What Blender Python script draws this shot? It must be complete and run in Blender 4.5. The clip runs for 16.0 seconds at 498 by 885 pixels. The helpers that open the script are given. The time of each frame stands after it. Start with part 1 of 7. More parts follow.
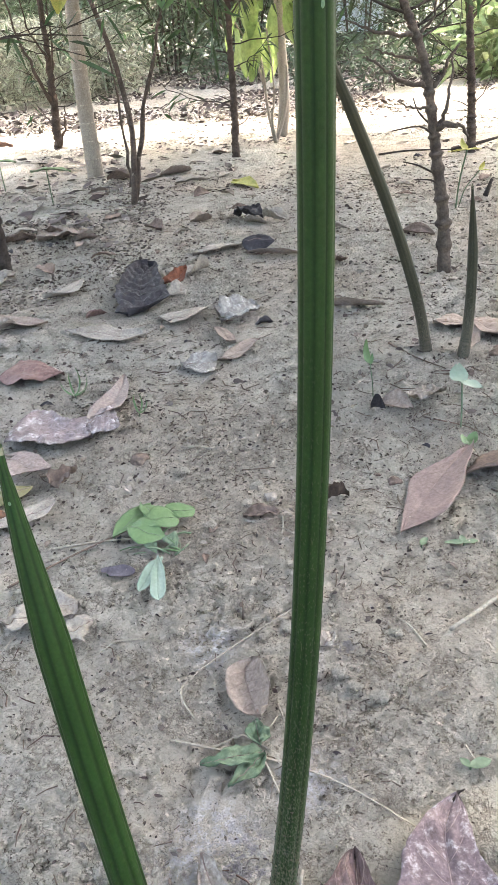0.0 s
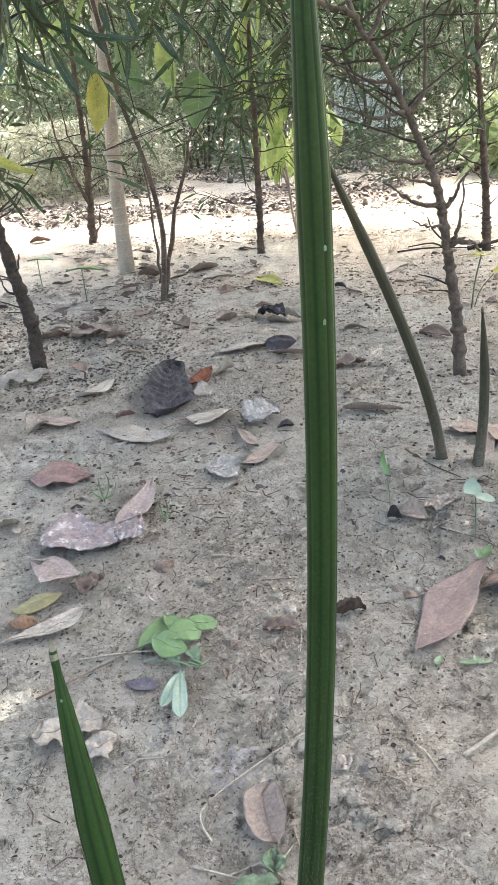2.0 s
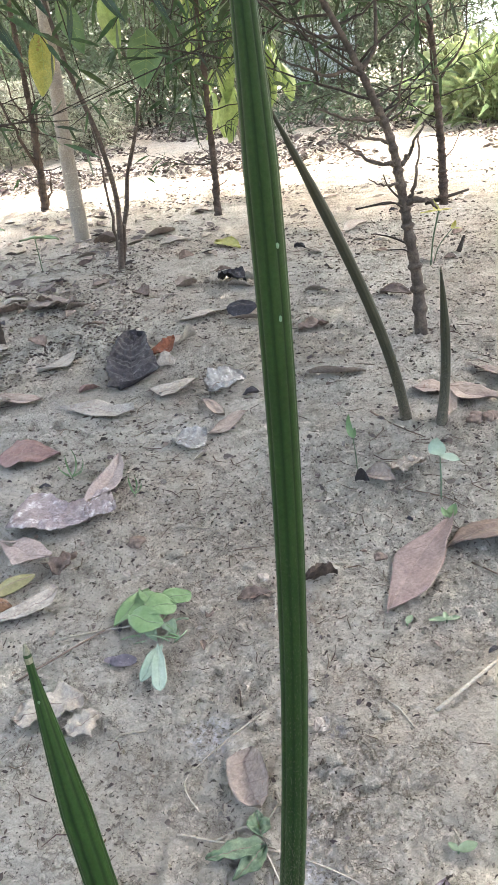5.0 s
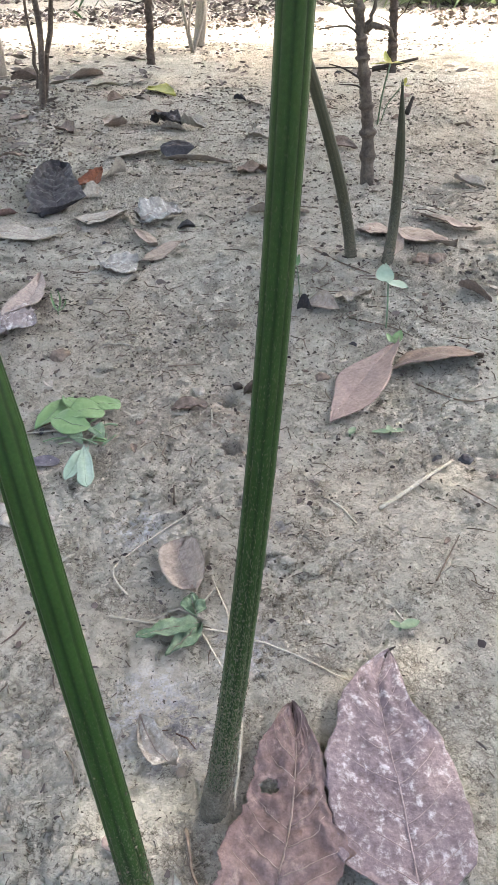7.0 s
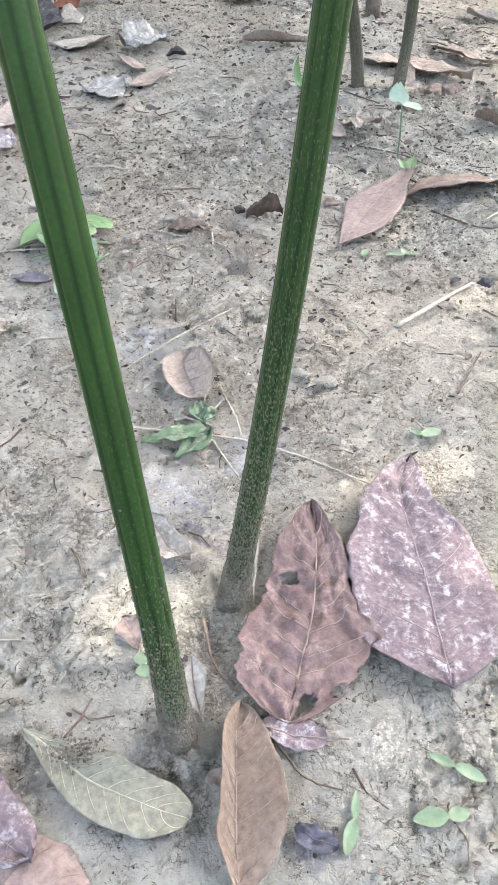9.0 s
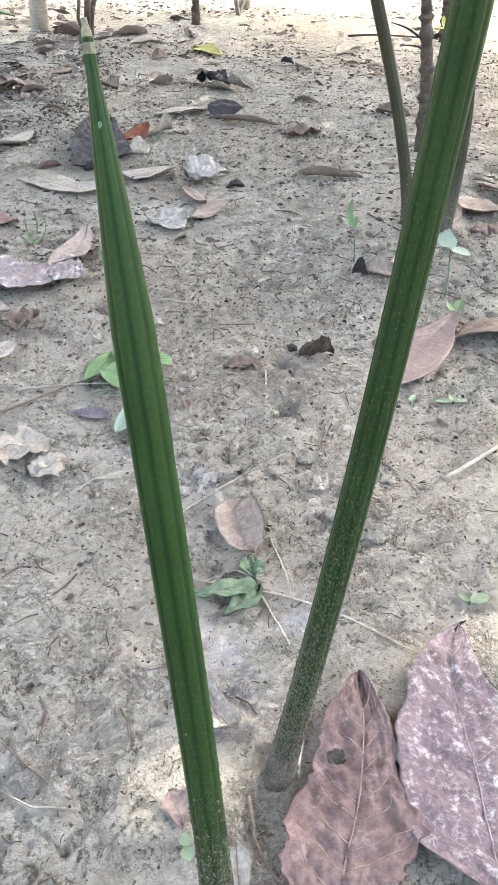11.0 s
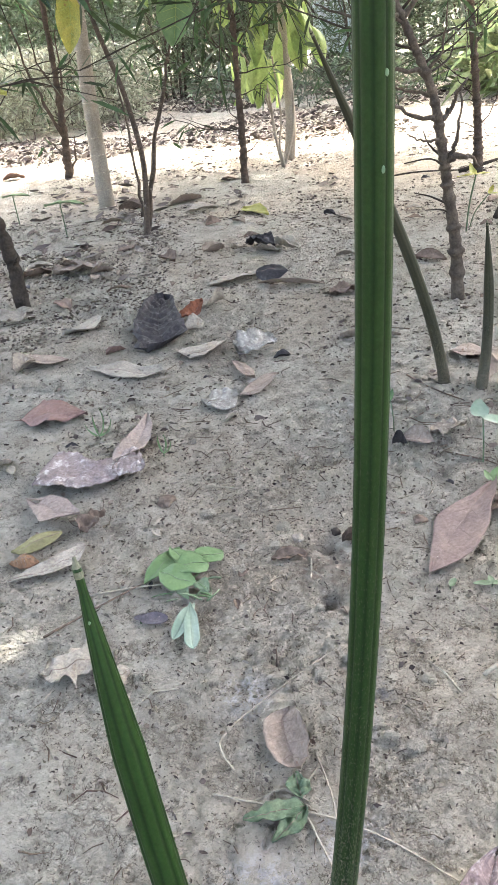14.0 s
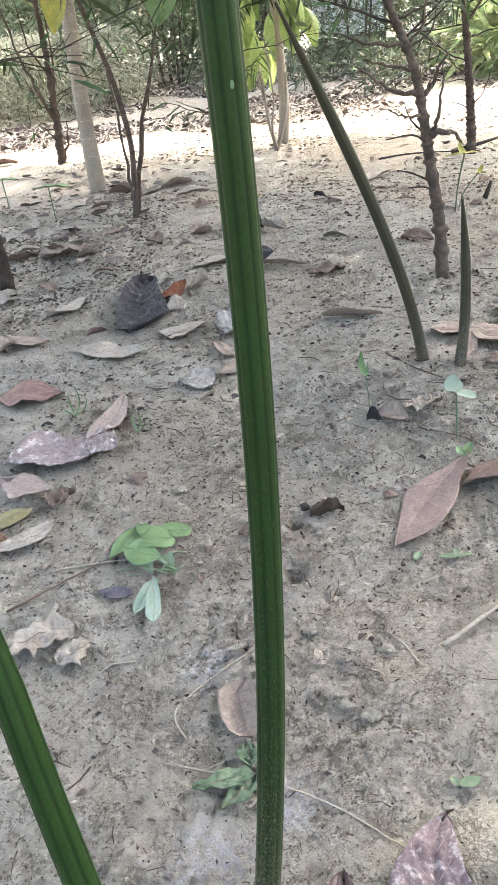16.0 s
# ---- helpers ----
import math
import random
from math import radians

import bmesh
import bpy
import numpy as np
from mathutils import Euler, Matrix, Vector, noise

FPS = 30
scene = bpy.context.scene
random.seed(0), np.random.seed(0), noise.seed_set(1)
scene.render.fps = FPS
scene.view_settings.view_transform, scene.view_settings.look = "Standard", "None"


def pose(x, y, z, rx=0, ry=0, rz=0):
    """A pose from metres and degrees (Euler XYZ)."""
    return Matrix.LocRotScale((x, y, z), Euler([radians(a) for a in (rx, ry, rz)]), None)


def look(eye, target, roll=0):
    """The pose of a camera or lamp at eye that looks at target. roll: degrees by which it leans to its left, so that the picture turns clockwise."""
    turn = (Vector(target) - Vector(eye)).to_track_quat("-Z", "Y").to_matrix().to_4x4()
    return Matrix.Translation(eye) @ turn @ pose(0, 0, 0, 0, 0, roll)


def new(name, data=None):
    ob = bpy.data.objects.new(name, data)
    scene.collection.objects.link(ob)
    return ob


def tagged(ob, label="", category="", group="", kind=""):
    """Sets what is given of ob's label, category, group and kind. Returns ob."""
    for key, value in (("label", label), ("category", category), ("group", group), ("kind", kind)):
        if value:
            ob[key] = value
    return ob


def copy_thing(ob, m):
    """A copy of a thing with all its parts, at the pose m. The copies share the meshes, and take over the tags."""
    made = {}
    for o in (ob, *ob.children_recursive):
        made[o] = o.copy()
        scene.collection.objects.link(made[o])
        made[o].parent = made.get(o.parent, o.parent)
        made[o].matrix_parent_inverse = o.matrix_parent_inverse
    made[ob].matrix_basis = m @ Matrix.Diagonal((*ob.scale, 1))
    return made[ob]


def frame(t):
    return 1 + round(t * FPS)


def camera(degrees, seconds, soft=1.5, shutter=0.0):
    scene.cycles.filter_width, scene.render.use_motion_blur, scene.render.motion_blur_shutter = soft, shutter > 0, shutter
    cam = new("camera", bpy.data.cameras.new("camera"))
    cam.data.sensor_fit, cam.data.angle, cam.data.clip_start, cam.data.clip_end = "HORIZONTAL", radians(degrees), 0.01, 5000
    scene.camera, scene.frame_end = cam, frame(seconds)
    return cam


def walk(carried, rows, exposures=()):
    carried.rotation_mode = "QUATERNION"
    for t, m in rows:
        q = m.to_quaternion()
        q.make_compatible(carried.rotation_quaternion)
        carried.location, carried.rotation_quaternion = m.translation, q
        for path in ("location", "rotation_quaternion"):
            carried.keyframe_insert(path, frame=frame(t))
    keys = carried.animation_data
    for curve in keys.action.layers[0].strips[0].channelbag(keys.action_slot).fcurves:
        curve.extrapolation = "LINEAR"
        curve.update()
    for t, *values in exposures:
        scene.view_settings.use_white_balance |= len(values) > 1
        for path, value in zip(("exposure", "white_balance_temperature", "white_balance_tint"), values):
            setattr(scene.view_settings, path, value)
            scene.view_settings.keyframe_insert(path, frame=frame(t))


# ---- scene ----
cam = camera(38.1, 16.0, soft=1.0)
PATH = [
    (0, (0.174, 0.123, 0.506), (0.037, 1.839, -0.513), -5.0),
    (0.5, (0.177, 0.119, 0.526), (0.036, 1.868, -0.435), -4.8),
    (1, (0.179, 0.117, 0.542), (0.026, 1.871, -0.406), -5.1),
    (1.5, (0.181, 0.113, 0.557), (0.021, 1.889, -0.349), -5.0),
    (2, (0.182, 0.108, 0.575), (-0.009, 1.914, -0.263), -5.1),
    (2.5, (0.18, 0.107, 0.587), (0.001, 1.916, -0.249), -5.2),
    (3, (0.179, 0.108, 0.603), (-0.065, 1.891, -0.27), -6.5),
    (3.2, (0.168, 0.115, 0.625), (0.045, 1.909, -0.25), -2.8),
    (5.3, (0.186, 0.112, 0.58), (0.076, 1.869, -0.369), -7.0),
    (5.5, (0.181, 0.111, 0.575), (0.08, 1.867, -0.377), -6.6),
    (6, (0.166, 0.103, 0.537), (0.19, 1.862, -0.414), -3.5),
    (6.5, (0.162, 0.11, 0.489), (0.146, 1.796, -0.587), -3.2),
    (7, (0.152, 0.106, 0.455), (0.251, 1.724, -0.716), -0.4),
    (7.5, (0.144, 0.101, 0.415), (0.25, 1.658, -0.837), -0.4),
    (8, (0.145, 0.091, 0.37), (0.3, 1.54, -0.999), -1.4),
    (8.5, (0.136, 0.089, 0.369), (0.298, 1.539, -0.999), 0.5),
    (9, (0.126, 0.094, 0.37), (0.27, 1.53, -1.015), 1.5),
    (9.5, (0.117, 0.1, 0.374), (0.243, 1.558, -0.989), 2.5),
    (10, (0.114, 0.105, 0.385), (0.226, 1.593, -0.947), 3.2),
    (10.2, (0.112, 0.108, 0.393), (0.206, 1.619, -0.914), 3.0),
    (12.3, (0.122, 0.132, 0.475), (0.093, 1.788, -0.647), -1.3),
    (12.5, (0.129, 0.132, 0.485), (0.08, 1.796, -0.623), -2.5),
    (13, (0.137, 0.133, 0.51), (0.037, 1.809, -0.577), -4.3),
    (13.5, (0.146, 0.13, 0.524), (0.026, 1.835, -0.515), -5.2),
    (14, (0.159, 0.129, 0.545), (-0.006, 1.863, -0.438), -6.8),
    (14.5, (0.176, 0.127, 0.564), (-0.008, 1.878, -0.384), -7.1),
    (15, (0.185, 0.126, 0.57), (-0.018, 1.874, -0.381), -7.6),
    (15.5, (0.192, 0.127, 0.552), (0.032, 1.862, -0.43), -7.4),
    (16, (0.201, 0.127, 0.522), (0.023, 1.846, -0.485), -7.3),
]
walk(cam, [(t, look(eye, target, roll)) for t, eye, target, roll in PATH],
     exposures=[(0, 4.25, 7050, 4), (5.5, 4.25, 7050, 4), (7, 4.2, 7050, 4), (8, 4.75, 7050, 4), (10, 4.83, 7050, 4), (12.5, 4.25, 7050, 4), (16, 4.25, 7050, 4)])

# ---- light ----
world = bpy.data.worlds.new("sky")
scene.world = world
world.use_nodes = True
wn = world.node_tree
sky = wn.nodes.new("ShaderNodeTexSky")
sky.sky_type = "NISHITA"
sky.sun_disc = False
SUN = Vector((0.30, 0.55, 1.0)).normalized()
sky.sun_elevation = math.asin(SUN.z)
sky.sun_rotation = math.atan2(SUN.x, SUN.y)
sky.air_density, sky.dust_density, sky.ozone_density = 0.7, 6.0, 1.0
wn.links.new(sky.outputs[0], wn.nodes["Background"].inputs[0])
wn.nodes["Background"].inputs[1].default_value = 0.15
sun = new("sun", bpy.data.lights.new("sun", "SUN"))
sun.data.energy, sun.data.angle, sun.data.color = 2.0, radians(0.6), (1.0, 0.97, 0.93)
sun.matrix_world = look(SUN * 30, (0, 0, 0))


# ---- materials ----
def mat(name, c1, c2, scale=30.0, rough=0.7, bump=0.3, bscale=200.0, c3=None, c3_scale=60.0, c3_low=0.55, c3_high=0.65,
        c4=None, c4_scale=300.0, c4_low=0.58, c4_high=0.66, trans=0.0, spread=0.0, coord="Object", stretch=(1, 1, 1), spec=0.3, fine=0.35, dist=0.002):
    """Two colours in blotches, fine grain over them, a third colour in patches of its own, and a bump."""
    m = bpy.data.materials.new(name)
    m.use_nodes = True
    n, l = m.node_tree.nodes, m.node_tree.links
    b = n["Principled BSDF"]
    b.inputs["Roughness"].default_value = rough
    b.inputs["Specular IOR Level"].default_value = spec
    tc = n.new("ShaderNodeTexCoord")
    mp = n.new("ShaderNodeMapping")
    mp.inputs["Scale"].default_value = stretch
    l.new(tc.outputs[coord], mp.inputs[0])

    def noise_tex(sc, detail=4.0, r=0.6):
        t = n.new("ShaderNodeTexNoise")
        t.inputs["Scale"].default_value, t.inputs["Detail"].default_value, t.inputs["Roughness"].default_value = sc, detail, r
        l.new(mp.outputs[0], t.inputs["Vector"])
        return t

    def mix(fac, a, bcol, blend="MIX"):
        x = n.new("ShaderNodeMix")
        x.data_type, x.blend_type = "RGBA", blend
        for sock, v in ((x.inputs[0], fac), (x.inputs[6], a), (x.inputs[7], bcol)):
            if isinstance(v, (int, float)):
                sock.default_value = v
            elif isinstance(v, tuple):
                sock.default_value = (*v, 1.0)
            else:
                l.new(v, sock)
        return x.outputs[2]

    def rng(sock, a, z, lo=0.0, hi=1.0):
        r = n.new("ShaderNodeMapRange")
        r.inputs[1].default_value, r.inputs[2].default_value, r.inputs[3].default_value, r.inputs[4].default_value = a, z, lo, hi
        l.new(sock, r.inputs[0])
        return r.outputs[0]

    big = noise_tex(scale)
    col = mix(rng(big.outputs[0], 0.35, 0.65), c1, c2)
    if c3:
        col = mix(rng(noise_tex(c3_scale, 6.0, 0.7).outputs[0], c3_low, c3_high), col, c3)
    if c4:
        col = mix(rng(noise_tex(c4_scale, 9.0, 0.75).outputs[0], c4_low, c4_high), col, c4)
    grain = noise_tex(bscale, 5.0, 0.7)
    if fine:
        col = mix(1.0, col, rgb_from(n, l, rng(grain.outputs[0], 0.3, 0.7, 1.0 - fine, 1.0 + fine)), "MULTIPLY")
    if spread:
        g = n.new("ShaderNodeNewGeometry")
        h = n.new("ShaderNodeHueSaturation")
        l.new(rng(g.outputs["Random Per Island"], 0, 1, 0.5 - 0.06 * spread, 0.5 + 0.03 * spread), h.inputs["Hue"])
        l.new(rng(g.outputs["Random Per Island"], 0, 1, 1.0 - 0.6 * spread, 1.0 + 0.7 * spread), h.inputs["Value"])
        l.new(col, h.inputs["Color"])
        col = h.outputs[0]
    l.new(col, b.inputs["Base Color"])
    if bump:
        bp = n.new("ShaderNodeBump")
        bp.inputs["Strength"].default_value, bp.inputs["Distance"].default_value = bump, dist
        l.new(grain.outputs[0], bp.inputs["Height"])
        l.new(bp.outputs[0], b.inputs["Normal"])
    if trans:
        tr = n.new("ShaderNodeBsdfTranslucent")
        l.new(col, tr.inputs[0])
        ms = n.new("ShaderNodeMixShader")
        ms.inputs[0].default_value = trans
        l.new(b.outputs[0], ms.inputs[1])
        l.new(tr.outputs[0], ms.inputs[2])
        l.new(ms.outputs[0], n["Material Output"].inputs[0])
    return m


def rgb_from(n, l, sock):
    c = n.new("ShaderNodeCombineColor")
    for k in range(3):
        l.new(sock, c.inputs[k])
    return c.outputs[0]


def mud_mat():
    """Dry trodden mud: grey-brown blotches, humus specks, pale grains, painted crevice shade, and a crumbly relief."""
    m = bpy.data.materials.new("mud")
    m.use_nodes = True
    n, l = m.node_tree.nodes, m.node_tree.links
    b = n["Principled BSDF"]
    b.inputs["Roughness"].default_value = 0.95
    b.inputs["Specular IOR Level"].default_value = 0.03
    tc = n.new("ShaderNodeTexCoord")

    def field(sc, detail, r, a, z, lo=0.0, hi=1.0):
        t = n.new("ShaderNodeTexNoise")
        t.inputs["Scale"].default_value, t.inputs["Detail"].default_value, t.inputs["Roughness"].default_value = sc, detail, r
        l.new(tc.outputs["Object"], t.inputs["Vector"])
        k = n.new("ShaderNodeMapRange")
        for i, v in enumerate((a, z, lo, hi)):
            k.inputs[1 + i].default_value = v
        l.new(t.outputs[0], k.inputs[0])
        return k.outputs[0]

    def op(kind, a, c):
        x = n.new("ShaderNodeMath")
        x.operation = kind
        for sock, v in ((x.inputs[0], a), (x.inputs[1], c)):
            if isinstance(v, float):
                sock.default_value = v
            else:
                l.new(v, sock)
        return x.outputs[0]

    def mix(fac, a, c, blend="MIX"):
        x = n.new("ShaderNodeMix")
        x.data_type, x.blend_type = "RGBA", blend
        for sock, v in ((x.inputs[0], fac), (x.inputs[6], a), (x.inputs[7], c)):
            if isinstance(v, float):
                sock.default_value = v
            elif isinstance(v, tuple):
                sock.default_value = (*v, 1.0)
            else:
                l.new(v, sock)
        return x.outputs[2]

    col = mix(field(9.0, 4.0, 0.6, 0.35, 0.65), (0.405, 0.372, 0.322), (0.340, 0.311, 0.268))
    col = mix(field(38.0, 6.0, 0.7, 0.50, 0.68), col, (0.430, 0.400, 0.352))
    patch = field(6.5, 3.0, 0.6, 0.42, 0.62, 0.0, 0.75)
    col = mix(op("MULTIPLY", field(150.0, 8.0, 0.8, 0.565, 0.60), patch), col, (0.085, 0.070, 0.055))
    col = mix(op("MULTIPLY", field(360.0, 6.0, 0.75, 0.575, 0.62), op("MULTIPLY", patch, 0.6)), col, (0.10, 0.084, 0.068))
    col = mix(1.0, col, rgb_from(n, l, field(230.0, 8.0, 0.8, 0.3, 0.7, 0.84, 1.16)), "MULTIPLY")
    thread = op("ABSOLUTE", field(120.0, 5.0, 0.6, 0.0, 1.0, -1.0, 1.0), 0.0)
    line = n.new("ShaderNodeMapRange")
    for i, v in enumerate((0.0, 0.05, 1.0, 0.0)):
        line.inputs[1 + i].default_value = v
    l.new(thread, line.inputs[0])
    squiggle = op("MULTIPLY", line.outputs[0], field(34.0, 4.0, 0.65, 0.49, 0.56))
    # squiggle hollows darkened in the colour, in place of their own shade
    col = mix(op("MULTIPLY", squiggle, 0.85), col, (0.10, 0.085, 0.068))
    warp = n.new("ShaderNodeTexNoise")
    warp.inputs["Scale"].default_value, warp.inputs["Detail"].default_value = 90.0, 5.0
    l.new(tc.outputs["Object"], warp.inputs["Vector"])
    shift = n.new("ShaderNodeMix")
    shift.data_type, shift.blend_type = "RGBA", "LINEAR_LIGHT"
    shift.inputs[0].default_value = 0.012
    l.new(tc.outputs["Object"], shift.inputs[6])
    l.new(warp.outputs[1], shift.inputs[7])
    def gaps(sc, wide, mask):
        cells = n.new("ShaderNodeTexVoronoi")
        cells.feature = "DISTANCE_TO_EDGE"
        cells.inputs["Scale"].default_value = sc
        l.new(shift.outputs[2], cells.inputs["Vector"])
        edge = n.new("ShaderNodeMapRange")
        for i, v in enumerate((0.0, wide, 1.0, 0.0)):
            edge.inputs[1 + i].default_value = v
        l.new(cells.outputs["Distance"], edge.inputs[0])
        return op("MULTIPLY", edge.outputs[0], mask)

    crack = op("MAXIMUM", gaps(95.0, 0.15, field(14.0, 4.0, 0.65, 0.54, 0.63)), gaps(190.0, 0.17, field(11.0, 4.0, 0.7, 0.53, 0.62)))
    # gaps between crumbs painted dark to stand in for crevice shade
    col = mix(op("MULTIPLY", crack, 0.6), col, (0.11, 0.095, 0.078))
    turn = n.new("ShaderNodeMapping")
    turn.inputs["Rotation"].default_value, turn.inputs["Scale"].default_value = (0, 0, 0.65), (1.0, 2.3, 1.0)
    l.new(shift.outputs[2], turn.inputs[0])

    def dashes(sc, a, z, mask):
        t = n.new("ShaderNodeTexNoise")
        t.inputs["Scale"].default_value, t.inputs["Detail"].default_value, t.inputs["Roughness"].default_value = sc, 4.0, 0.6
        l.new(turn.outputs[0], t.inputs["Vector"])
        k = n.new("ShaderNodeMapRange")
        for i, v in enumerate((a, z, 0.0, 1.0)):
            k.inputs[1 + i].default_value = v
        l.new(t.outputs[0], k.inputs[0])
        return op("MULTIPLY", k.outputs[0], mask)

    pits = op("MAXIMUM", dashes(85.0, 0.385, 0.345, field(9.0, 3.0, 0.6, 0.45, 0.60, 0.12, 1.0)), dashes(190.0, 0.385, 0.345, field(17.0, 3.0, 0.6, 0.44, 0.58, 0.10, 1.0)))
    # pit shade put into the colour, over the dips in the bump
    col = mix(op("MULTIPLY", pits, 0.85), col, (0.075, 0.064, 0.052))
    col = mix(field(1.7, 3.0, 0.5, 0.42, 0.58, 0.0, 0.9), col, mix(1.0, col, (1.045, 0.98, 0.935), "MULTIPLY"))
    # blotches by centre, radius and tone: ash-pale, brown, and dark, two at stem feet
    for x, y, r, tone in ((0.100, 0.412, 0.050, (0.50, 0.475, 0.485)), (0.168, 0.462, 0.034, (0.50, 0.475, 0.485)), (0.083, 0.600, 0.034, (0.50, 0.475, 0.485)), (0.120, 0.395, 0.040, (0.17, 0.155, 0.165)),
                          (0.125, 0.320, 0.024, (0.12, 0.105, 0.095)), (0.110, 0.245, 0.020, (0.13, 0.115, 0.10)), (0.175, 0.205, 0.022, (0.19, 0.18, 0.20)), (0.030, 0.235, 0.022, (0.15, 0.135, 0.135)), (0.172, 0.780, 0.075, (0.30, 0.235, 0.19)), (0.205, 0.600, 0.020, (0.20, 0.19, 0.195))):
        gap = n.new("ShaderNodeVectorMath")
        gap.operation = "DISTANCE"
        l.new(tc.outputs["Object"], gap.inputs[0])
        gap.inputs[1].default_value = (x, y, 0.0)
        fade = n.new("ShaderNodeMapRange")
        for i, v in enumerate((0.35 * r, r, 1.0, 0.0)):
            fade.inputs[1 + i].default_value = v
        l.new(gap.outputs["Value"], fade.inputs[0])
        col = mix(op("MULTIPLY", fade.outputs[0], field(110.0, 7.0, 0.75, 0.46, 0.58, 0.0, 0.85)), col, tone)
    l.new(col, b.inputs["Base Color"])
    ridge = op("ABSOLUTE", field(95.0, 4.0, 0.6, 0.0, 1.0, -1.0, 1.0), 0.0)
    k = n.new("ShaderNodeMapRange")
    for i, v in enumerate((0.0, 0.07, 0.0, 0.45)):
        k.inputs[1 + i].default_value = v
    l.new(ridge, k.inputs[0])
    height = op("ADD", op("MULTIPLY", op("ADD", op("ADD", crack, squiggle), op("MULTIPLY", pits, 1.4)), -0.5), op("ADD", op("ADD", field(280.0, 8.0, 0.75, 0.0, 1.0), k.outputs[0]), field(90.0, 5.0, 0.6, 0.0, 1.0)))
    bp = n.new("ShaderNodeBump")
    bp.inputs["Strength"].default_value, bp.inputs["Distance"].default_value = 1.0, 0.006
    l.new(height, bp.inputs["Height"])
    l.new(bp.outputs[0], b.inputs["Normal"])
    return m


def stem_mat(name, skin, groove, corky, rough, reach=0.15):
    """Green skin, darker in the grooves, corky and grey-brown towards the foot."""
    m = mat(name, skin, tuple(1.25 * c for c in skin), 25.0, rough + 0.08, 0.12, 600.0, spec=0.13, fine=0.2)
    n, l = m.node_tree.nodes, m.node_tree.links
    b = n["Principled BSDF"]
    col = b.inputs["Base Color"].links[0].from_socket
    tc = n.new("ShaderNodeTexCoord")
    speck = n.new("ShaderNodeTexNoise")
    speck.inputs["Scale"].default_value, speck.inputs["Detail"].default_value = 1300.0, 4.0
    squash = n.new("ShaderNodeMapping")
    squash.inputs["Scale"].default_value = (1.0, 1.0, 0.35)
    l.new(tc.outputs["Object"], squash.inputs[0])
    l.new(squash.outputs[0], speck.inputs["Vector"])
    def blend(fac, col, target):
        x = n.new("ShaderNodeMix")
        x.data_type = "RGBA"
        l.new(fac, x.inputs[0])
        l.new(col, x.inputs[6])
        x.inputs[7].default_value = (*target, 1.0)
        return x.outputs[2]

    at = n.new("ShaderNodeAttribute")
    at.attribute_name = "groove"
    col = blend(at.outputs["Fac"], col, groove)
    xyz = n.new("ShaderNodeSeparateXYZ")
    l.new(tc.outputs["Object"], xyz.inputs[0])
    height = n.new("ShaderNodeMapRange")
    for k, v in enumerate((0.02, reach, 1.15, 0.0)):
        height.inputs[1 + k].default_value = v
    l.new(xyz.outputs["Z"], height.inputs[0])
    mul = n.new("ShaderNodeMath")
    mul.operation = "MULTIPLY_ADD"
    mul.inputs[1].default_value, mul.inputs[2].default_value = 7.0, -4.0
    l.new(speck.outputs[0], mul.inputs[0])
    add = n.new("ShaderNodeMath")
    add.use_clamp = True
    l.new(mul.outputs[0], add.inputs[0])
    l.new(height.outputs[0], add.inputs[1])
    low = n.new("ShaderNodeMapRange")
    for k, v in enumerate((0.02, 1.6 * reach, 1.0, 0.05)):
        low.inputs[1 + k].default_value = v
    l.new(xyz.outputs["Z"], low.inputs[0])
    both = n.new("ShaderNodeMath")
    both.operation = "MULTIPLY"
    l.new(add.outputs[0], both.inputs[0])
    l.new(low.outputs[0], both.inputs[1])
    col = blend(both.outputs[0], col, corky)
    l.new(col, b.inputs["Base Color"])
    return m


MUD = mud_mat()
GRAIN = mat("pale_grains", (0.43, 0.385, 0.325), (0.30, 0.26, 0.21), 400.0, 0.8, 0.0, 300.0, spread=0.4, spec=0.2)
DARKBIT = mat("rotten_bits", (0.125, 0.105, 0.085), (0.070, 0.058, 0.047), 20.0, 0.9, 0.3, 300.0, spread=0.8, spec=0.03)
STRAW = mat("straw", (0.350, 0.308, 0.252), (0.235, 0.200, 0.160), 25.0, 0.8, 0.3, 300.0, spec=0.2)
TWIG = mat("twig_bark", (0.15, 0.11, 0.085), (0.09, 0.07, 0.055), 30.0, 0.9, 0.4, 300.0, spread=0.5, spec=0.05)
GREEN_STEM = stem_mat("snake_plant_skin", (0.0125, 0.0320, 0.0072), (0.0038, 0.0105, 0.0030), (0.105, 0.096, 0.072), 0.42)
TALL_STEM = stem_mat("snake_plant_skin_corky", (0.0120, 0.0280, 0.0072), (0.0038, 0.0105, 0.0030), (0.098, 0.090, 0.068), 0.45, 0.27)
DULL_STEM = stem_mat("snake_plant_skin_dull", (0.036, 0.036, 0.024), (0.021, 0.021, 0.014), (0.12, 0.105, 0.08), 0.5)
CRUST = mat("soil_crust", (0.115, 0.100, 0.078), (0.058, 0.050, 0.040), 60.0, 0.95, 0.8, 500.0, spread=0.3, spec=0.1)
SCAR = mat("pale_scar", (0.13, 0.20, 0.12), (0.09, 0.15, 0.085), 300.0, 0.6, 0.2, 600.0)
DRYTIP = mat("dry_tip", (0.20, 0.185, 0.135), (0.10, 0.10, 0.06), 200.0, 0.8, 0.3, 600.0)
PURPLE = mat("purple_dry_leaf", (0.126, 0.093, 0.097), (0.170, 0.128, 0.132), 30.0, 0.75, 0.8, 240.0, (0.27, 0.242, 0.247), 120.0, 0.53, 0.66, c4=(0.085, 0.060, 0.058), c4_scale=34.0, c4_low=0.6, c4_high=0.72, spec=0.1)
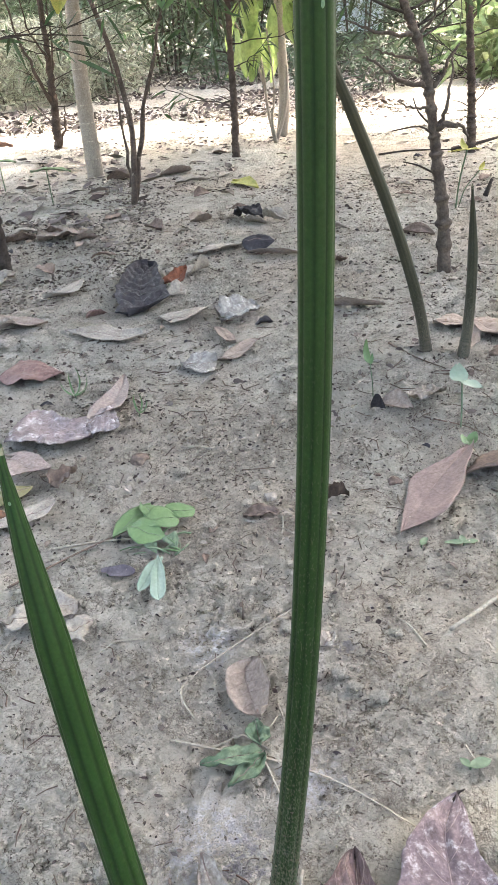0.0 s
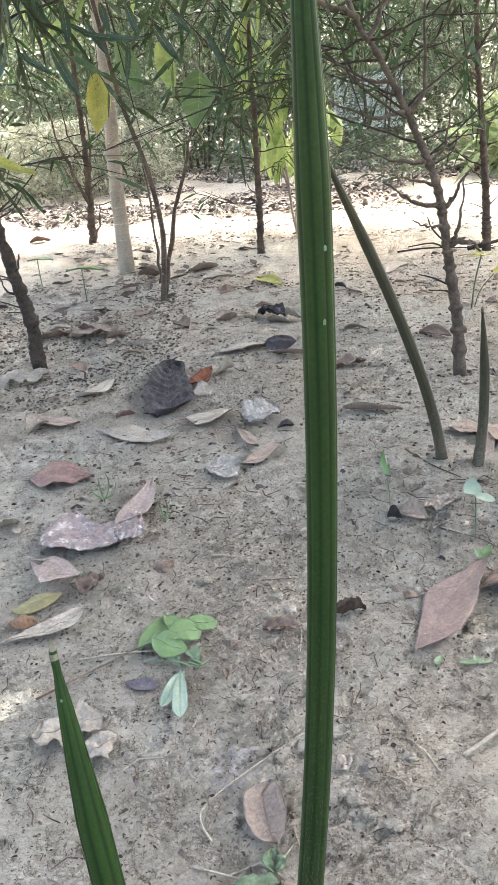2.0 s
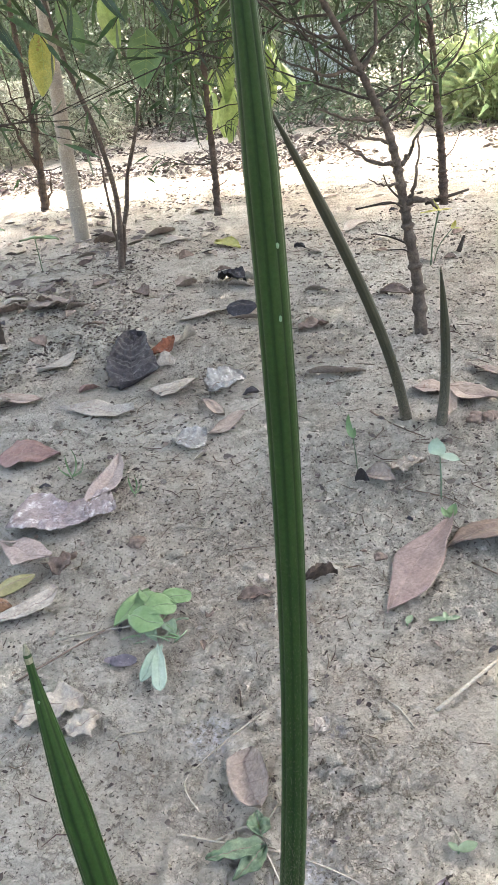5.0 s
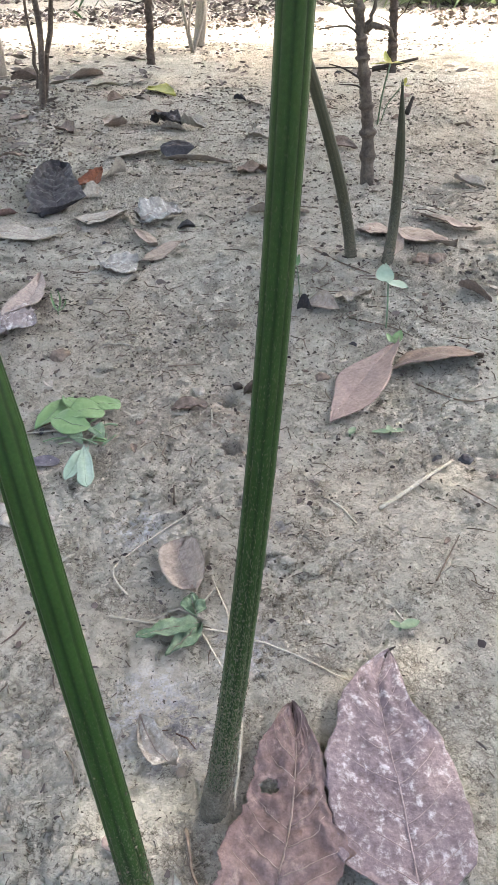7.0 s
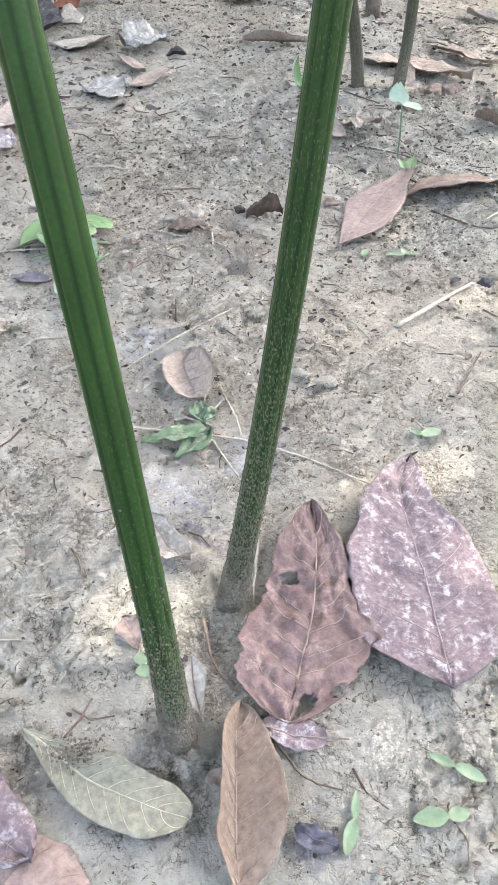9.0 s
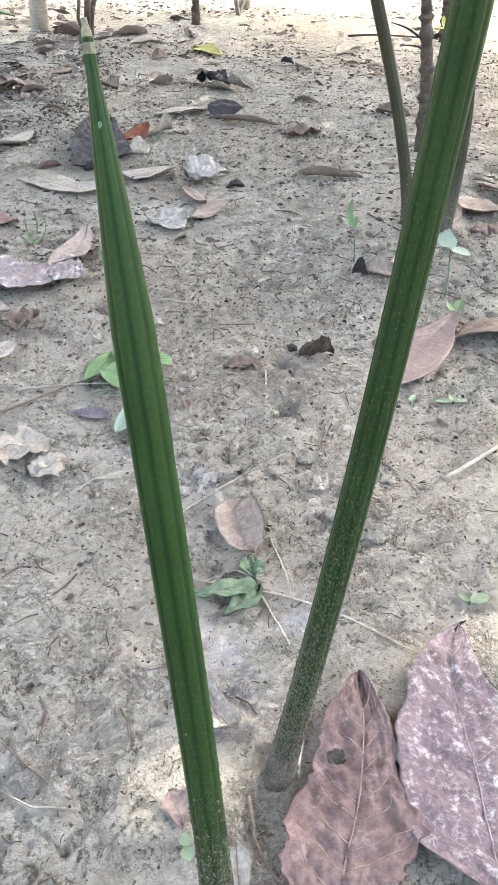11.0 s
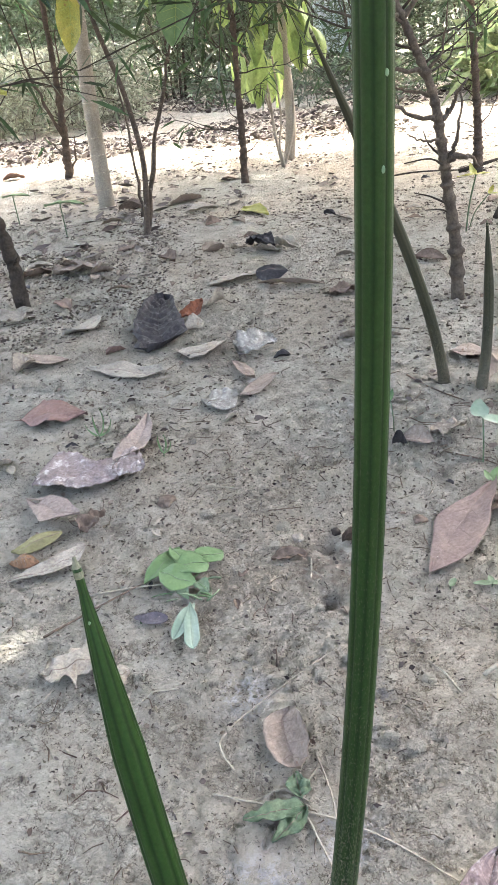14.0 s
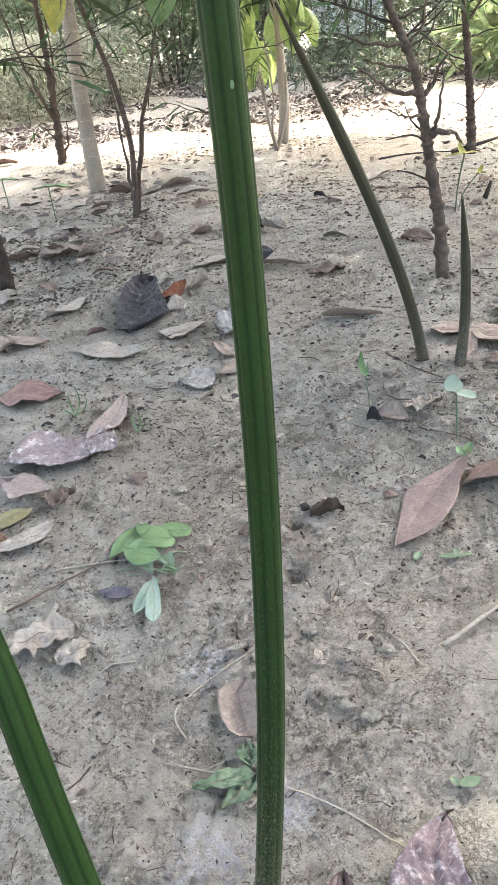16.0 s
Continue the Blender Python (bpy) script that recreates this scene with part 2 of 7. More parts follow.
BLOOMED = mat("bloomed_pinkish_leaf", (0.177, 0.141, 0.138), (0.225, 0.187, 0.182), 30.0, 0.8, 0.7, 240.0, (0.42, 0.385, 0.37), 55.0, 0.52, 0.64, c4=(0.10, 0.075, 0.07), c4_scale=40.0, c4_low=0.6, c4_high=0.7, spec=0.08)
RUST = mat("rust_dry_leaf", (0.109, 0.071, 0.066), (0.154, 0.106, 0.099), 30.0, 0.75, 0.8, 200.0, (0.235, 0.168, 0.150), 75.0, 0.56, 0.7, c4=(0.08, 0.045, 0.035), c4_scale=40.0, c4_low=0.58, c4_high=0.68, spec=0.1)
TAN = mat("tan_dry_leaf", (0.249, 0.200, 0.166), (0.190, 0.147, 0.122), 24.0, 0.7, 0.4, 240.0, (0.20, 0.12, 0.09), 70.0, 0.62, 0.7, spec=0.1)
PINK = mat("pinkish_dry_leaf", (0.208, 0.154, 0.138), (0.165, 0.120, 0.107), 18.0, 0.65, 0.35, 240.0, (0.18, 0.10, 0.08), 60.0, 0.64, 0.72, spec=0.12)
ROSE = mat("pale_pinkish_dry_leaf", (0.281, 0.228, 0.202), (0.218, 0.172, 0.152), 20.0, 0.7, 0.5, 240.0, (0.19, 0.12, 0.10), 60.0, 0.60, 0.70, spec=0.1)
VEIN_MAUVE = mat("mauve_vein", (0.24, 0.18, 0.175), (0.17, 0.12, 0.12), 60.0, 0.7, 0.2, 300.0)
SOFT = mat("soft_green_leaf", (0.105, 0.140, 0.083), (0.145, 0.185, 0.115), 60.0, 0.55, 0.2, 300.0, fine=0.15)
PALE = mat("pale_dry_leaf", (0.304, 0.268, 0.228), (0.233, 0.201, 0.168), 24.0, 0.75, 0.4, 240.0, (0.24, 0.19, 0.15), 50.0, 0.6, 0.7, spec=0.1)
GREY = mat("grey_dry_leaf", (0.285, 0.243, 0.205), (0.200, 0.168, 0.142), 40.0, 0.8, 0.6, 240.0, (0.37, 0.325, 0.285), 80.0, 0.55, 0.65, spec=0.06)
BLACK = mat("blackened_leaf", (0.028, 0.025, 0.028), (0.050, 0.045, 0.048), 30.0, 0.6, 0.8, 160.0, (0.12, 0.11, 0.115), 50.0, 0.6, 0.7, spec=0.1)
REDDISH = mat("reddish_dry_leaf", (0.135, 0.083, 0.075), (0.169, 0.109, 0.097), 24.0, 0.65, 0.4, 220.0, spec=0.12)
ORANGE = mat("orange_dry_leaf", (0.190, 0.070, 0.038), (0.125, 0.046, 0.028), 40.0, 0.6, 0.4, 220.0, spec=0.12)
BROWN = mat("brown_curled_leaf", (0.118, 0.086, 0.070), (0.165, 0.122, 0.100), 30.0, 0.75, 0.5, 220.0, spec=0.08)
OCHRE = mat("ochre_dry_leaf", (0.178, 0.132, 0.104), (0.128, 0.090, 0.070), 20.0, 0.7, 0.4, 240.0, (0.14, 0.08, 0.05), 90.0, 0.66, 0.72, spec=0.12)
OLIVE = mat("olive_fading_leaf", (0.172, 0.162, 0.128), (0.142, 0.134, 0.105), 16.0, 0.6, 0.3, 240.0, spec=0.12)
YELLOW = mat("yellowing_leaf", (0.38, 0.34, 0.09), (0.26, 0.27, 0.07), 30.0, 0.5, 0.2, 240.0, (0.26, 0.16, 0.07), 40.0, 0.62, 0.7, trans=0.3)
YELLOW_DRY = mat("olive_yellow_leaf", (0.165, 0.152, 0.072), (0.120, 0.105, 0.055), 30.0, 0.6, 0.3, 240.0, (0.15, 0.09, 0.05), 40.0, 0.62, 0.7, spec=0.25)
ORANGE_DULL = mat("dull_orange_leaf", (0.20, 0.115, 0.065), (0.135, 0.072, 0.042), 40.0, 0.7, 0.4, 220.0, spec=0.2)
NARROW = mat("long_dark_leaf", (0.022, 0.044, 0.026), (0.034, 0.060, 0.034), 20.0, 0.4, 0.1, 200.0, trans=0.25, spec=0.45)
FRESH = mat("fresh_green_leaf", (0.105, 0.172, 0.075), (0.140, 0.212, 0.100), 40.0, 0.5, 0.2, 300.0, fine=0.1, trans=0.2)
MINT = mat("pale_green_leaf", (0.205, 0.265, 0.200), (0.26, 0.315, 0.25), 60.0, 0.5, 0.15, 300.0, fine=0.1, trans=0.15)
WILT = mat("wilted_green_leaf", (0.065, 0.105, 0.058), (0.12, 0.155, 0.095), 60.0, 0.6, 0.4, 300.0)
VIOLET = mat("violet_bruised_leaf", (0.062, 0.056, 0.070), (0.105, 0.095, 0.108), 90.0, 0.85, 0.5, 300.0, spec=0.1)
VEIN = mat("leaf_vein", (0.215, 0.158, 0.136), (0.155, 0.110, 0.094), 60.0, 0.7, 0.2, 300.0)
VEIN_PALE = mat("pale_vein", (0.29, 0.27, 0.205), (0.25, 0.23, 0.17), 60.0, 0.7, 0.2, 300.0)
ASH = mat("ashy_soil", (0.38, 0.35, 0.32), (0.26, 0.235, 0.21), 30.0, 0.95, 0.8, 300.0, (0.44, 0.425, 0.41), 60.0, 0.5, 0.62, spec=0.1)
FILM = mat("crinkled_film", (0.29, 0.268, 0.245), (0.20, 0.183, 0.167), 60.0, 0.7, 0.8, 150.0, (0.40, 0.375, 0.35), 90.0, 0.55, 0.62, spec=0.08)
BARK = mat("grey_brown_bark", (0.100, 0.077, 0.064), (0.060, 0.047, 0.039), 25.0, 0.9, 0.8, 160.0, (0.20, 0.165, 0.14), 60.0, 0.58, 0.68, spec=0.05)
BARK_SCAR = mat("pale_bark_scar", (0.30, 0.25, 0.20), (0.22, 0.18, 0.14), 40.0, 0.85, 0.4, 200.0, (0.46, 0.40, 0.33), 50.0, 0.5, 0.62, spec=0.15)
BARK_DARK = mat("dark_bark", (0.060, 0.048, 0.041), (0.034, 0.028, 0.025), 30.0, 0.9, 0.6, 180.0, spec=0.05)
BARK_RED = mat("reddish_bark", (0.095, 0.070, 0.057), (0.050, 0.039, 0.033), 30.0, 0.9, 0.6, 180.0, spec=0.05)
BARK_PALE = mat("pale_bark", (0.29, 0.25, 0.205), (0.22, 0.185, 0.15), 8.0, 0.8, 0.35, 200.0, (0.27, 0.22, 0.17), 30.0, 0.62, 0.72, spec=0.1)
WILLOW = mat("narrow_green_leaves", (0.026, 0.050, 0.021), (0.045, 0.075, 0.028), 9.0, 0.45, 0.0, 80.0, trans=0.35, spread=0.7, spec=0.4)
CANOPY = mat("canopy_leaves", (0.05, 0.09, 0.025), (0.07, 0.12, 0.03), 6.0, 0.5, 0.0, 60.0, trans=0.22, spread=0.6)
SHRUB = mat("shrub_leaves", (0.055, 0.078, 0.042), (0.115, 0.142, 0.088), 3.0, 0.4, 0.0, 40.0, trans=0.3, spread=0.9, spec=0.5)
GRASSY = mat("dry_grass_blades", (0.20, 0.21, 0.15), (0.30, 0.30, 0.23), 3.0, 0.7, 0.0, 40.0, trans=0.45, spread=0.8)
BROAD = mat("bright_broad_leaves", (0.17, 0.225, 0.10), (0.24, 0.285, 0.15), 4.0, 0.45, 0.0, 40.0, trans=0.4, spread=0.6)
LIME = mat("lime_drooping_leaf", (0.185, 0.265, 0.085), (0.245, 0.300, 0.115), 10.0, 0.45, 0.2, 60.0, trans=0.45, spread=0.4)
BARK_RING = mat("ringed_bark", (0.110, 0.088, 0.072), (0.055, 0.044, 0.037), 30.0, 0.9, 0.7, 180.0, spec=0.05)
LITTER = mat("leaf_litter", (0.135, 0.112, 0.096), (0.075, 0.062, 0.054), 12.0, 0.8, 0.2, 90.0, spread=0.8, spec=0.08)
TIN = mat("weathered_tin", (0.66, 0.71, 0.74), (0.56, 0.62, 0.66), 4.0, 0.45, 0.1, 60.0, spec=0.5)
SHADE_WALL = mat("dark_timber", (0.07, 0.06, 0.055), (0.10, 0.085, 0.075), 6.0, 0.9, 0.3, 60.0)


# ---- building helpers ----
def mesh_from(name, verts, faces, smooth=True):
    me = bpy.data.meshes.new(name)
    me.from_pydata([tuple(v) for v in verts], [], faces)
    me.update()
    if smooth:
        me.shade_smooth()
    return me


def part(name, data, material, parent, label=""):
    """Links mesh data (verts, faces) or a mesh as one object under a thing."""
    me = data if isinstance(data, bpy.types.Mesh) else mesh_from(name, *data)
    if not me.materials:
        me.materials.append(material)
    ob = new(name, me)
    ob.parent = parent
    if label:
        tagged(ob, label)
    return ob


def thing(name, label, category, group="", kind="", at=(0, 0, 0)):
    e = new(name)
    e.empty_display_size = 0.02
    e.location = at
    return tagged(e, label, category, group, kind)


def solo(name, data, material, label, category, group="", kind="", smooth=True):
    me = data if isinstance(data, bpy.types.Mesh) else mesh_from(name, *data, smooth)
    me.materials.append(material)
    return tagged(new(name, me), label, category, group, kind)


def join(*meshes):
    vs, fs, k = [], [], 0
    for v, f in meshes:
        vs.extend(v)
        fs.extend([tuple(i + k for i in q) for q in f])
        k += len(v)
    return vs, fs


def smooth_line(points, n):
    """n points on a Catmull-Rom line through the given ones."""
    p = [Vector(q) for q in points]
    p = [2 * p[0] - p[1]] + p + [2 * p[-1] - p[-2]]
    out, segs = [], len(p) - 3
    for i in range(n):
        u = i / (n - 1) * segs
        k = min(int(u), segs - 1)
        u -= k
        a, b, c, d = p[k:k + 4]
        out.append(0.5 * (2 * b + (c - a) * u + (2 * a - 5 * b + 4 * c - d) * u * u + (3 * b - a - 3 * c + d) * u ** 3))
    return out


def tube(points, radii, sides=10, ribs=0, rib_depth=0.0, cap=True):
    """A tube along a line, with lengthwise ribs where asked for."""
    vs, fs = [], []
    up = Vector((0.31, 0.95, 0.05))
    for i, p in enumerate(points):
        d = (points[min(i + 1, len(points) - 1)] - points[max(i - 1, 0)]).normalized()
        a = d.cross(up)
        if a.length < 1e-4:
            a = d.cross(Vector((1, 0, 0)))
        a.normalize()
        b = d.cross(a)
        for k in range(sides):
            th = 2 * math.pi * k / sides
            r = radii[i] * (1 - rib_depth * (0.5 - 0.5 * math.cos(ribs * th)) ** 6 if ribs else 1)
            vs.append(p + a * (r * math.cos(th)) + b * (r * math.sin(th)))
    for i in range(len(points) - 1):
        for k in range(sides):
            j = (k + 1) % sides
            fs.append((i * sides + k, i * sides + j, (i + 1) * sides + j, (i + 1) * sides + k))
    if cap:
        fs.append(tuple(range(sides))[::-1])
        fs.append(tuple((len(points) - 1) * sides + k for k in range(sides)))
    return vs, fs


def level(x, y):
    """The broad rise and fall of the mud, without its crumbs and cracks."""
    return 0.010 * noise.noise((x * 2.3, y * 2.3, 0.3)) + 0.0035 * noise.noise((x * 11, y * 11, 3.1)) + 0.012 * max(0.0, min(1.0, (y - 2.4) / 2)) * max(0.0, min(3.0, -x + 0.2))


def relief(x, y):
    """Height of the trodden mud."""
    far = max(0.0, math.hypot(x, y - 1.0) - 2.0)
    h = 0.010 * noise.noise((x * 2.3, y * 2.3, 0.3)) + 0.0035 * noise.noise((x * 11, y * 11, 3.1))
    near = max(0.0, min(1.0, (2.5 - y) / 0.7)) * max(0.0, min(1.0, (1.25 - abs(x)) / 0.4))
    if near > 0:
        rough = max(0.45, min(1.3, 0.85 + 1.0 * noise.noise((x * 4.5, y * 4.5, 8.8)))) * near
        wx, wy = x + 0.006 * noise.noise((x * 40, y * 40, 1.1)), y + 0.006 * noise.noise((x * 40, y * 40, 2.2))
        h += 0.0022 * noise.noise((x * 33, y * 33, 7.7)) * rough
        c1 = abs(noise.noise((wx * 75, wy * 95, 1.7)))
        broken = max(0.0, min(1.0, 0.35 + 2.2 * noise.noise((x * 28, y * 28, 4.6))))
        p, q = 0.79 * x + 0.61 * y, 0.79 * y - 0.61 * x
        h -= 0.0034 * rough * max(0.0, min(1.0, (noise.noise((p * 38, q * 86, 12.3)) - 0.14) / 0.22))
        lumpy = max(0.0, min(1.0, 0.05 + 2.2 * noise.noise((x * 6, y * 6, 21.0)))) * max(0.0, min(1.0, (y - 0.45) / 0.3)) * near
        if lumpy > 0.02:
            c = 62 if y < 1.1 else 44
            h += lumpy * (0.0040 if y < 1.1 else 0.0060) * max(0.0, 0.75 - noise.voronoi((wx * c, wy * c, 0.5))[0][0])
        h -= 0.0030 * rough * broken * max(0.0, 1 - c1 / 0.085)
        if far < 0.3:
            c2 = noise.noise((wx * 190, wy * 240, 5.2))
            h += 0.0008 * rough * c2 + 0.0004 * noise.noise((x * 420, y * 420, 9.2))
            h -= 0.0022 * rough * (1 - broken) * max(0.0, 1 - abs(noise.noise((wx * 150, wy * 120, 6.1))) / 0.14)
    for px, py, pr, pd in ((0.169, 0.731, 0.0115, 0.036), (0.172, 0.826, 0.0105, 0.022), (0.215, 0.700, 0.006, 0.006), (0.130, 0.320, 0.012, 0.006), (0.105, 0.235, 0.010, 0.005)):
        h -= pd * math.exp(-((x - px) ** 2 + (y - py) ** 2) / pr ** 2)
    return h + 0.012 * max(0.0, min(1.0, (y - 2.4) / 2)) * max(0.0, min(3.0, -x + 0.2))


# ---- ground ----
def graded(lo, hi, step, far, grow=1.12):
    mid = [lo + i * step for i in range(int((hi - lo) / step) + 1)]
    a, b, s = [], [], step
    x, z = lo, mid[-1]
    while s < far:
        s *= grow
        x -= s
        z += s
        a.append(x)
        b.append(z)
    return a[::-1] + mid + b


def stretch_of(pieces, far):
    """Grid lines: fine where the eye is near, coarser outward, to the horizon."""
    mid = []
    for lo, hi, step in pieces:
        k = int(round((hi - lo) / step))
        mid += [lo + (hi - lo) * i / k for i in range(k)]
    mid.append(pieces[-1][1])
    a = graded(mid[0], mid[0], pieces[0][2], far)[:-1]
    b = graded(mid[-1], mid[-1], pieces[-1][2], far)
    return [v for v in a if v < mid[0] - 1e-6] + mid + [v for v in b if v > mid[-1] + 1e-6]


gx = stretch_of(((-0.75, -0.42, 0.0055), (-0.42, -0.10, 0.0030), (-0.10, 0.42, 0.0017), (0.42, 0.95, 0.0042)), 60)
gy = stretch_of(((0.06, 0.16, 0.005), (0.16, 0.85, 0.0018), (0.85, 1.4, 0.0030), (1.4, 2.1, 0.0042), (2.1, 3.4, 0.011)), 60)
gv = [(x, y, relief(x, y)) for y in gy for x in gx]
nx = len(gx)
gf = [(j * nx + i, j * nx + i + 1, (j + 1) * nx + i + 1, (j + 1) * nx + i) for j in range(len(gy) - 1) for i in range(nx - 1)]
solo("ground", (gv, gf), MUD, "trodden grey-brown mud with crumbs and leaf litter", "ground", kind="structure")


# ---- plants of the foreground ----
def stem(label, cx, cy, z_end, r0, r1, material, ribs=9, depth=0.07, base_z=-0.02, tip_len=0.07, scars=(), crust=0, seed=1, sides=56):
    """A cylindrical snake plant leaf: its line is cubic in height; it narrows to a point."""
    rnd = random.Random(seed)

    def at(z):
        return Vector((sum(c * z ** k for k, c in enumerate(cx)), sum(c * z ** k for k, c in enumerate(cy)), z))

    def radius(z):
        u = max(0.0, z) / z_end
        r = r0 + (r1 - r0) * u
        left = z_end - z
        if left < tip_len:
            r *= max(0.12, (left / tip_len)) ** 0.62
        return r * (1 + 0.05 * math.exp(-max(z, 0) / 0.03))

    root = thing("snake_plant_leaf", label, "plant", "cylindrical snake plant leaves", at=at(0))
    inv = Matrix.Translation(-at(0))
    z_mid = z_end - tip_len
    zs = [base_z + (z_mid - base_z) * i / 55 for i in range(55)] + [z_mid + tip_len * (i / 45) ** 0.8 for i in range(46)]
    pts = [inv @ at(z) for z in zs]
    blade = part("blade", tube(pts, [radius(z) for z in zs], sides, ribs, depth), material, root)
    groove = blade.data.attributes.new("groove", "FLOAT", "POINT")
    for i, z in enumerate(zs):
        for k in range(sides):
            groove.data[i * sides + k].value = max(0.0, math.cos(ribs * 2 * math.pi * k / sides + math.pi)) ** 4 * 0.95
    zt = [z_end - 0.0045 + 0.0085 * i / 6 for i in range(7)]
    part("dry_tip", tube([inv @ at(z) for z in zt], [max(0.0006, radius(min(z, z_end - 0.001)) * (0.9, 1.04, 1.04, 0.94, 0.76, 0.5, 0.22)[i]) for i, z in enumerate(zt)], sides, ribs, depth), DRYTIP, root, "pale dried tip")
    for z, side, size in scars:
        c = inv @ at(z) + Vector((math.sin(side), -math.cos(side), 0)) * radius(z) * 1.0
        bm = bmesh.new()
        bmesh.ops.create_uvsphere(bm, u_segments=10, v_segments=6, radius=size)
        for v in bm.verts:
            v.co = Vector((v.co.x * 0.8, v.co.y * 0.35, v.co.z * 1.5)) + c
        me = bpy.data.meshes.new("scar")
        bm.to_mesh(me)
        bm.free()
        part("scar", me, SCAR, root, "small pale scar")
    if crust:
        vs, fs = [], []
        for _ in range(crust):
            z = min(rnd.expovariate(1 / 0.026), z_end * 0.5)
            th = rnd.uniform(0, 2 * math.pi)
            r = radius(z)
            n_ = Vector((math.cos(th), math.sin(th), 0))
            t_ = Vector((-n_.y, n_.x, 0))
            c = inv @ at(z) + n_ * r * (1 - 0.1 * depth)
            s_ = rnd.uniform(0.00025, 0.0007) * (2.2 if z < 0.03 else 1)
            k = len(vs)
            vs += [c - t_ * s_ * 1.6, c + t_ * s_ * 1.6, c + Vector((0, 0, s_ * 1.4)), c - Vector((0, 0, s_)), c + n_ * (0.7 * s_ + 0.0003)]
            fs += [(k, k + 3, k + 4), (k + 3, k + 1, k + 4), (k + 1, k + 2, k + 4), (k + 2, k, k + 4)]
        tagged(part("soil_crust", (vs, fs, False), CRUST, root, "flaking crust of splashed soil"), kind="stuff")
    return root


stem("tall ribbed dark green cylindrical snake plant leaf", (0.1422, 0.1548, -0.1401, -0.006), (0.3397, 0.1194, -0.1375, -0.076), 0.655, 0.0077, 0.0054, TALL_STEM, tip_len=0.10,
     scars=((0.507, 0.35, 0.0008), (0.532, 0.55, 0.0007)), crust=2600, seed=3)
stem("shorter ribbed green snake plant leaf with a pale pointed tip", (0.1108, -0.0571, -0.0489, -0.0489), (0.2575, 0.15, -0.36, 0.93), 0.394, 0.0080, 0.0059, GREEN_STEM,
     ribs=8, depth=0.09, tip_len=0.07, scars=((0.376, 0.1, 0.0007),), crust=2600, seed=4)
stem("dull green snake plant leaf leaning over the mud", (0.3928, -0.1691, -0.5874, 0.3988), (1.2391, -0.2815, 0.8282, -1.8439), 0.539, 0.0092, 0.0076, DULL_STEM, tip_len=0.15, crust=400, seed=5, sides=28)
stem("short dull green snake plant leaf standing alone", (0.4452, 0.1769, -0.9721, 0.8237), (1.2082, 0.2335, -0.7753, -0.5777), 0.272, 0.0086, 0.0072, DULL_STEM, tip_len=0.10, crust=400, seed=6, sides=28)


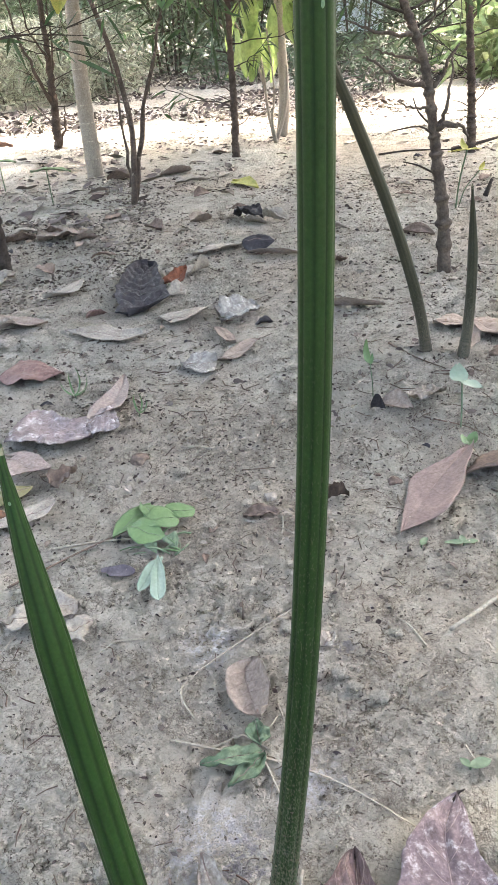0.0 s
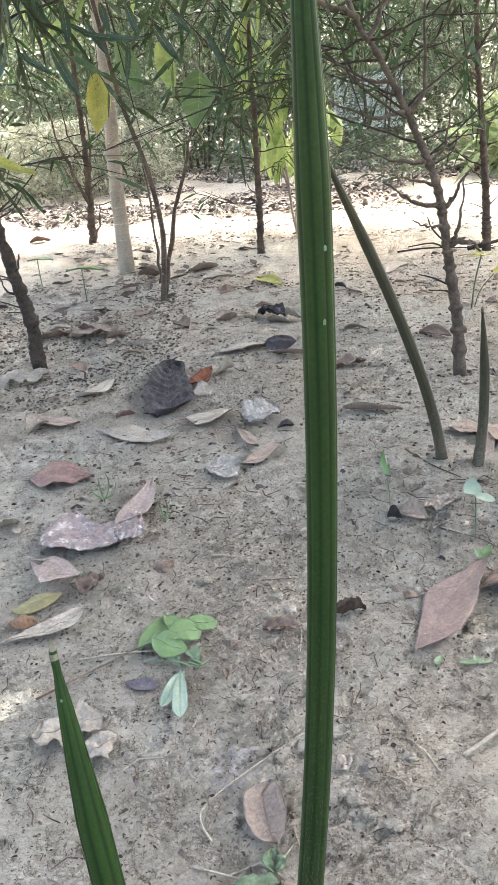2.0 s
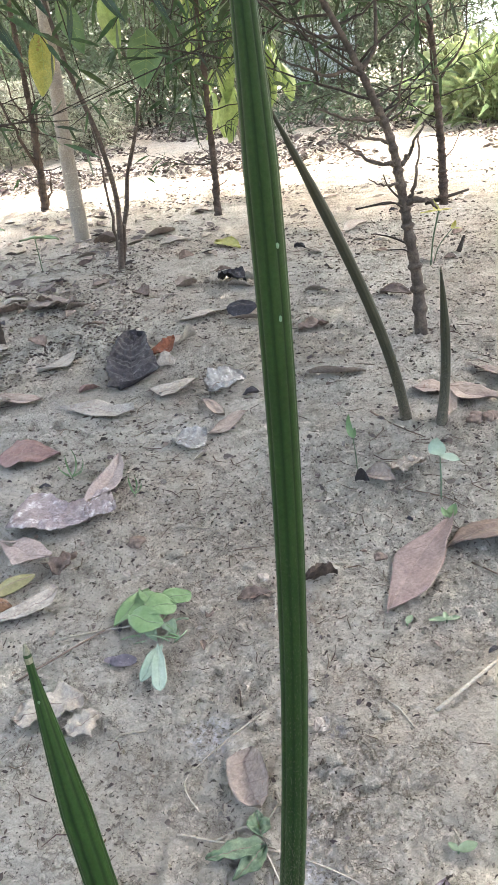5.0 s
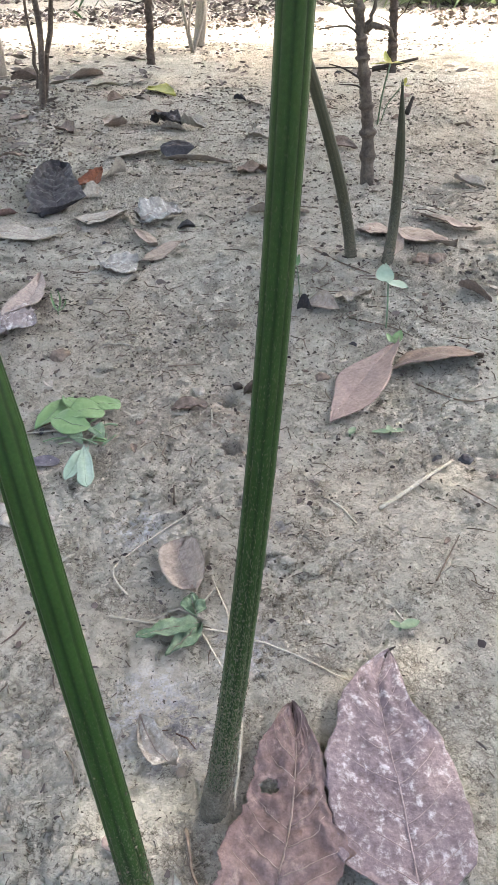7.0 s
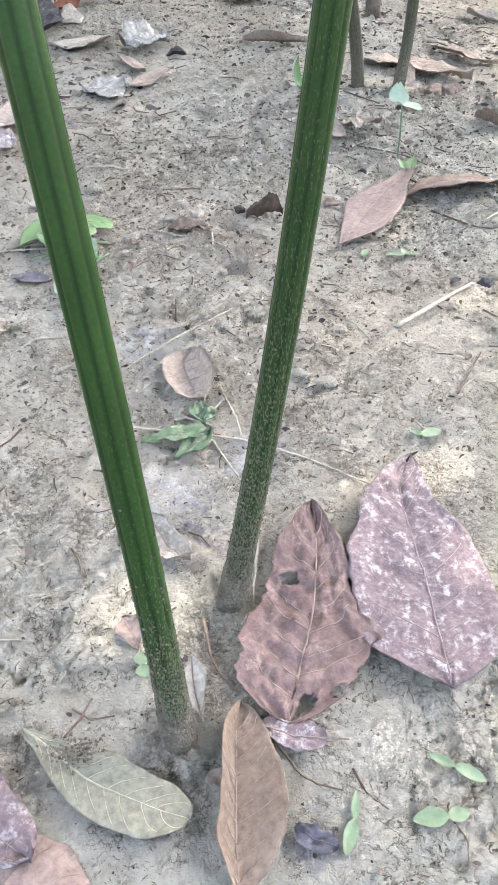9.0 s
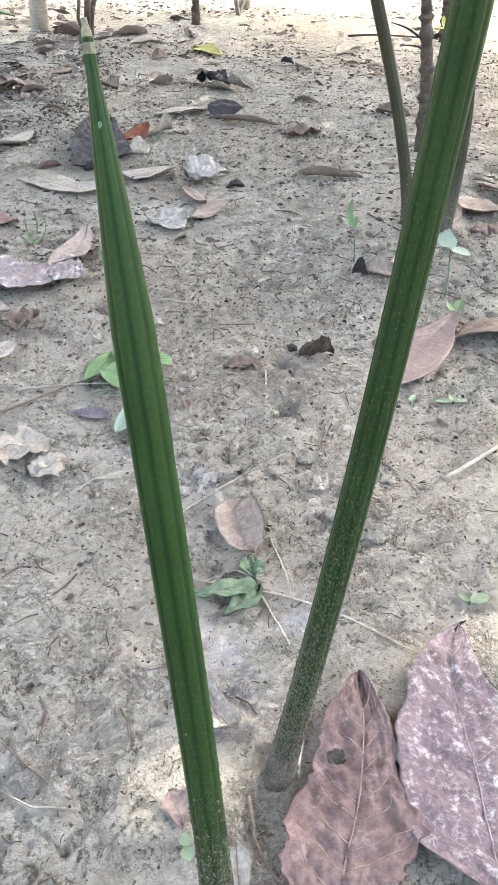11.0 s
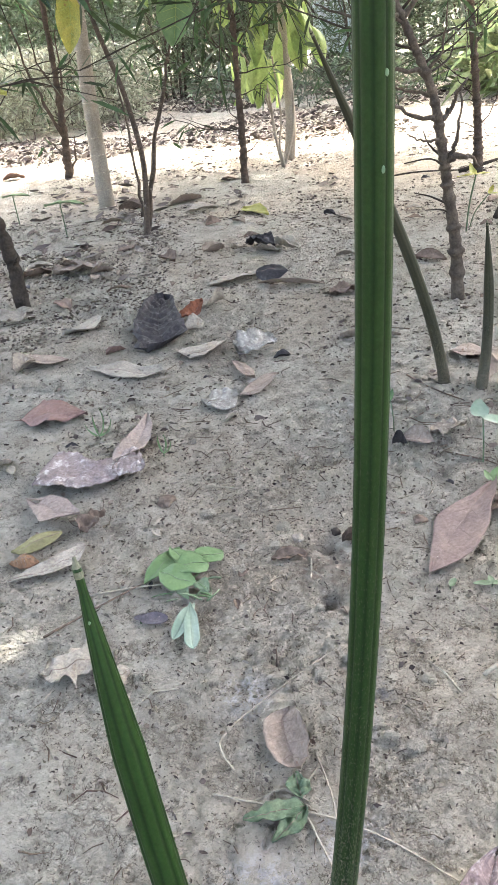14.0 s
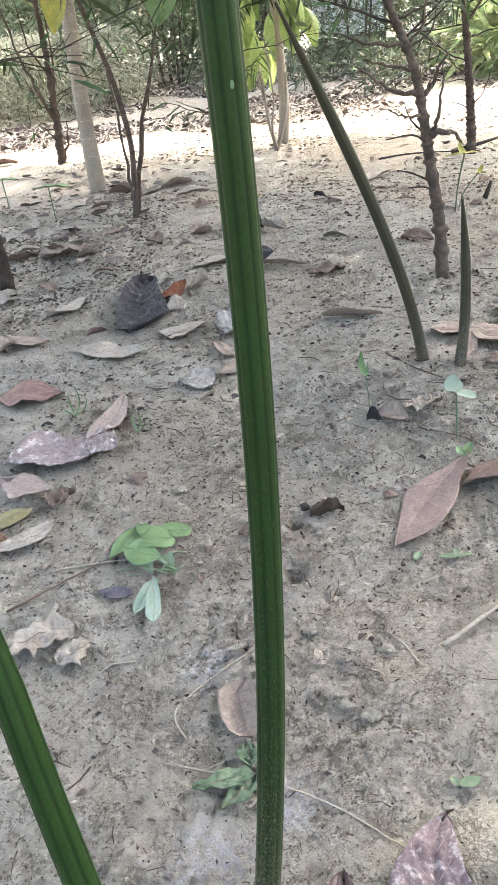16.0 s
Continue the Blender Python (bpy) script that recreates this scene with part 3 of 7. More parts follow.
# ---- leaves on the ground ----
def leaf(label, base, tip, width, material, curl=0.15, arch=0.05, wrinkle=0.02, p=0.85, q=0.8, rag=0.04, veins=0, vein_mat=None, petiole=0.0,
         roll=0.0, lift=0.0, name="dry_leaf", category="leaf", seed=None, nu=20, nv=10, sway=0.0, holes=(), point=0.0, group="fallen leaves", wild=1.0):
    """A fallen leaf from its stalk end to its tip: an outline of its own, cupped across, arched along, wrinkled, with ribs."""
    rnd = random.Random(hash_of(label, base) if seed is None else seed)
    o = rnd.uniform(0, 50)
    arch, wrinkle, rag = 0.35 * arch, 1.3 * wrinkle + (0.045 if wild > 0.5 else 0.02), 1.6 * rag
    lop, fold = (0.45 * wild, wild * rnd.uniform(-1.3, 1.3)) if width < 0.07 else (0.18 * wild, wild * rnd.uniform(-0.5, 0.5))
    if width < 0.07:
        roll, sway, p = roll + wild * rnd.uniform(-0.18, 0.18), sway + wild * rnd.uniform(-0.07, 0.07), p * (1 + wild * rnd.uniform(-0.22, 0.2))
    L = math.dist(base, tip)
    ang = math.atan2(tip[1] - base[1], tip[0] - base[0])

    def surf(u, v):
        h = 0.5 * width * max(0.0, math.sin(math.pi * min(max(u, 0.0), 1.0) ** p)) ** q
        if point and u > 1 - point:
            h = min(h, 0.5 * width * (0.03 + 0.5 * ((1 - u) / point) ** 1.6))
        h *= 1 + rag * (2 * noise.noise((u * 9 + o, 3 * (1 if v > 0 else -1), o)) + 1.2 * noise.noise((u * 27 + o, 5 * (1 if v > 0 else -1), o)))
        h *= 1 + lop * noise.noise((u * 2.6 + o, 7 * (1 if v > 0 else -1), 3 * o))
        y = h * v + sway * L * math.sin(math.pi * u)
        z = arch * L * math.sin(math.pi * u) + curl * (1 + fold * v) * width * abs(v) ** 1.6 * math.sin(math.pi * min(1, u * 0.9 + 0.08)) + roll * y + lift * L * u
        z += wrinkle * width * (noise.noise((u * 5 + o, v * 2.2, o)) + 0.6 * noise.noise((u * 13 + o, v * 5, 2 * o)))
        z += 0.10 * wild * width * noise.noise((u * 2.3 + o, v * 1.2, 4 * o))
        z -= 0.03 * width * math.exp(-(v * 9) ** 2)
        return Vector((u * L, y, z))

    def hole(u, v):
        return any(((u - a) / ra) ** 2 + ((v - b) / rb) ** 2 < 1 for a, b, ra, rb in holes)

    top = [surf(i / nu, 2 * j / nv - 1) for i in range(nu + 1) for j in range(nv + 1)]
    low = min(v.z for v in top)
    cx_, cy_ = 0.5 * (base[0] + tip[0]), 0.5 * (base[1] + tip[1])
    ground = max(relief(base[0], base[1]), relief(tip[0], tip[1]), relief(cx_, cy_))
    root = thing(name, label, category, group, at=(base[0], base[1], ground + 0.0012))
    root.rotation_euler = (0, 0, ang)
    down = Vector((0, 0, -low))
    top = [v + down for v in top]
    t = Vector((0, 0, -0.0006))
    w = nv + 1
    n1 = len(top)
    fs = []
    cells = {(i, j) for i in range(nu) for j in range(nv) if not hole((i + 0.5) / nu, 2 * (j + 0.5) / nv - 1)}
    for i, j in sorted(cells):
        a, b, c, d = i * w + j, (i + 1) * w + j, (i + 1) * w + j + 1, i * w + j + 1
        fs.append((a, b, c, d))
        fs.append((d + n1, c + n1, b + n1, a + n1))
        for (ni, nj), e in (((i - 1, j), (d, a)), ((i + 1, j), (b, c)), ((i, j - 1), (a, b)), ((i, j + 1), (c, d))):
            if (ni, nj) not in cells:
                fs.append((e[1], e[0], e[0] + n1, e[1] + n1))
    part("blade", (top + [v + t for v in top], fs), material, root)
    rib = [surf(0.01 + 0.96 * i / 14, 0.0) + down + Vector((0, 0, 0.0004)) for i in range(15)]
    part("midrib", tube(rib, [max(0.0003, width * 0.011 * (1 - 0.75 * i / 14)) for i in range(15)], 6), vein_mat or VEIN, root)
    if point:
        s0, s1 = surf(0.93, 0.0) + down, surf(0.995, 0.0) + down
        end = smooth_line([s0, s1 + Vector((0, 0, 0.002)), s1 + Vector((0.012 * L, 0.008 * L, 0.012 * L)), s1 + Vector((0.012 * L, 0.022 * L, 0.022 * L))], 10)
        part("curled_tip", tube(end, [width * 0.026 * (1 - 0.09 * i) for i in range(10)], 8), BARK_DARK, root, "dark curled leaf tip")
    for k in range(veins):
        u0 = 0.10 + 0.75 * k / max(1, veins - 1)
        for s_ in (-1, 1):
            if hole(u0 + 0.05, 0.3 * s_):
                continue
            line = [surf(min(0.97, u0 + 0.12 * f ** 1.4), s_ * 0.86 * f) + down + Vector((0, 0, 0.0005)) for f in (0, 0.12, 0.25, 0.37, 0.5, 0.62, 0.75, 0.87, 1.0)]
            part("side_vein", tube(line, [width * 0.0062 * (1 - 0.06 * i) for i in range(9)], 4), vein_mat or VEIN, root)
    if petiole:
        s0 = surf(0.0, 0.0) + down
        line = smooth_line([s0 + Vector((0.004, 0, 0)), s0 + Vector((-petiole * 0.5, petiole * 0.12, 0.001)), s0 + Vector((-petiole, -petiole * 0.05, 0.0))], 7)
        part("stalk", tube(line, [width * 0.014] * 7, 6), vein_mat or VEIN, root)
    return root


def hash_of(label, base):
    return sum(ord(c) for c in label) * 31 + int(base[0] * 1000) * 7 + int(base[1] * 1000)

# close to the two tall stems
leaf("mauve dry leaf with white bloom and a wavy edge", (-0.02, 0.262), (0.044, 0.204), 0.045, PURPLE, curl=-0.08, wrinkle=0.06, p=0.9, q=0.6, veins=5, seed=15)
leaf("smooth brown dry leaf half in view", (-0.01, 0.215), (0.078, 0.176), 0.050, PINK, curl=-0.12, arch=0.05, p=0.9, q=0.6, veins=5, seed=16)
leaf("wilted green leaf flattened on the soil", (0.136, 0.484), (0.086, 0.474), 0.022, WILT, curl=0.1, wrinkle=0.12, q=0.7, name="green_leaf", seed=19)
leaf("wilted green leaf flattened on the soil", (0.136, 0.484), (0.109, 0.455), 0.018, WILT, curl=0.1, wrinkle=0.12, q=0.7, name="green_leaf", seed=20)
leaf("wilted green leaf flattened on the soil", (0.133, 0.490), (0.128, 0.512), 0.018, WILT, curl=0.2, wrinkle=0.2, q=0.7, name="green_leaf", seed=21)
leaf("dark blue-grey rotten leaf scrap pressed in soil", (0.164, 0.211), (0.184, 0.201), 0.012, VIOLET, vein_mat=VIOLET, curl=0.05, wrinkle=0.10, q=0.5, rag=0.06, seed=23)
leaf("tan dry leaf scrap beside the stem", (0.078, 0.331), (0.088, 0.310), 0.014, PINK, curl=0.3, wrinkle=0.1, seed=24)
leaf("pale dry leaf scrap leaning on the stem", (0.118, 0.302), (0.122, 0.268), 0.012, PALE, curl=0.25, arch=0.1, seed=25)
leaf("small tan scrap beside the ochre leaf", (0.124, 0.238), (0.135, 0.232), 0.010, TAN, seed=26)

# to the side, behind the stems
leaf("dark curled leaf with a pale end", (0.534, 1.112), (0.566, 1.052), 0.020, BROWN, curl=0.5, wrinkle=0.1, seed=37)
leaf("pale dry leaf with a dark stalk", (0.700, 1.688), (0.742, 1.597), 0.036, PALE, curl=0.35, seed=38, petiole=0.03)
leaf("dark curled leaf stub", (0.280, 1.050), (0.301, 1.046), 0.022, BLACK, curl=0.9, arch=0.25, seed=39)
leaf("tan curled dry leaf on mud", (0.298, 1.062), (0.340, 1.042), 0.026, TAN, curl=0.4, arch=0.1, seed=40)
leaf("greyish rotten leaf lying flat", (0.335, 1.055), (0.395, 1.085), 0.034, GREY, curl=0.05, wrinkle=0.2, rag=0.15, seed=41)
leaf("narrow tan dry leaf", (0.235, 1.475), (0.352, 1.455), 0.028, TAN, curl=0.3, arch=0.02, seed=42)
leaf("brown dry leaf near a tree foot", (0.458, 1.975), (0.536, 1.940), 0.042, BROWN, curl=0.3, seed=43)
leaf("white dry leaf catching the light", (0.450, 2.735), (0.548, 2.868), 0.052, PALE, curl=0.35, arch=0.08, seed=44)
leaf("grey dry leaf scrap on mud", (0.268, 2.063), (0.328, 2.043), 0.030, GREY, curl=0.4, seed=45)
leaf("dull brown leaf lying flat", (0.232, 1.742), (0.306, 1.772), 0.050, BROWN, curl=0.08, wrinkle=0.1, seed=46)
leaf("dark curled leaf on mud", (0.262, 2.570), (0.300, 2.545), 0.028, BLACK, curl=0.5, arch=0.2, seed=47)
leaf("whitish dry leaf on mud", (0.300, 2.520), (0.345, 2.450), 0.030, PALE, curl=0.2, seed=48)

# the open mud in the middle
leaf("small white dry leaf scrap", (0.024, 1.158), (0.046, 1.190), 0.016, PALE, curl=0.3, seed=54)
leaf("grey-tan dry leaf, curled", (-0.066, 1.715), (-0.018, 1.785), 0.052, PALE, curl=0.4, arch=0.1, q=0.5, seed=58)
leaf("small pale leaf scrap on mud", (-0.090, 1.600), (-0.050, 1.625), 0.030, PALE, curl=0.3, seed=59)
leaf("reddish dry leaf scraps", (-0.245, 1.500), (-0.205, 1.520), 0.026, REDDISH, curl=0.4, arch=0.2, seed=63)
leaf("curled grey dry leaf with a dark inside", (-0.412, 1.425), (-0.382, 1.482), 0.028, GREY, curl=0.8, arch=0.15, seed=64)
leaf("small whitish dry leaf", (-0.342, 1.050), (-0.302, 1.078), 0.034, PALE, curl=0.2, wrinkle=0.1, rag=0.1, seed=69)
leaf("brown shrivelled leaf scraps", (-0.145, 0.876), (-0.120, 0.918), 0.030, BROWN, curl=0.3, wrinkle=0.25, rag=0.2, seed=74)
leaf("lacy tan decayed leaf", (-0.122, 0.628), (-0.054, 0.658), 0.050, PALE, curl=0.03, wrinkle=0.07, rag=0.2, q=0.5, seed=75)
leaf("lacy tan decayed leaf", (-0.062, 0.610), (-0.034, 0.635), 0.030, PALE, curl=0.03, wrinkle=0.07, rag=0.2, q=0.5, seed=76)
leaf("flat pale dry leaf on mud", (-0.068, 1.915), (0.064, 1.975), 0.055, PALE, curl=0.03, wrinkle=0.05, seed=77)
leaf("dark leaf arched like a hood", (0.056, 1.928), (0.138, 1.912), 0.050, BLACK, curl=-0.2, arch=0.15, q=0.6, seed=78)
leaf("tan dry leaf under a dark one", (0.060, 1.890), (0.225, 1.840), 0.034, TAN, curl=0.25, arch=0.06, sway=0.05, seed=79)
leaf("black crumpled leaf on mud", (0.022, 2.262), (0.105, 2.200), 0.070, BLACK, curl=0.25, arch=0.2, wrinkle=0.14, q=0.5, rag=0.1, seed=80)
leaf("pale striped end of a crumpled leaf", (0.100, 2.210), (0.172, 2.165), 0.050, PALE, curl=0.5, arch=0.15, wrinkle=0.1, seed=81)
leaf("brown leaf curled into a bowl", (-0.105, 2.205), (-0.046, 2.246), 0.055, TAN, curl=0.4, arch=-0.15, q=0.5, seed=82)
leaf("yellow and brown spotted leaf", (-0.015, 2.770), (0.080, 2.650), 0.060, YELLOW, curl=0.2, seed=83)
leaf("dark upright curled leaf", (-0.130, 2.560), (-0.080, 2.600), 0.040, BROWN, curl=0.3, arch=0.1, seed=84)
leaf("crumpled brown leaf in a heap", (-0.535, 2.140), (-0.400, 2.150), 0.075, TAN, curl=0.15, arch=0.1, wrinkle=0.12, seed=85)
leaf("crumpled brown leaf in a heap", (-0.520, 2.200), (-0.440, 2.180), 0.050, BROWN, curl=0.2, arch=0.1, wrinkle=0.12, seed=86)
leaf("crumpled brown leaf in a heap", (-0.640, 2.120), (-0.540, 2.170), 0.050, BROWN, curl=0.2, arch=0.1, wrinkle=0.12, seed=87)
leaf("tan dry leaf lying flat", (-0.420, 2.120), (-0.360, 2.140), 0.040, TAN, curl=0.3, seed=88)
leaf("pale dry leaves at a tree foot", (-0.605, 1.735), (-0.486, 1.800), 0.050, PALE, curl=0.15, wrinkle=0.2, rag=0.1, seed=89)
leaf("tan dry leaf lying flat", (-0.660, 1.720), (-0.600, 1.770), 0.045, PALE, curl=0.15, seed=90)
leaf("tan dry leaf beside thin stems", (-0.300, 2.950), (-0.190, 3.050), 0.060, TAN, curl=0.3, seed=91)
leaf("tan dry leaf beside thin stems", (-0.220, 2.800), (-0.110, 2.830), 0.060, PALE, curl=0.25, seed=92)
leaf("dark brown dry leaf beside the pale trunk", (-0.500, 2.950), (-0.390, 2.930), 0.060, BROWN, curl=0.5, arch=0.15, seed=93)
leaf("reddish upright dry leaf in the far litter", (-1.300, 3.950), (-1.200, 4.000), 0.075, REDDISH, curl=0.3, arch=0.1, seed=94)


# shrivelled scraps and small curled leaves strewn between the larger ones
STREWN = ((TAN, "small curled tan dry leaf on the mud"), (BROWN, "small curled brown dry leaf on the mud"), (PALE, "small pale dry leaf on the mud"), (GREY, "small grey shrivelled leaf on the mud"), (BLACK, "small blackened leaf on the mud"))
rnd = random.Random(77)


def strew(count, x0, x1, y0, y1, l0, l1, seed):
    """Small dry leaves at odd angles, more of them where litter gathers."""
    done = 0
    while done < count:
        x, y, a = rnd.uniform(x0, x1), rnd.uniform(y0, y1), rnd.uniform(0, 6.28)
        if noise.noise((x * 2.1, y * 2.1, 31.0)) < rnd.uniform(-0.45, 0.25):
            continue
        ln = l0 + (l1 - l0) * rnd.uniform(0, 1) ** 1.6
        m_, label = STREWN[(0, 1, 2, 3, 1, 4, 3, 1, 0, 3)[rnd.randrange(10)]]
        leaf(label, (x, y), (x + ln * math.cos(a), y + ln * math.sin(a)), ln * rnd.uniform(0.3, 0.6), m_, curl=rnd.uniform(0.05, 0.38), arch=rnd.uniform(0.05, 0.25), wrinkle=rnd.uniform(0.04, 0.14), wild=0.5, q=rnd.uniform(0.5, 0.8),
             rag=rnd.uniform(0.03, 0.12), seed=seed + done, nu=12, nv=6, vein_mat=m_)
        done += 1


strew(52, -1.0, 0.9, 2.0, 3.5, 0.025, 0.085, 400)
strew(26, -0.95, -0.30, 1.7, 2.45, 0.03, 0.09, 500)
strew(30, -0.55, 0.60, 1.0, 2.0, 0.012, 0.035, 600)
strew(22, -0.34, -0.02, 0.72, 1.15, 0.010, 0.030, 700)
strew(12, 0.02, 0.45, 0.55, 1.0, 0.008, 0.020, 800)


# ---- leaves with an outline of their own ----
def curve_at(vals, u):
    """A smooth run through evenly spaced values."""
    k = len(vals) - 1
    x = min(max(u, 0.0), 1.0) * k
    i = min(int(x), k - 1)
    f = x - i
    b, c = vals[i], vals[i + 1]
    a = vals[i - 1] if i else 2 * b - c
    d = vals[i + 2] if i + 2 <= k else 2 * c - b
    return 0.5 * (2 * b + (c - a) * f + (2 * a - 5 * b + 4 * c - d) * f * f + (3 * b - a - 3 * c + d) * f ** 3)


def outline_blade(base, tip, left, right, mid=None, zs=(0.003, 0.003), el=(0.0, 0.0), er=(0.0, 0.0), wrinkle=0.0012, rag=0.03, pucker=0.0, veins=0,
                  holes=(), seed=0, nu=28, nv=14, thick=0.0006, rest=True, blunt=0.7):
    """A blade from stalk end to tip: half widths to either side, heights along the middle and at both edges. Returns the mesh and its surface."""
    o = random.Random(seed).uniform(0, 60)
    bx, by = base
    L = math.hypot(tip[0] - bx, tip[1] - by)
    ex, ey = (tip[0] - bx) / L, (tip[1] - by) / L
    le, ri = (0.0, *left, 0.0), (0.0, *right, 0.0)
    md = (0.0, *mid, 0.0) if mid else tuple(0.45 * (a - b) for a, b in zip(le, ri))
    n = len(le) - 1
    width = L * max(a + b for a, b in zip(le, ri))

    def side(vals, sign, u, m):
        w = curve_at(vals, u) - sign * m
        if u < 1 / n:
            w = (vals[1] - sign * md[1]) * (u * n) ** blunt
        elif u > 1 - 1 / n:
            w = (vals[-2] - sign * md[-2]) * ((1 - u) * n) ** blunt
        return max(0.0, w) * (1 + rag * (1.6 * noise.noise((u * 10 + o, 4 * sign, o)) + 1.4 * noise.noise((u * 31 + o, 4 * sign, o)) + 1.0 * noise.noise((u * 70 + o, 4 * sign, o))))

    def surf(u, v):
        m = curve_at(md, u)
        w = side(le, 1, u, m) if v > 0 else side(ri, -1, u, m)
        y = L * (m + w * v)
        x = L * u
        z = curve_at(zs, u) + (curve_at(el, u) if v > 0 else curve_at(er, u)) * abs(v) ** 1.6
        z += wrinkle * (1.5 * noise.noise((u * 3 + o, v * 1.5, o)) + noise.noise((u * 8 + o, v * 3, 2 * o)) + 0.6 * noise.noise((u * 19 + o, v * 8, 3 * o)))
        if veins:
            z += pucker * (abs(math.sin(math.pi * veins * (u - 0.14 * abs(v) ** 1.3))) - 0.6) * (1 - v ** 4)
        z -= 0.02 * width * math.exp(-(v * 8) ** 2)
        wx, wy = bx + ex * x - ey * y, by + ey * x + ex * y
        return Vector((wx - bx, wy - by, max(z, 0.0006) + (level(wx, wy) - level(bx, by) if rest else 0.0)))

    def hole(u, v):
        return any(((u - a) / ra) ** 2 + ((v - b) / rb) ** 2 < 1 + 0.7 * noise.noise((u * 60, v * 25, o)) for a, b, ra, rb in holes)

    top = [surf(i / nu, 2 * j / nv - 1) for i in range(nu + 1) for j in range(nv + 1)]
    w, n1 = nv + 1, len(top)
    cells = {(i, j) for i in range(nu) for j in range(nv) if not hole((i + 0.5) / nu, 2 * (j + 0.5) / nv - 1)}
    fs = []
    for i, j in sorted(cells):
        a, b, c, d = i * w + j, (i + 1) * w + j, (i + 1) * w + j + 1, i * w + j + 1
        fs.append((a, b, c, d))
        fs.append((d + n1, c + n1, b + n1, a + n1))
        for (ni, nj), e in (((i - 1, j), (d, a)), ((i + 1, j), (b, c)), ((i, j - 1), (a, b)), ((i, j + 1), (c, d))):
            if (ni, nj) not in cells:
                fs.append((e[1], e[0], e[0] + n1, e[1] + n1))
    return (top + [v - Vector((0, 0, thick)) for v in top], fs), surf, hole, width


def shaped_leaf(label, base, tip, left, right, material, veins=0, vein_mat=None, rib=0.0007, side_rib=0.0004, hook=None, stalk=0.0, lift=0.0012, seed=0, name="dry_leaf", **kw):
    """A fallen leaf with its own outline, midrib, side veins, and a hooked dark tip or a stalk where it has them."""
    data, surf, hole, width = outline_blade(base, tip, left, right, veins=veins, seed=seed, **kw)
    root = thing(name, label, "leaf", "fallen leaves", at=(base[0], base[1], level(*base) + lift))
    part("blade", data, material, root)
    vm = vein_mat or VEIN
    up = Vector((0, 0, 0.0002))
    part("midrib", tube([surf(0.005 + 0.97 * i / 18, 0.0) + up for i in range(19)], [rib * (1 - 0.7 * i / 18) for i in range(19)], 6), vm, root)
    rnd = random.Random(seed + 5)
    for k in range(veins):
        for s_ in (-1, 1):
            u0 = (k + 0.5 + rnd.uniform(-0.2, 0.2)) / veins * 0.86 + 0.03
            reach = rnd.uniform(0.75, 0.93)
            fr = [0.03 + 0.97 * i / 9 for i in range(10)]
            if any(hole(min(0.97, u0 + 0.14 * f ** 1.3), s_ * reach * f) for f in fr):
                continue
            part("side_vein", tube([surf(min(0.985, u0 + 0.14 * f ** 1.3), s_ * reach * f) + up * 0.5 for f in fr], [side_rib * (1 - 0.07 * i) for i in range(10)], 4), vm, root)
    d = Vector((tip[0] - base[0], tip[1] - base[1], 0)).normalized()
    if hook:
        p = surf(0.97, 0.0)
        q = surf(1.0, 0.0)
        line = smooth_line([p, q + Vector((0, 0, 0.001)), q + d * hook[0] * 0.5 + Vector((hook[1] * 0.3, 0, hook[2] * 0.5)), q + d * hook[0] * 0.7 + Vector((hook[1], 0, hook[2]))], 12)
        part("curled_tip", tube(line, [0.0024 * (1 - 0.075 * i) for i in range(12)], 8), BARK_DARK, root, "dark curled leaf tip")
    if stalk:
        p = surf(0.0, 0.0)
        part("stalk", tube(smooth_line([p + d * 0.004, p - d * stalk * 0.5 + Vector((0, 0, 0.001)), p - d * stalk], 8), [rib * (1.5 - 0.05 * i) for i in range(8)], 6), vm, root)
    return root


# beside the two tall stems
shaped_leaf("large mauve dry leaf with white bloom lying on the mud", (0.257, 0.271), (0.276, 0.445), (0.225, 0.270, 0.284, 0.291, 0.249, 0.217, 0.142), (0.176, 0.210, 0.204, 0.181, 0.142, 0.062, 0.042), PURPLE,
            mid=(0.005, 0.011, 0.019, 0.037, 0.051, 0.059, 0.054), zs=(0.007, 0.006, 0.007, 0.006, 0.006), el=(0.002, 0.001, 0.004, 0.002, 0.004), er=(0.002, 0.005, 0.001, 0.003, 0.002), wrinkle=0.0016, rag=0.035, pucker=0.0016,
            veins=8, vein_mat=VEIN_MAUVE, hook=(0.004, 0.006, 0.004), stalk=0.004, nu=56, nv=36, seed=11, blunt=0.8)
shaped_leaf("large rust-brown dry leaf with a hole and torn edge", (0.167, 0.259), (0.199, 0.404), (0.195, 0.214, 0.195, 0.150, 0.138, 0.132, 0.074), (0.174, 0.244, 0.294, 0.216, 0.180, 0.163, 0.103), RUST,
            mid=(-0.010, -0.024, -0.041, -0.051, -0.049, -0.044, -0.028), zs=(0.003, 0.004, 0.004, 0.006, 0.006), el=(0.0, 0.003, 0.002, 0.004, 0.002), er=(0.001, 0.003, 0.005, 0.003, 0.004), wrinkle=0.0026, rag=0.06, pucker=0.0022,
            veins=9, hook=(0.005, 0.0, 0.005), nu=90, nv=56, seed=12, blunt=0.6, rib=0.0010, side_rib=0.0005,
            holes=((0.61, 0.56, 0.032, 0.20), (0.07, -0.38, 0.055, 0.24), (0.15, -0.86, 0.03, 0.12), (0.24, -0.97, 0.02, 0.10)))
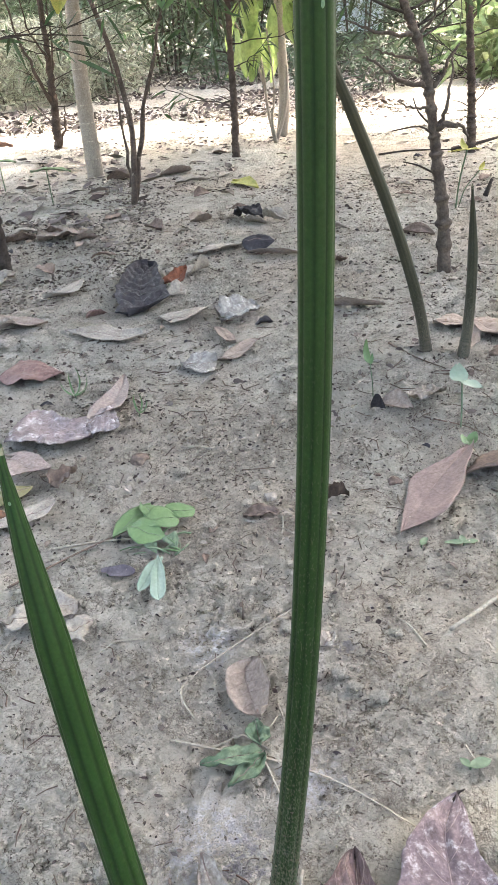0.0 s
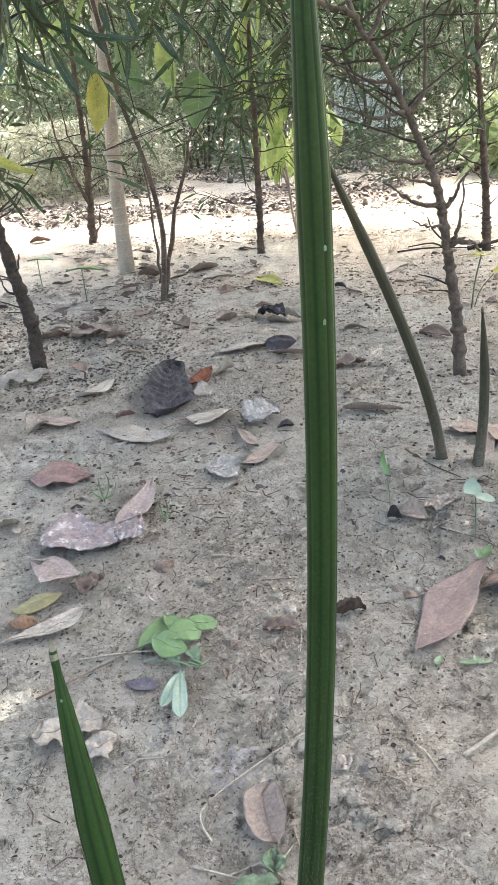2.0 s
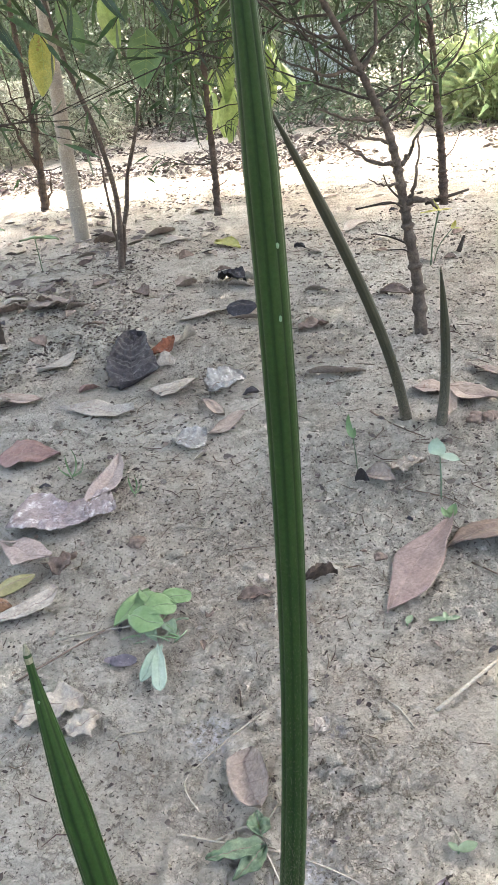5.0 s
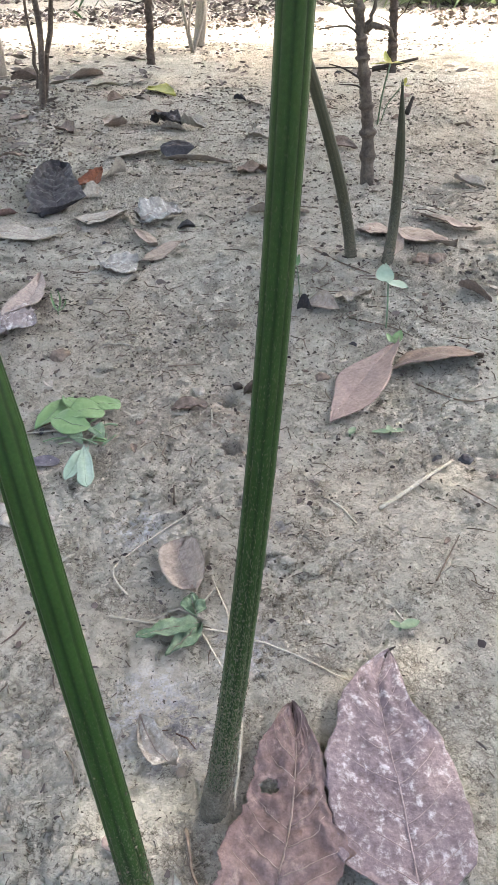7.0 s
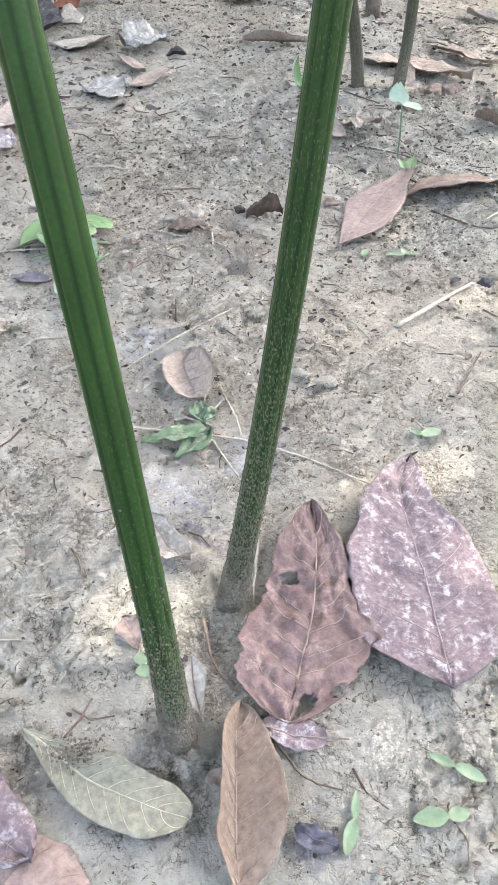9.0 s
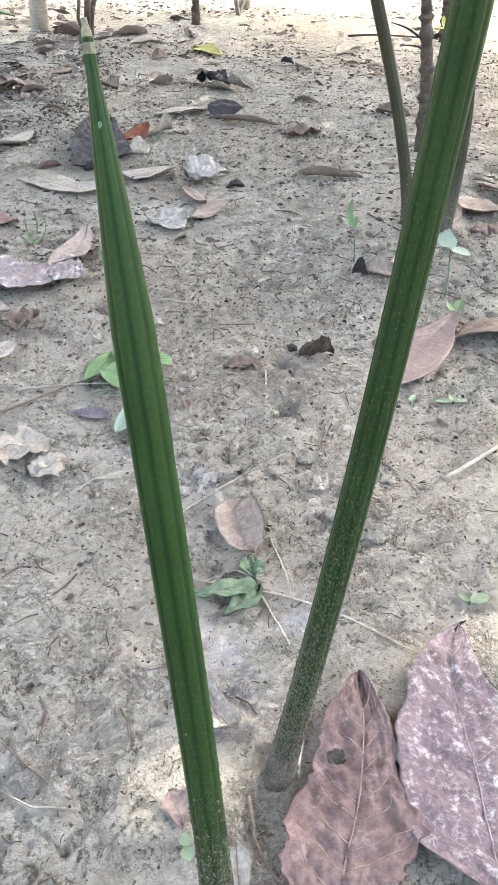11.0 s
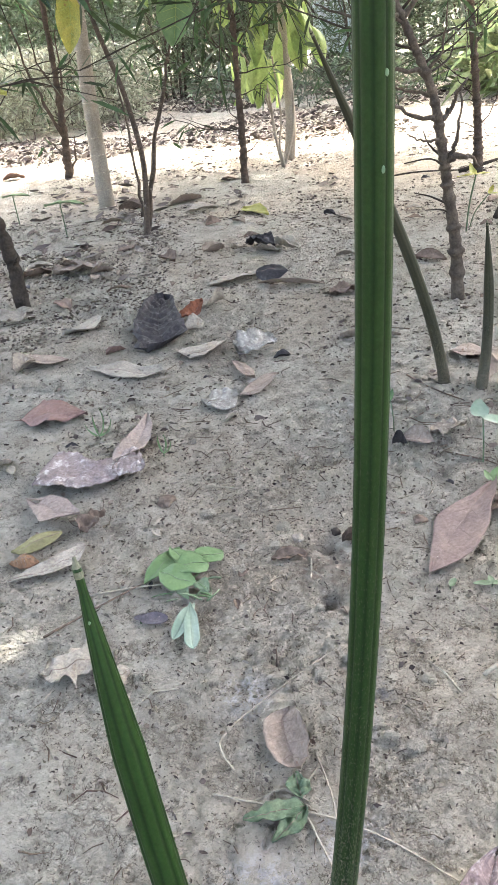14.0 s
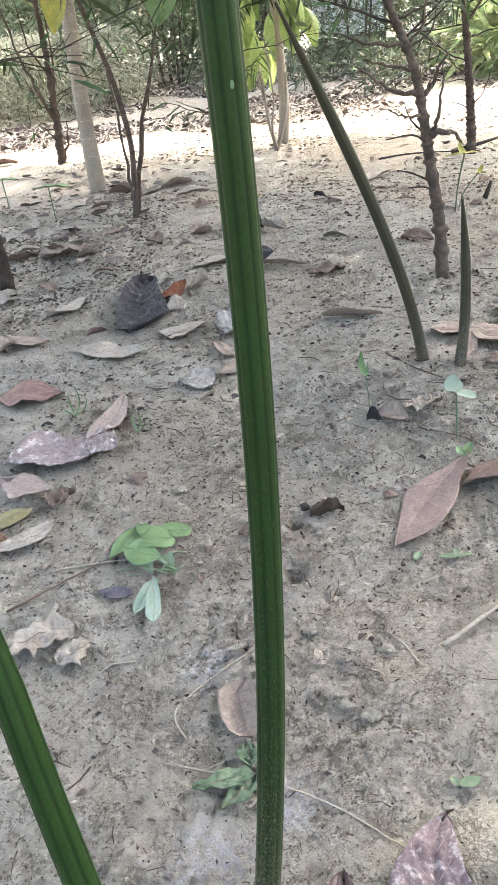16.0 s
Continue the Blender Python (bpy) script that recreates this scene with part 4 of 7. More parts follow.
shaped_leaf("long ochre-brown dry leaf folded along its rib", (0.136, 0.184), (0.143, 0.272), (0.065, 0.117, 0.108, 0.104, 0.101, 0.100, 0.083), (0.161, 0.222, 0.258, 0.256, 0.225, 0.181, 0.120), OCHRE,
            mid=(0.010, 0.020, 0.021, 0.021, 0.021, 0.022, 0.021), zs=(0.004, 0.004, 0.004, 0.003), el=(0.004, 0.010, 0.010, 0.005), er=(0.002, 0.006, 0.006, 0.003), wrinkle=0.0009, rag=0.03, pucker=0.0012, veins=10, nu=44, nv=24, seed=13, blunt=0.6)
shaped_leaf("long olive fading leaf with a pale midrib", (0.030, 0.269), (0.116, 0.217), (0.032, 0.041, 0.045, 0.105, 0.099, 0.096, 0.091), (0.066, 0.130, 0.179, 0.210, 0.219, 0.204, 0.165), OLIVE,
            mid=(-0.013, -0.031, -0.058, -0.067, -0.057, -0.047, -0.031), zs=(0.002, 0.003, 0.003, 0.004), wrinkle=0.0007, rag=0.015, pucker=0.0007, veins=9, vein_mat=VEIN_PALE, nu=44, nv=20, seed=14, blunt=0.45, rib=0.0008, side_rib=0.00032, er=(0.0, 0.003, 0.003))
shaped_leaf("grey shrivelled leaf curled into a trough", (0.093, 0.405), (0.119, 0.369), (0.054, 0.103, 0.090, 0.078, 0.085, 0.105, 0.125), (0.115, 0.229, 0.278, 0.303, 0.320, 0.306, 0.293), GREY,
            zs=(0.002, 0.001, 0.002, 0.004), el=(0.006, 0.009, 0.007, 0.004), er=(0.002, 0.004, 0.005, 0.007), wrinkle=0.0022, rag=0.08, seed=17, blunt=0.5)
shaped_leaf("small tan leaf cupped with a dark raised edge", (0.123, 0.576), (0.133, 0.517), (0.10, 0.13, 0.15, 0.17, 0.18, 0.18, 0.13), (0.36, 0.42, 0.43, 0.42, 0.41, 0.36, 0.29), TAN,
            zs=(0.003, 0.002, 0.002, 0.002, 0.003), el=(0.006, 0.016, 0.017, 0.012), er=(0.004, 0.005, 0.006, 0.003), wrinkle=0.0012, rag=0.02, seed=18, blunt=0.25, veins=4, stalk=0.0)
shaped_leaf("torn mauve-grey dry leaf scrap", (0.151, 0.259), (0.186, 0.251), (0.15, 0.18, 0.16, 0.15, 0.17, 0.18, 0.15), (0.10, 0.18, 0.22, 0.26, 0.27, 0.24, 0.18), PURPLE, zs=(0.003, 0.004, 0.003), wrinkle=0.0012, rag=0.08, seed=22, blunt=0.4)

# at the side, behind the stems
shaped_leaf("big pinkish-tan leaf tilted up from the mud", (0.400, 0.936), (0.281, 0.756), (0.044, 0.078, 0.098, 0.136, 0.148, 0.145, 0.104), (0.034, 0.074, 0.142, 0.176, 0.136, 0.093, 0.052), PINK,
            mid=(-0.007, -0.013, -0.020, -0.026, -0.033, -0.023, -0.012), zs=(0.010, 0.012, 0.008, 0.006, 0.003), el=(0.006, 0.012, 0.016, 0.012, 0.004), er=(0.0, -0.004, -0.003, 0.0), wrinkle=0.0012, rag=0.015, pucker=0.0006, veins=6,
            rib=0.0008, side_rib=0.0003, nu=44, nv=20, seed=31, blunt=0.95)
shaped_leaf("dark brown curled leaf lying behind a tan one", (0.374, 0.870), (0.501, 0.895), (0.113, 0.225, 0.266, 0.303, 0.309, 0.307, 0.210), (0.032, 0.073, 0.114, 0.148, 0.155, 0.125, 0.068), BROWN,
            zs=(0.003, 0.012, 0.016, 0.012, 0.004), er=(0.0, 0.003, 0.006, 0.004), el=(0.0, -0.010, -0.013, -0.006), wrinkle=0.0025, rag=0.05, seed=32, nu=36, nv=16, stalk=0.01)
shaped_leaf("tan dry leaf behind a short stem", (0.423, 1.351), (0.486, 1.335), (0.219, 0.437, 0.545, 0.557, 0.569, 0.499, 0.249), (0.198, 0.396, 0.542, 0.521, 0.500, 0.440, 0.220), TAN, zs=(0.003, 0.006, 0.004), er=(0.004, 0.008, 0.004), wrinkle=0.002, seed=33)
shaped_leaf("tan dry leaf with a raised wavy edge", (0.484, 1.346), (0.578, 1.266), (0.307, 0.275, 0.238, 0.182, 0.126, 0.077, 0.039), (0.147, 0.294, 0.413, 0.365, 0.265, 0.131, 0.130), TAN, zs=(0.004, 0.006, 0.008, 0.005), er=(0.006, 0.012, 0.004, 0.010), el=(0.0, 0.004, 0.0), wrinkle=0.0025, rag=0.05, seed=34, veins=4)
shaped_leaf("narrow wavy tan dry leaf", (0.560, 1.432), (0.649, 1.350), (0.043, 0.086, 0.069, 0.039, 0.009, -0.010, -0.005), (0.097, 0.194, 0.292, 0.348, 0.363, 0.379, 0.217), TAN, zs=(0.004, 0.008, 0.004), er=(0.004, 0.010, 0.006), wrinkle=0.0025, rag=0.06, seed=35, stalk=0.015)
shaped_leaf("pale dry leaf leaning against a short stem", (0.460, 1.228), (0.483, 1.302), (0.053, 0.106, 0.150, 0.137, 0.124, 0.111, 0.055), (0.059, 0.118, 0.177, 0.177, 0.175, 0.172, 0.105), TAN, zs=(0.003, 0.005, 0.012, 0.018), wrinkle=0.0015, seed=36)

# on the open mud
shaped_leaf("white-grey crinkled dry leaf", (-0.020, 1.238), (0.043, 1.249), (0.148, 0.296, 0.340, 0.350, 0.360, 0.298, 0.216), (0.385, 0.625, 0.728, 0.831, 0.890, 0.753, 0.616), FILM, zs=(0.004, 0.006, 0.004), el=(0.0, 0.004, 0.006), er=(0.006, 0.002, 0.004), wrinkle=0.0040, rag=0.06, seed=51, blunt=0.5, veins=3, side_rib=0.0003)
shaped_leaf("tan dry leaf folded crosswise", (0.046, 1.252), (0.115, 1.320), (0.053, 0.105, 0.157, 0.180, 0.201, 0.192, 0.184), (0.206, 0.284, 0.291, 0.284, 0.234, 0.156, 0.078), TAN, zs=(0.003, 0.005, 0.007), er=(0.002, 0.008, 0.004), wrinkle=0.0018, rag=0.05, seed=52, veins=4)
shaped_leaf("tan dry leaf with a ragged end", (0.023, 1.403), (0.071, 1.323), (0.086, 0.147, 0.147, 0.147, 0.147, 0.105, 0.053), (0.037, 0.075, 0.112, 0.150, 0.171, 0.161, 0.150), TAN, zs=(0.006, 0.005, 0.003), er=(0.0, 0.006, 0.004), wrinkle=0.0020, rag=0.07, seed=53)
shaped_leaf("tan dry leaf with a dark raised underside", (-0.091, 1.477), (0.006, 1.508), (0.060, 0.104, 0.049, -0.005, 0.023, 0.053, 0.047), (0.525, 0.585, 0.645, 0.589, 0.528, 0.377, 0.189), PALE, zs=(0.003, 0.006, 0.008, 0.006), er=(0.004, 0.008, 0.010, 0.004), wrinkle=0.0018, rag=0.04, seed=55, veins=4, stalk=0.008)
shaped_leaf("large blackened leaf with raised wrinkles", (-0.155, 1.489), (-0.163, 1.802), (0.08, 0.12, 0.14, 0.15, 0.14, 0.13, 0.11), (0.25, 0.23, 0.21, 0.18, 0.14, 0.11, 0.09), BLACK, zs=(0.006, 0.014, 0.012, 0.016, 0.010), el=(0.004, 0.012, 0.006, 0.014), er=(0.010, 0.014, 0.006, 0.010), wrinkle=0.0055, rag=0.05, pucker=0.006, veins=9, vein_mat=BLACK, nu=64, nv=36, seed=56, blunt=0.25, rib=0.0014, side_rib=0.0008)
shaped_leaf("curled orange-brown dry leaf", (-0.111, 1.666), (-0.058, 1.707), (0.12, 0.16, 0.17, 0.16, 0.15, 0.13, 0.10), (0.34, 0.48, 0.48, 0.46, 0.40, 0.30, 0.20), ORANGE, zs=(0.008, 0.014, 0.022), el=(0.006, 0.014, 0.012), er=(0.004, 0.0, 0.010), wrinkle=0.0045, rag=0.07, seed=57, blunt=0.4)
shaped_leaf("long pale dry leaf with a dark curled edge", (-0.270, 1.431), (-0.106, 1.375), (0.007, 0.073, 0.184, 0.186, 0.120, 0.055, 0.026), (0.045, 0.089, 0.134, 0.171, 0.184, 0.197, 0.196), PALE, zs=(0.003, 0.004, 0.005, 0.010), el=(0.002, 0.004, 0.004, 0.014), wrinkle=0.0018, rag=0.05, seed=60, veins=6, side_rib=0.0003)
shaped_leaf("narrow tan dry leaf", (-0.443, 1.512), (-0.316, 1.475), (0.078, 0.134, 0.137, 0.135, 0.110, 0.084, 0.044), (0.077, 0.154, 0.230, 0.307, 0.332, 0.313, 0.271), TAN, zs=(0.004, 0.006, 0.005), er=(0.004, 0.008, 0.004), wrinkle=0.0018, rag=0.05, seed=62)
shaped_leaf("pale pointed dry leaf on mud", (-0.372, 1.632), (-0.301, 1.735), (0.033, 0.066, 0.087, 0.092, 0.099, 0.120, 0.141), (0.224, 0.448, 0.469, 0.396, 0.322, 0.223, 0.111), PALE, zs=(0.004, 0.006, 0.010), er=(0.010, 0.006, 0.004), wrinkle=0.0012, rag=0.02, seed=61, blunt=0.8)
shaped_leaf("reddish-brown dry leaf with a wavy edge", (-0.335, 1.216), (-0.216, 1.220), (0.620, 0.655, 0.593, 0.532, 0.419, 0.305, 0.160), (0.138, 0.276, 0.327, 0.348, 0.295, 0.191, 0.076), REDDISH, mid=(0.05, 0.07, 0.08, 0.08, 0.06, 0.04, 0.02), zs=(0.006, 0.012, 0.014, 0.012, 0.008), er=(0.004, -0.004, 0.006, -0.003, 0.002), el=(-0.006, -0.010, -0.008, -0.004), wrinkle=0.0028, rag=0.05, pucker=0.0015, veins=6, seed=65, nu=40, nv=22, stalk=0.012, side_rib=0.0003)
shaped_leaf("mauve and white crumpled large leaf", (-0.244, 0.992), (-0.118, 0.999), (0.731, 0.768, 0.698, 0.543, 0.410, 0.382, 0.505), (0.090, 0.180, 0.220, 0.248, 0.245, 0.185, 0.124), BLOOMED, mid=(0.12, 0.18, 0.17, 0.14, 0.10, 0.06, 0.03), zs=(0.008, 0.012, 0.012, 0.010, 0.008), er=(0.006, 0.003, 0.008, 0.002, 0.006), el=(-0.004, -0.008, 0.0, -0.004), wrinkle=0.0042, rag=0.05, pucker=0.0025, veins=6, vein_mat=VEIN_MAUVE, nu=48, nv=30, seed=66, blunt=0.6, side_rib=0.0003)
shaped_leaf("pinkish-tan dry leaf with a rounded end", (-0.129, 1.039), (-0.104, 1.188), (0.085, 0.098, 0.090, 0.066, 0.048, 0.037, 0.023), (0.160, 0.229, 0.217, 0.204, 0.170, 0.134, 0.073), ROSE, zs=(0.010, 0.008, 0.008, 0.010), el=(0.0, 0.004, 0.004), er=(0.006, 0.004, 0.004), wrinkle=0.0016, rag=0.03, seed=67, veins=6, blunt=0.6, side_rib=0.0003)
shaped_leaf("white bloomed leaf folded over", (-0.130, 1.018), (-0.081, 1.021), (0.595, 1.189, 1.315, 1.236, 1.157, 0.879, 0.439), (0.193, 0.387, 0.371, 0.335, 0.296, 0.218, 0.140), BLOOMED, zs=(0.014, 0.016, 0.013), er=(0.0, -0.006, -0.004), el=(0.0, -0.004, -0.002), wrinkle=0.0035, rag=0.06, seed=68, blunt=0.5)
shaped_leaf("pinkish-tan dry leaf with a torn hole, lifted over a hollow", (-0.249, 0.970), (-0.151, 0.907), (0.014, 0.028, 0.127, 0.130, 0.120, 0.089, 0.049), (0.064, 0.128, 0.191, 0.249, 0.308, 0.366, 0.191), ROSE, zs=(0.004, 0.007, 0.010, 0.014, 0.014), er=(0.0, 0.002, 0.006, 0.006), el=(0.0, 0.003, 0.004), wrinkle=0.0015, rag=0.03, seed=70, veins=5, nu=48, nv=28, holes=((0.22, 0.30, 0.11, 0.34),), side_rib=0.0003)
shaped_leaf("olive-yellow fading leaf on mud", (-0.170, 0.882), (-0.227, 0.843), (0.147, 0.227, 0.254, 0.271, 0.254, 0.237, 0.163), (0.058, 0.113, 0.127, 0.142, 0.116, 0.066, 0.023), YELLOW_DRY, zs=(0.006, 0.010, 0.008, 0.005), el=(0.0, -0.004, -0.002), wrinkle=0.0010, rag=0.02, seed=71, blunt=0.8)
shaped_leaf("curled orange dry leaf on mud", (-0.220, 0.817), (-0.182, 0.817), (0.158, 0.317, 0.475, 0.451, 0.394, 0.325, 0.163), (0.100, 0.200, 0.238, 0.270, 0.301, 0.250, 0.125), ORANGE_DULL, zs=(0.006, 0.012, 0.008), el=(-0.002, -0.006, -0.003), er=(-0.002, -0.006, -0.003), wrinkle=0.0015, pucker=0.0018, veins=6, seed=73, blunt=0.5)
shaped_leaf("long pale dry leaf with a frayed end", (-0.211, 0.783), (-0.126, 0.841), (0.034, 0.067, 0.059, 0.052, 0.072, 0.088, 0.094), (0.072, 0.143, 0.204, 0.255, 0.294, 0.305, 0.224), PALE, zs=(0.003, 0.005, 0.008, 0.010), er=(0.0, 0.003, 0.005), wrinkle=0.0022, rag=0.07, seed=72, veins=6, side_rib=0.0003, nu=40, nv=20, holes=((0.04, 0.0, 0.05, 0.5),))


def green_sprig():
    """Fresh broad leaves torn off and dropped in a heap, fine stalks and scraps under them, two pale seed leaves beside it."""
    at = (0.0, 0.78)
    root = thing("green_sprig", "torn sprig of fresh green leaves heaped on the mud", "plant", "seedlings", at=(*at, level(*at) + 0.001))
    z0 = level(*at)
    for k, (base, tip, le, ri, h, m_) in enumerate((
            ((-0.040, 0.761), (-0.008, 0.832), (0.06, 0.09, 0.10, 0.10, 0.09, 0.07, 0.04), (0.11, 0.20, 0.21, 0.21, 0.20, 0.18, 0.12), 0.006, FRESH),
            ((0.007, 0.794), (0.047, 0.817), (0.08, 0.18, 0.25, 0.26, 0.25, 0.21, 0.12), (0.12, 0.24, 0.32, 0.37, 0.39, 0.34, 0.22), 0.008, FRESH),
            ((0.014, 0.774), (-0.018, 0.826), (0.09, 0.15, 0.17, 0.18, 0.17, 0.13, 0.08), (0.08, 0.14, 0.17, 0.18, 0.18, 0.16, 0.10), 0.010, FRESH),
            ((-0.006, 0.770), (0.033, 0.784), (0.18, 0.36, 0.47, 0.51, 0.53, 0.50, 0.36), (0.14, 0.28, 0.34, 0.38, 0.41, 0.36, 0.25), 0.015, FRESH),
            ((-0.023, 0.771), (0.021, 0.754), (0.18, 0.27, 0.28, 0.28, 0.26, 0.20, 0.10), (0.22, 0.38, 0.46, 0.52, 0.54, 0.43, 0.27), 0.014, FRESH),
            ((0.020, 0.760), (0.036, 0.742), (0.2, 0.3, 0.35, 0.35, 0.3, 0.25, 0.15), (0.2, 0.3, 0.35, 0.35, 0.3, 0.25, 0.15), 0.006, SOFT),
            ((0.000, 0.752), (0.014, 0.736), (0.15, 0.25, 0.3, 0.3, 0.25, 0.2, 0.12), (0.15, 0.25, 0.3, 0.3, 0.25, 0.2, 0.12), 0.005, SOFT))):
        data, surf, _, width = outline_blade(base, tip, le, ri, zs=(h, h + 0.004, h + 0.002, h - 0.003), el=(0.0, 0.004, 0.002), er=(0.003, 0.0, -0.002), wrinkle=0.0012, rag=0.02, seed=140 + k, nu=20, nv=10, thick=0.0004, blunt=0.7)
        off = Vector((base[0] - at[0], base[1] - at[1], level(*base) - z0))
        lf = part("leaf", ([v + off for v in data[0]], data[1]), m_, root)
        part("midrib", tube([surf(0.97 * i / 9, 0.0) + off + Vector((0, 0, 0.0003)) for i in range(10)], [0.0005] * 10, 5), SOFT, lf)
    rnd = random.Random(9)
    for k in range(16):
        x, y, a = rnd.uniform(-0.01, 0.04), rnd.uniform(0.730, 0.766), rnd.uniform(-1.0, 4.0)
        ln = rnd.uniform(0.012, 0.030)
        p = Vector((x - at[0], y - at[1], 0.002 + rnd.uniform(0, 0.006)))
        q = p + Vector((math.cos(a) * ln, math.sin(a) * ln, rnd.uniform(-0.002, 0.006)))
        part("stalk", tube(smooth_line([p, (p + q) * 0.5 + Vector((rnd.uniform(-1, 1), rnd.uniform(-1, 1), 1)) * 0.003, q], 7), [rnd.uniform(0.0006, 0.0014)] * 7, 5), SOFT if k % 3 else FRESH, root)
    seed_root = thing("seed_leaves", "pair of pale green seed leaves lying on the mud", "plant", "seedlings", at=(0.02, 0.722, level(0.02, 0.722) + 0.002))
    for k, (base, tip, le, ri, h) in enumerate((((0.022, 0.724), (0.005, 0.670), (0.06, 0.11, 0.14, 0.15, 0.15, 0.15, 0.13), (0.09, 0.14, 0.15, 0.14, 0.13, 0.12, 0.09), 0.004),
                                                ((0.017, 0.724), (0.029, 0.652), (0.03, 0.06, 0.09, 0.105, 0.11, 0.11, 0.10), (0.03, 0.06, 0.09, 0.11, 0.115, 0.115, 0.11), 0.006))):
        data, surf, _, width = outline_blade(base, tip, le, ri, zs=(h, h + 0.003, h), el=(0.0, 0.003, 0.001), er=(0.0, 0.002, 0.0), wrinkle=0.0006, rag=0.012, seed=150 + k, nu=20, nv=10, thick=0.0006, blunt=0.55)
        off = Vector((base[0] - 0.02, base[1] - 0.722, 0))
        lf = part("leaf", ([v + off for v in data[0]], data[1]), MINT, seed_root)
        part("midrib", tube([surf(0.95 * i / 9, 0.0) + off + Vector((0, 0, 0.0003)) for i in range(10)], [0.0005] * 10, 5), MINT, lf)


green_sprig()


# ---- green seedlings and small green things ----
def sprig(label, at, stalk_h, leaves, material, lean=(0.0, 0.0), stalk_r=0.0009, name="seedling", stalk_mat=None):
    """A seedling: a thin stalk and its leaves (direction, length, width, droop)."""
    z = relief(*at)
    root = thing(name, label, "plant", "seedlings", at=(at[0], at[1], z))
    top = Vector((lean[0], lean[1], stalk_h))
    part("stalk", tube(smooth_line([(0, 0, -0.004), (lean[0] * 0.3, lean[1] * 0.3, stalk_h * 0.5), top], 8), [stalk_r] * 8, 6), stalk_mat or WILT, root)
    for a, ln, wd, dr in leaves:
        vs, fs = [], []
        d = Vector((math.cos(radians(a)), math.sin(radians(a)), 0))
        s_ = Vector((-d.y, d.x, 0))
        for i in range(9):
            u = i / 8
            h = 0.5 * wd * math.sin(math.pi * (0.03 + 0.94 * u) ** 0.85) ** 0.75
            for v in (-1, -0.5, 0, 0.5, 1):
                vs.append(top + d * ln * u * math.cos(dr * u) + s_ * h * v + Vector((0, 0, abs(v) * 0.12 * wd - ln * math.sin(dr) * u * u * 0.8 + 0.02 * ln * math.sin(9 * u + 2 * v))))
        k = len(vs)
        vs += [v - Vector((0, 0, 0.0005)) for v in vs]
        for i in range(8):
            for j in range(4):
                q = (i * 5 + j, (i + 1) * 5 + j, (i + 1) * 5 + j + 1, i * 5 + j + 1)
                fs += [q, tuple(x + k for x in q[::-1])]
        part("leaf", (vs, fs), material, root)
    return root


leaf("dark brown curled leaf scrap beside a small pit", (0.190, 0.826), (0.232, 0.838), 0.024, BARK_RED, curl=0.7, arch=0.3, wrinkle=0.15, q=0.5, rag=0.1, seed=111, vein_mat=BARK_DARK)
leaf("dark rotten leaf scrap at the edge of a small pit", (0.105, 0.800), (0.148, 0.808), 0.018, BROWN, curl=0.3, wrinkle=0.15, q=0.5, rag=0.12, seed=112, vein_mat=BARK_DARK)
leaf("small blue-grey leaf scrap on the mud", (0.186, 0.595), (0.198, 0.612), 0.012, GREY, curl=0.3, wrinkle=0.15, q=0.5, seed=113)
sprig("violet bruised leaf scrap beside a green sprig", (-0.036, 0.706), 0.004, ((10, 0.032, 0.020, 0.2), (100, 0.014, 0.014, 0.3)), VIOLET, name="leaf_scrap")
sprig("seedling with two pale round seed leaves", (0.395, 0.985), 0.052, ((100, 0.030, 0.026, -0.9), (-20, 0.028, 0.022, 0.2)), MINT, lean=(0.004, 0.03), stalk_r=0.0011)
sprig("thin seedling with a narrow yellow-green leaf", (0.288, 1.085), 0.045, ((100, 0.045, 0.010, -1.1), (70, 0.02, 0.006, -0.9)), FRESH, lean=(-0.003, 0.02), stalk_r=0.0008)
sprig("low sprig of small green leaves", (0.345, 0.737), 0.004, ((170, 0.020, 0.008, 0.1), (15, 0.017, 0.007, 0.1), (90, 0.014, 0.007, 0.1)), SOFT)
sprig("low sprig of small green leaves", (0.300, 0.735), 0.003, ((60, 0.016, 0.008, 0.1),), SOFT)
sprig("small green leaf beside the tan leaf", (0.392, 0.925), 0.012, ((60, 0.026, 0.014, -0.3), (110, 0.020, 0.010, -0.3)), FRESH)
sprig("tiny seedling with two green leaves", (0.090, 0.300), 0.004, ((90, 0.008, 0.008, 0.1), (-70, 0.008, 0.008, 0.1)), SOFT)
sprig("fallen green leaflets on the mud", (0.248, 0.233), 0.003, ((150, 0.014, 0.005, 0.1), (-30, 0.016, 0.007, 0.1)), SOFT)
sprig("fallen green leaflets on the mud", (0.238, 0.210), 0.003, ((180, 0.017, 0.009, 0.1), (5, 0.011, 0.007, 0.1)), SOFT)
sprig("fallen green leaflets on the mud", (0.193, 0.212), 0.003, ((75, 0.014, 0.004, 0.1), (-115, 0.016, 0.007, 0.1)), SOFT)
sprig("fallen green leaflet on the mud", (0.292, 0.470), 0.003, ((20, 0.018, 0.009, 0.1), (130, 0.010, 0.006, 0.1)), SOFT)
sprig("tuft of thin green grass blades", (-0.176, 1.135), 0.006, ((80, 0.055, 0.003, -1.25), (120, 0.045, 0.003, -1.1), (40, 0.050, 0.003, -1.15), (160, 0.035, 0.003, -0.8), (10, 0.03, 0.003, -0.8)), FRESH, name="grass_tuft")
sprig("tuft of thin green grass blades", (-0.06, 1.06), 0.006, ((80, 0.035, 0.003, -1.25), (120, 0.035, 0.003, -1.1), (40, 0.030, 0.003, -1.15)), FRESH, name="grass_tuft")
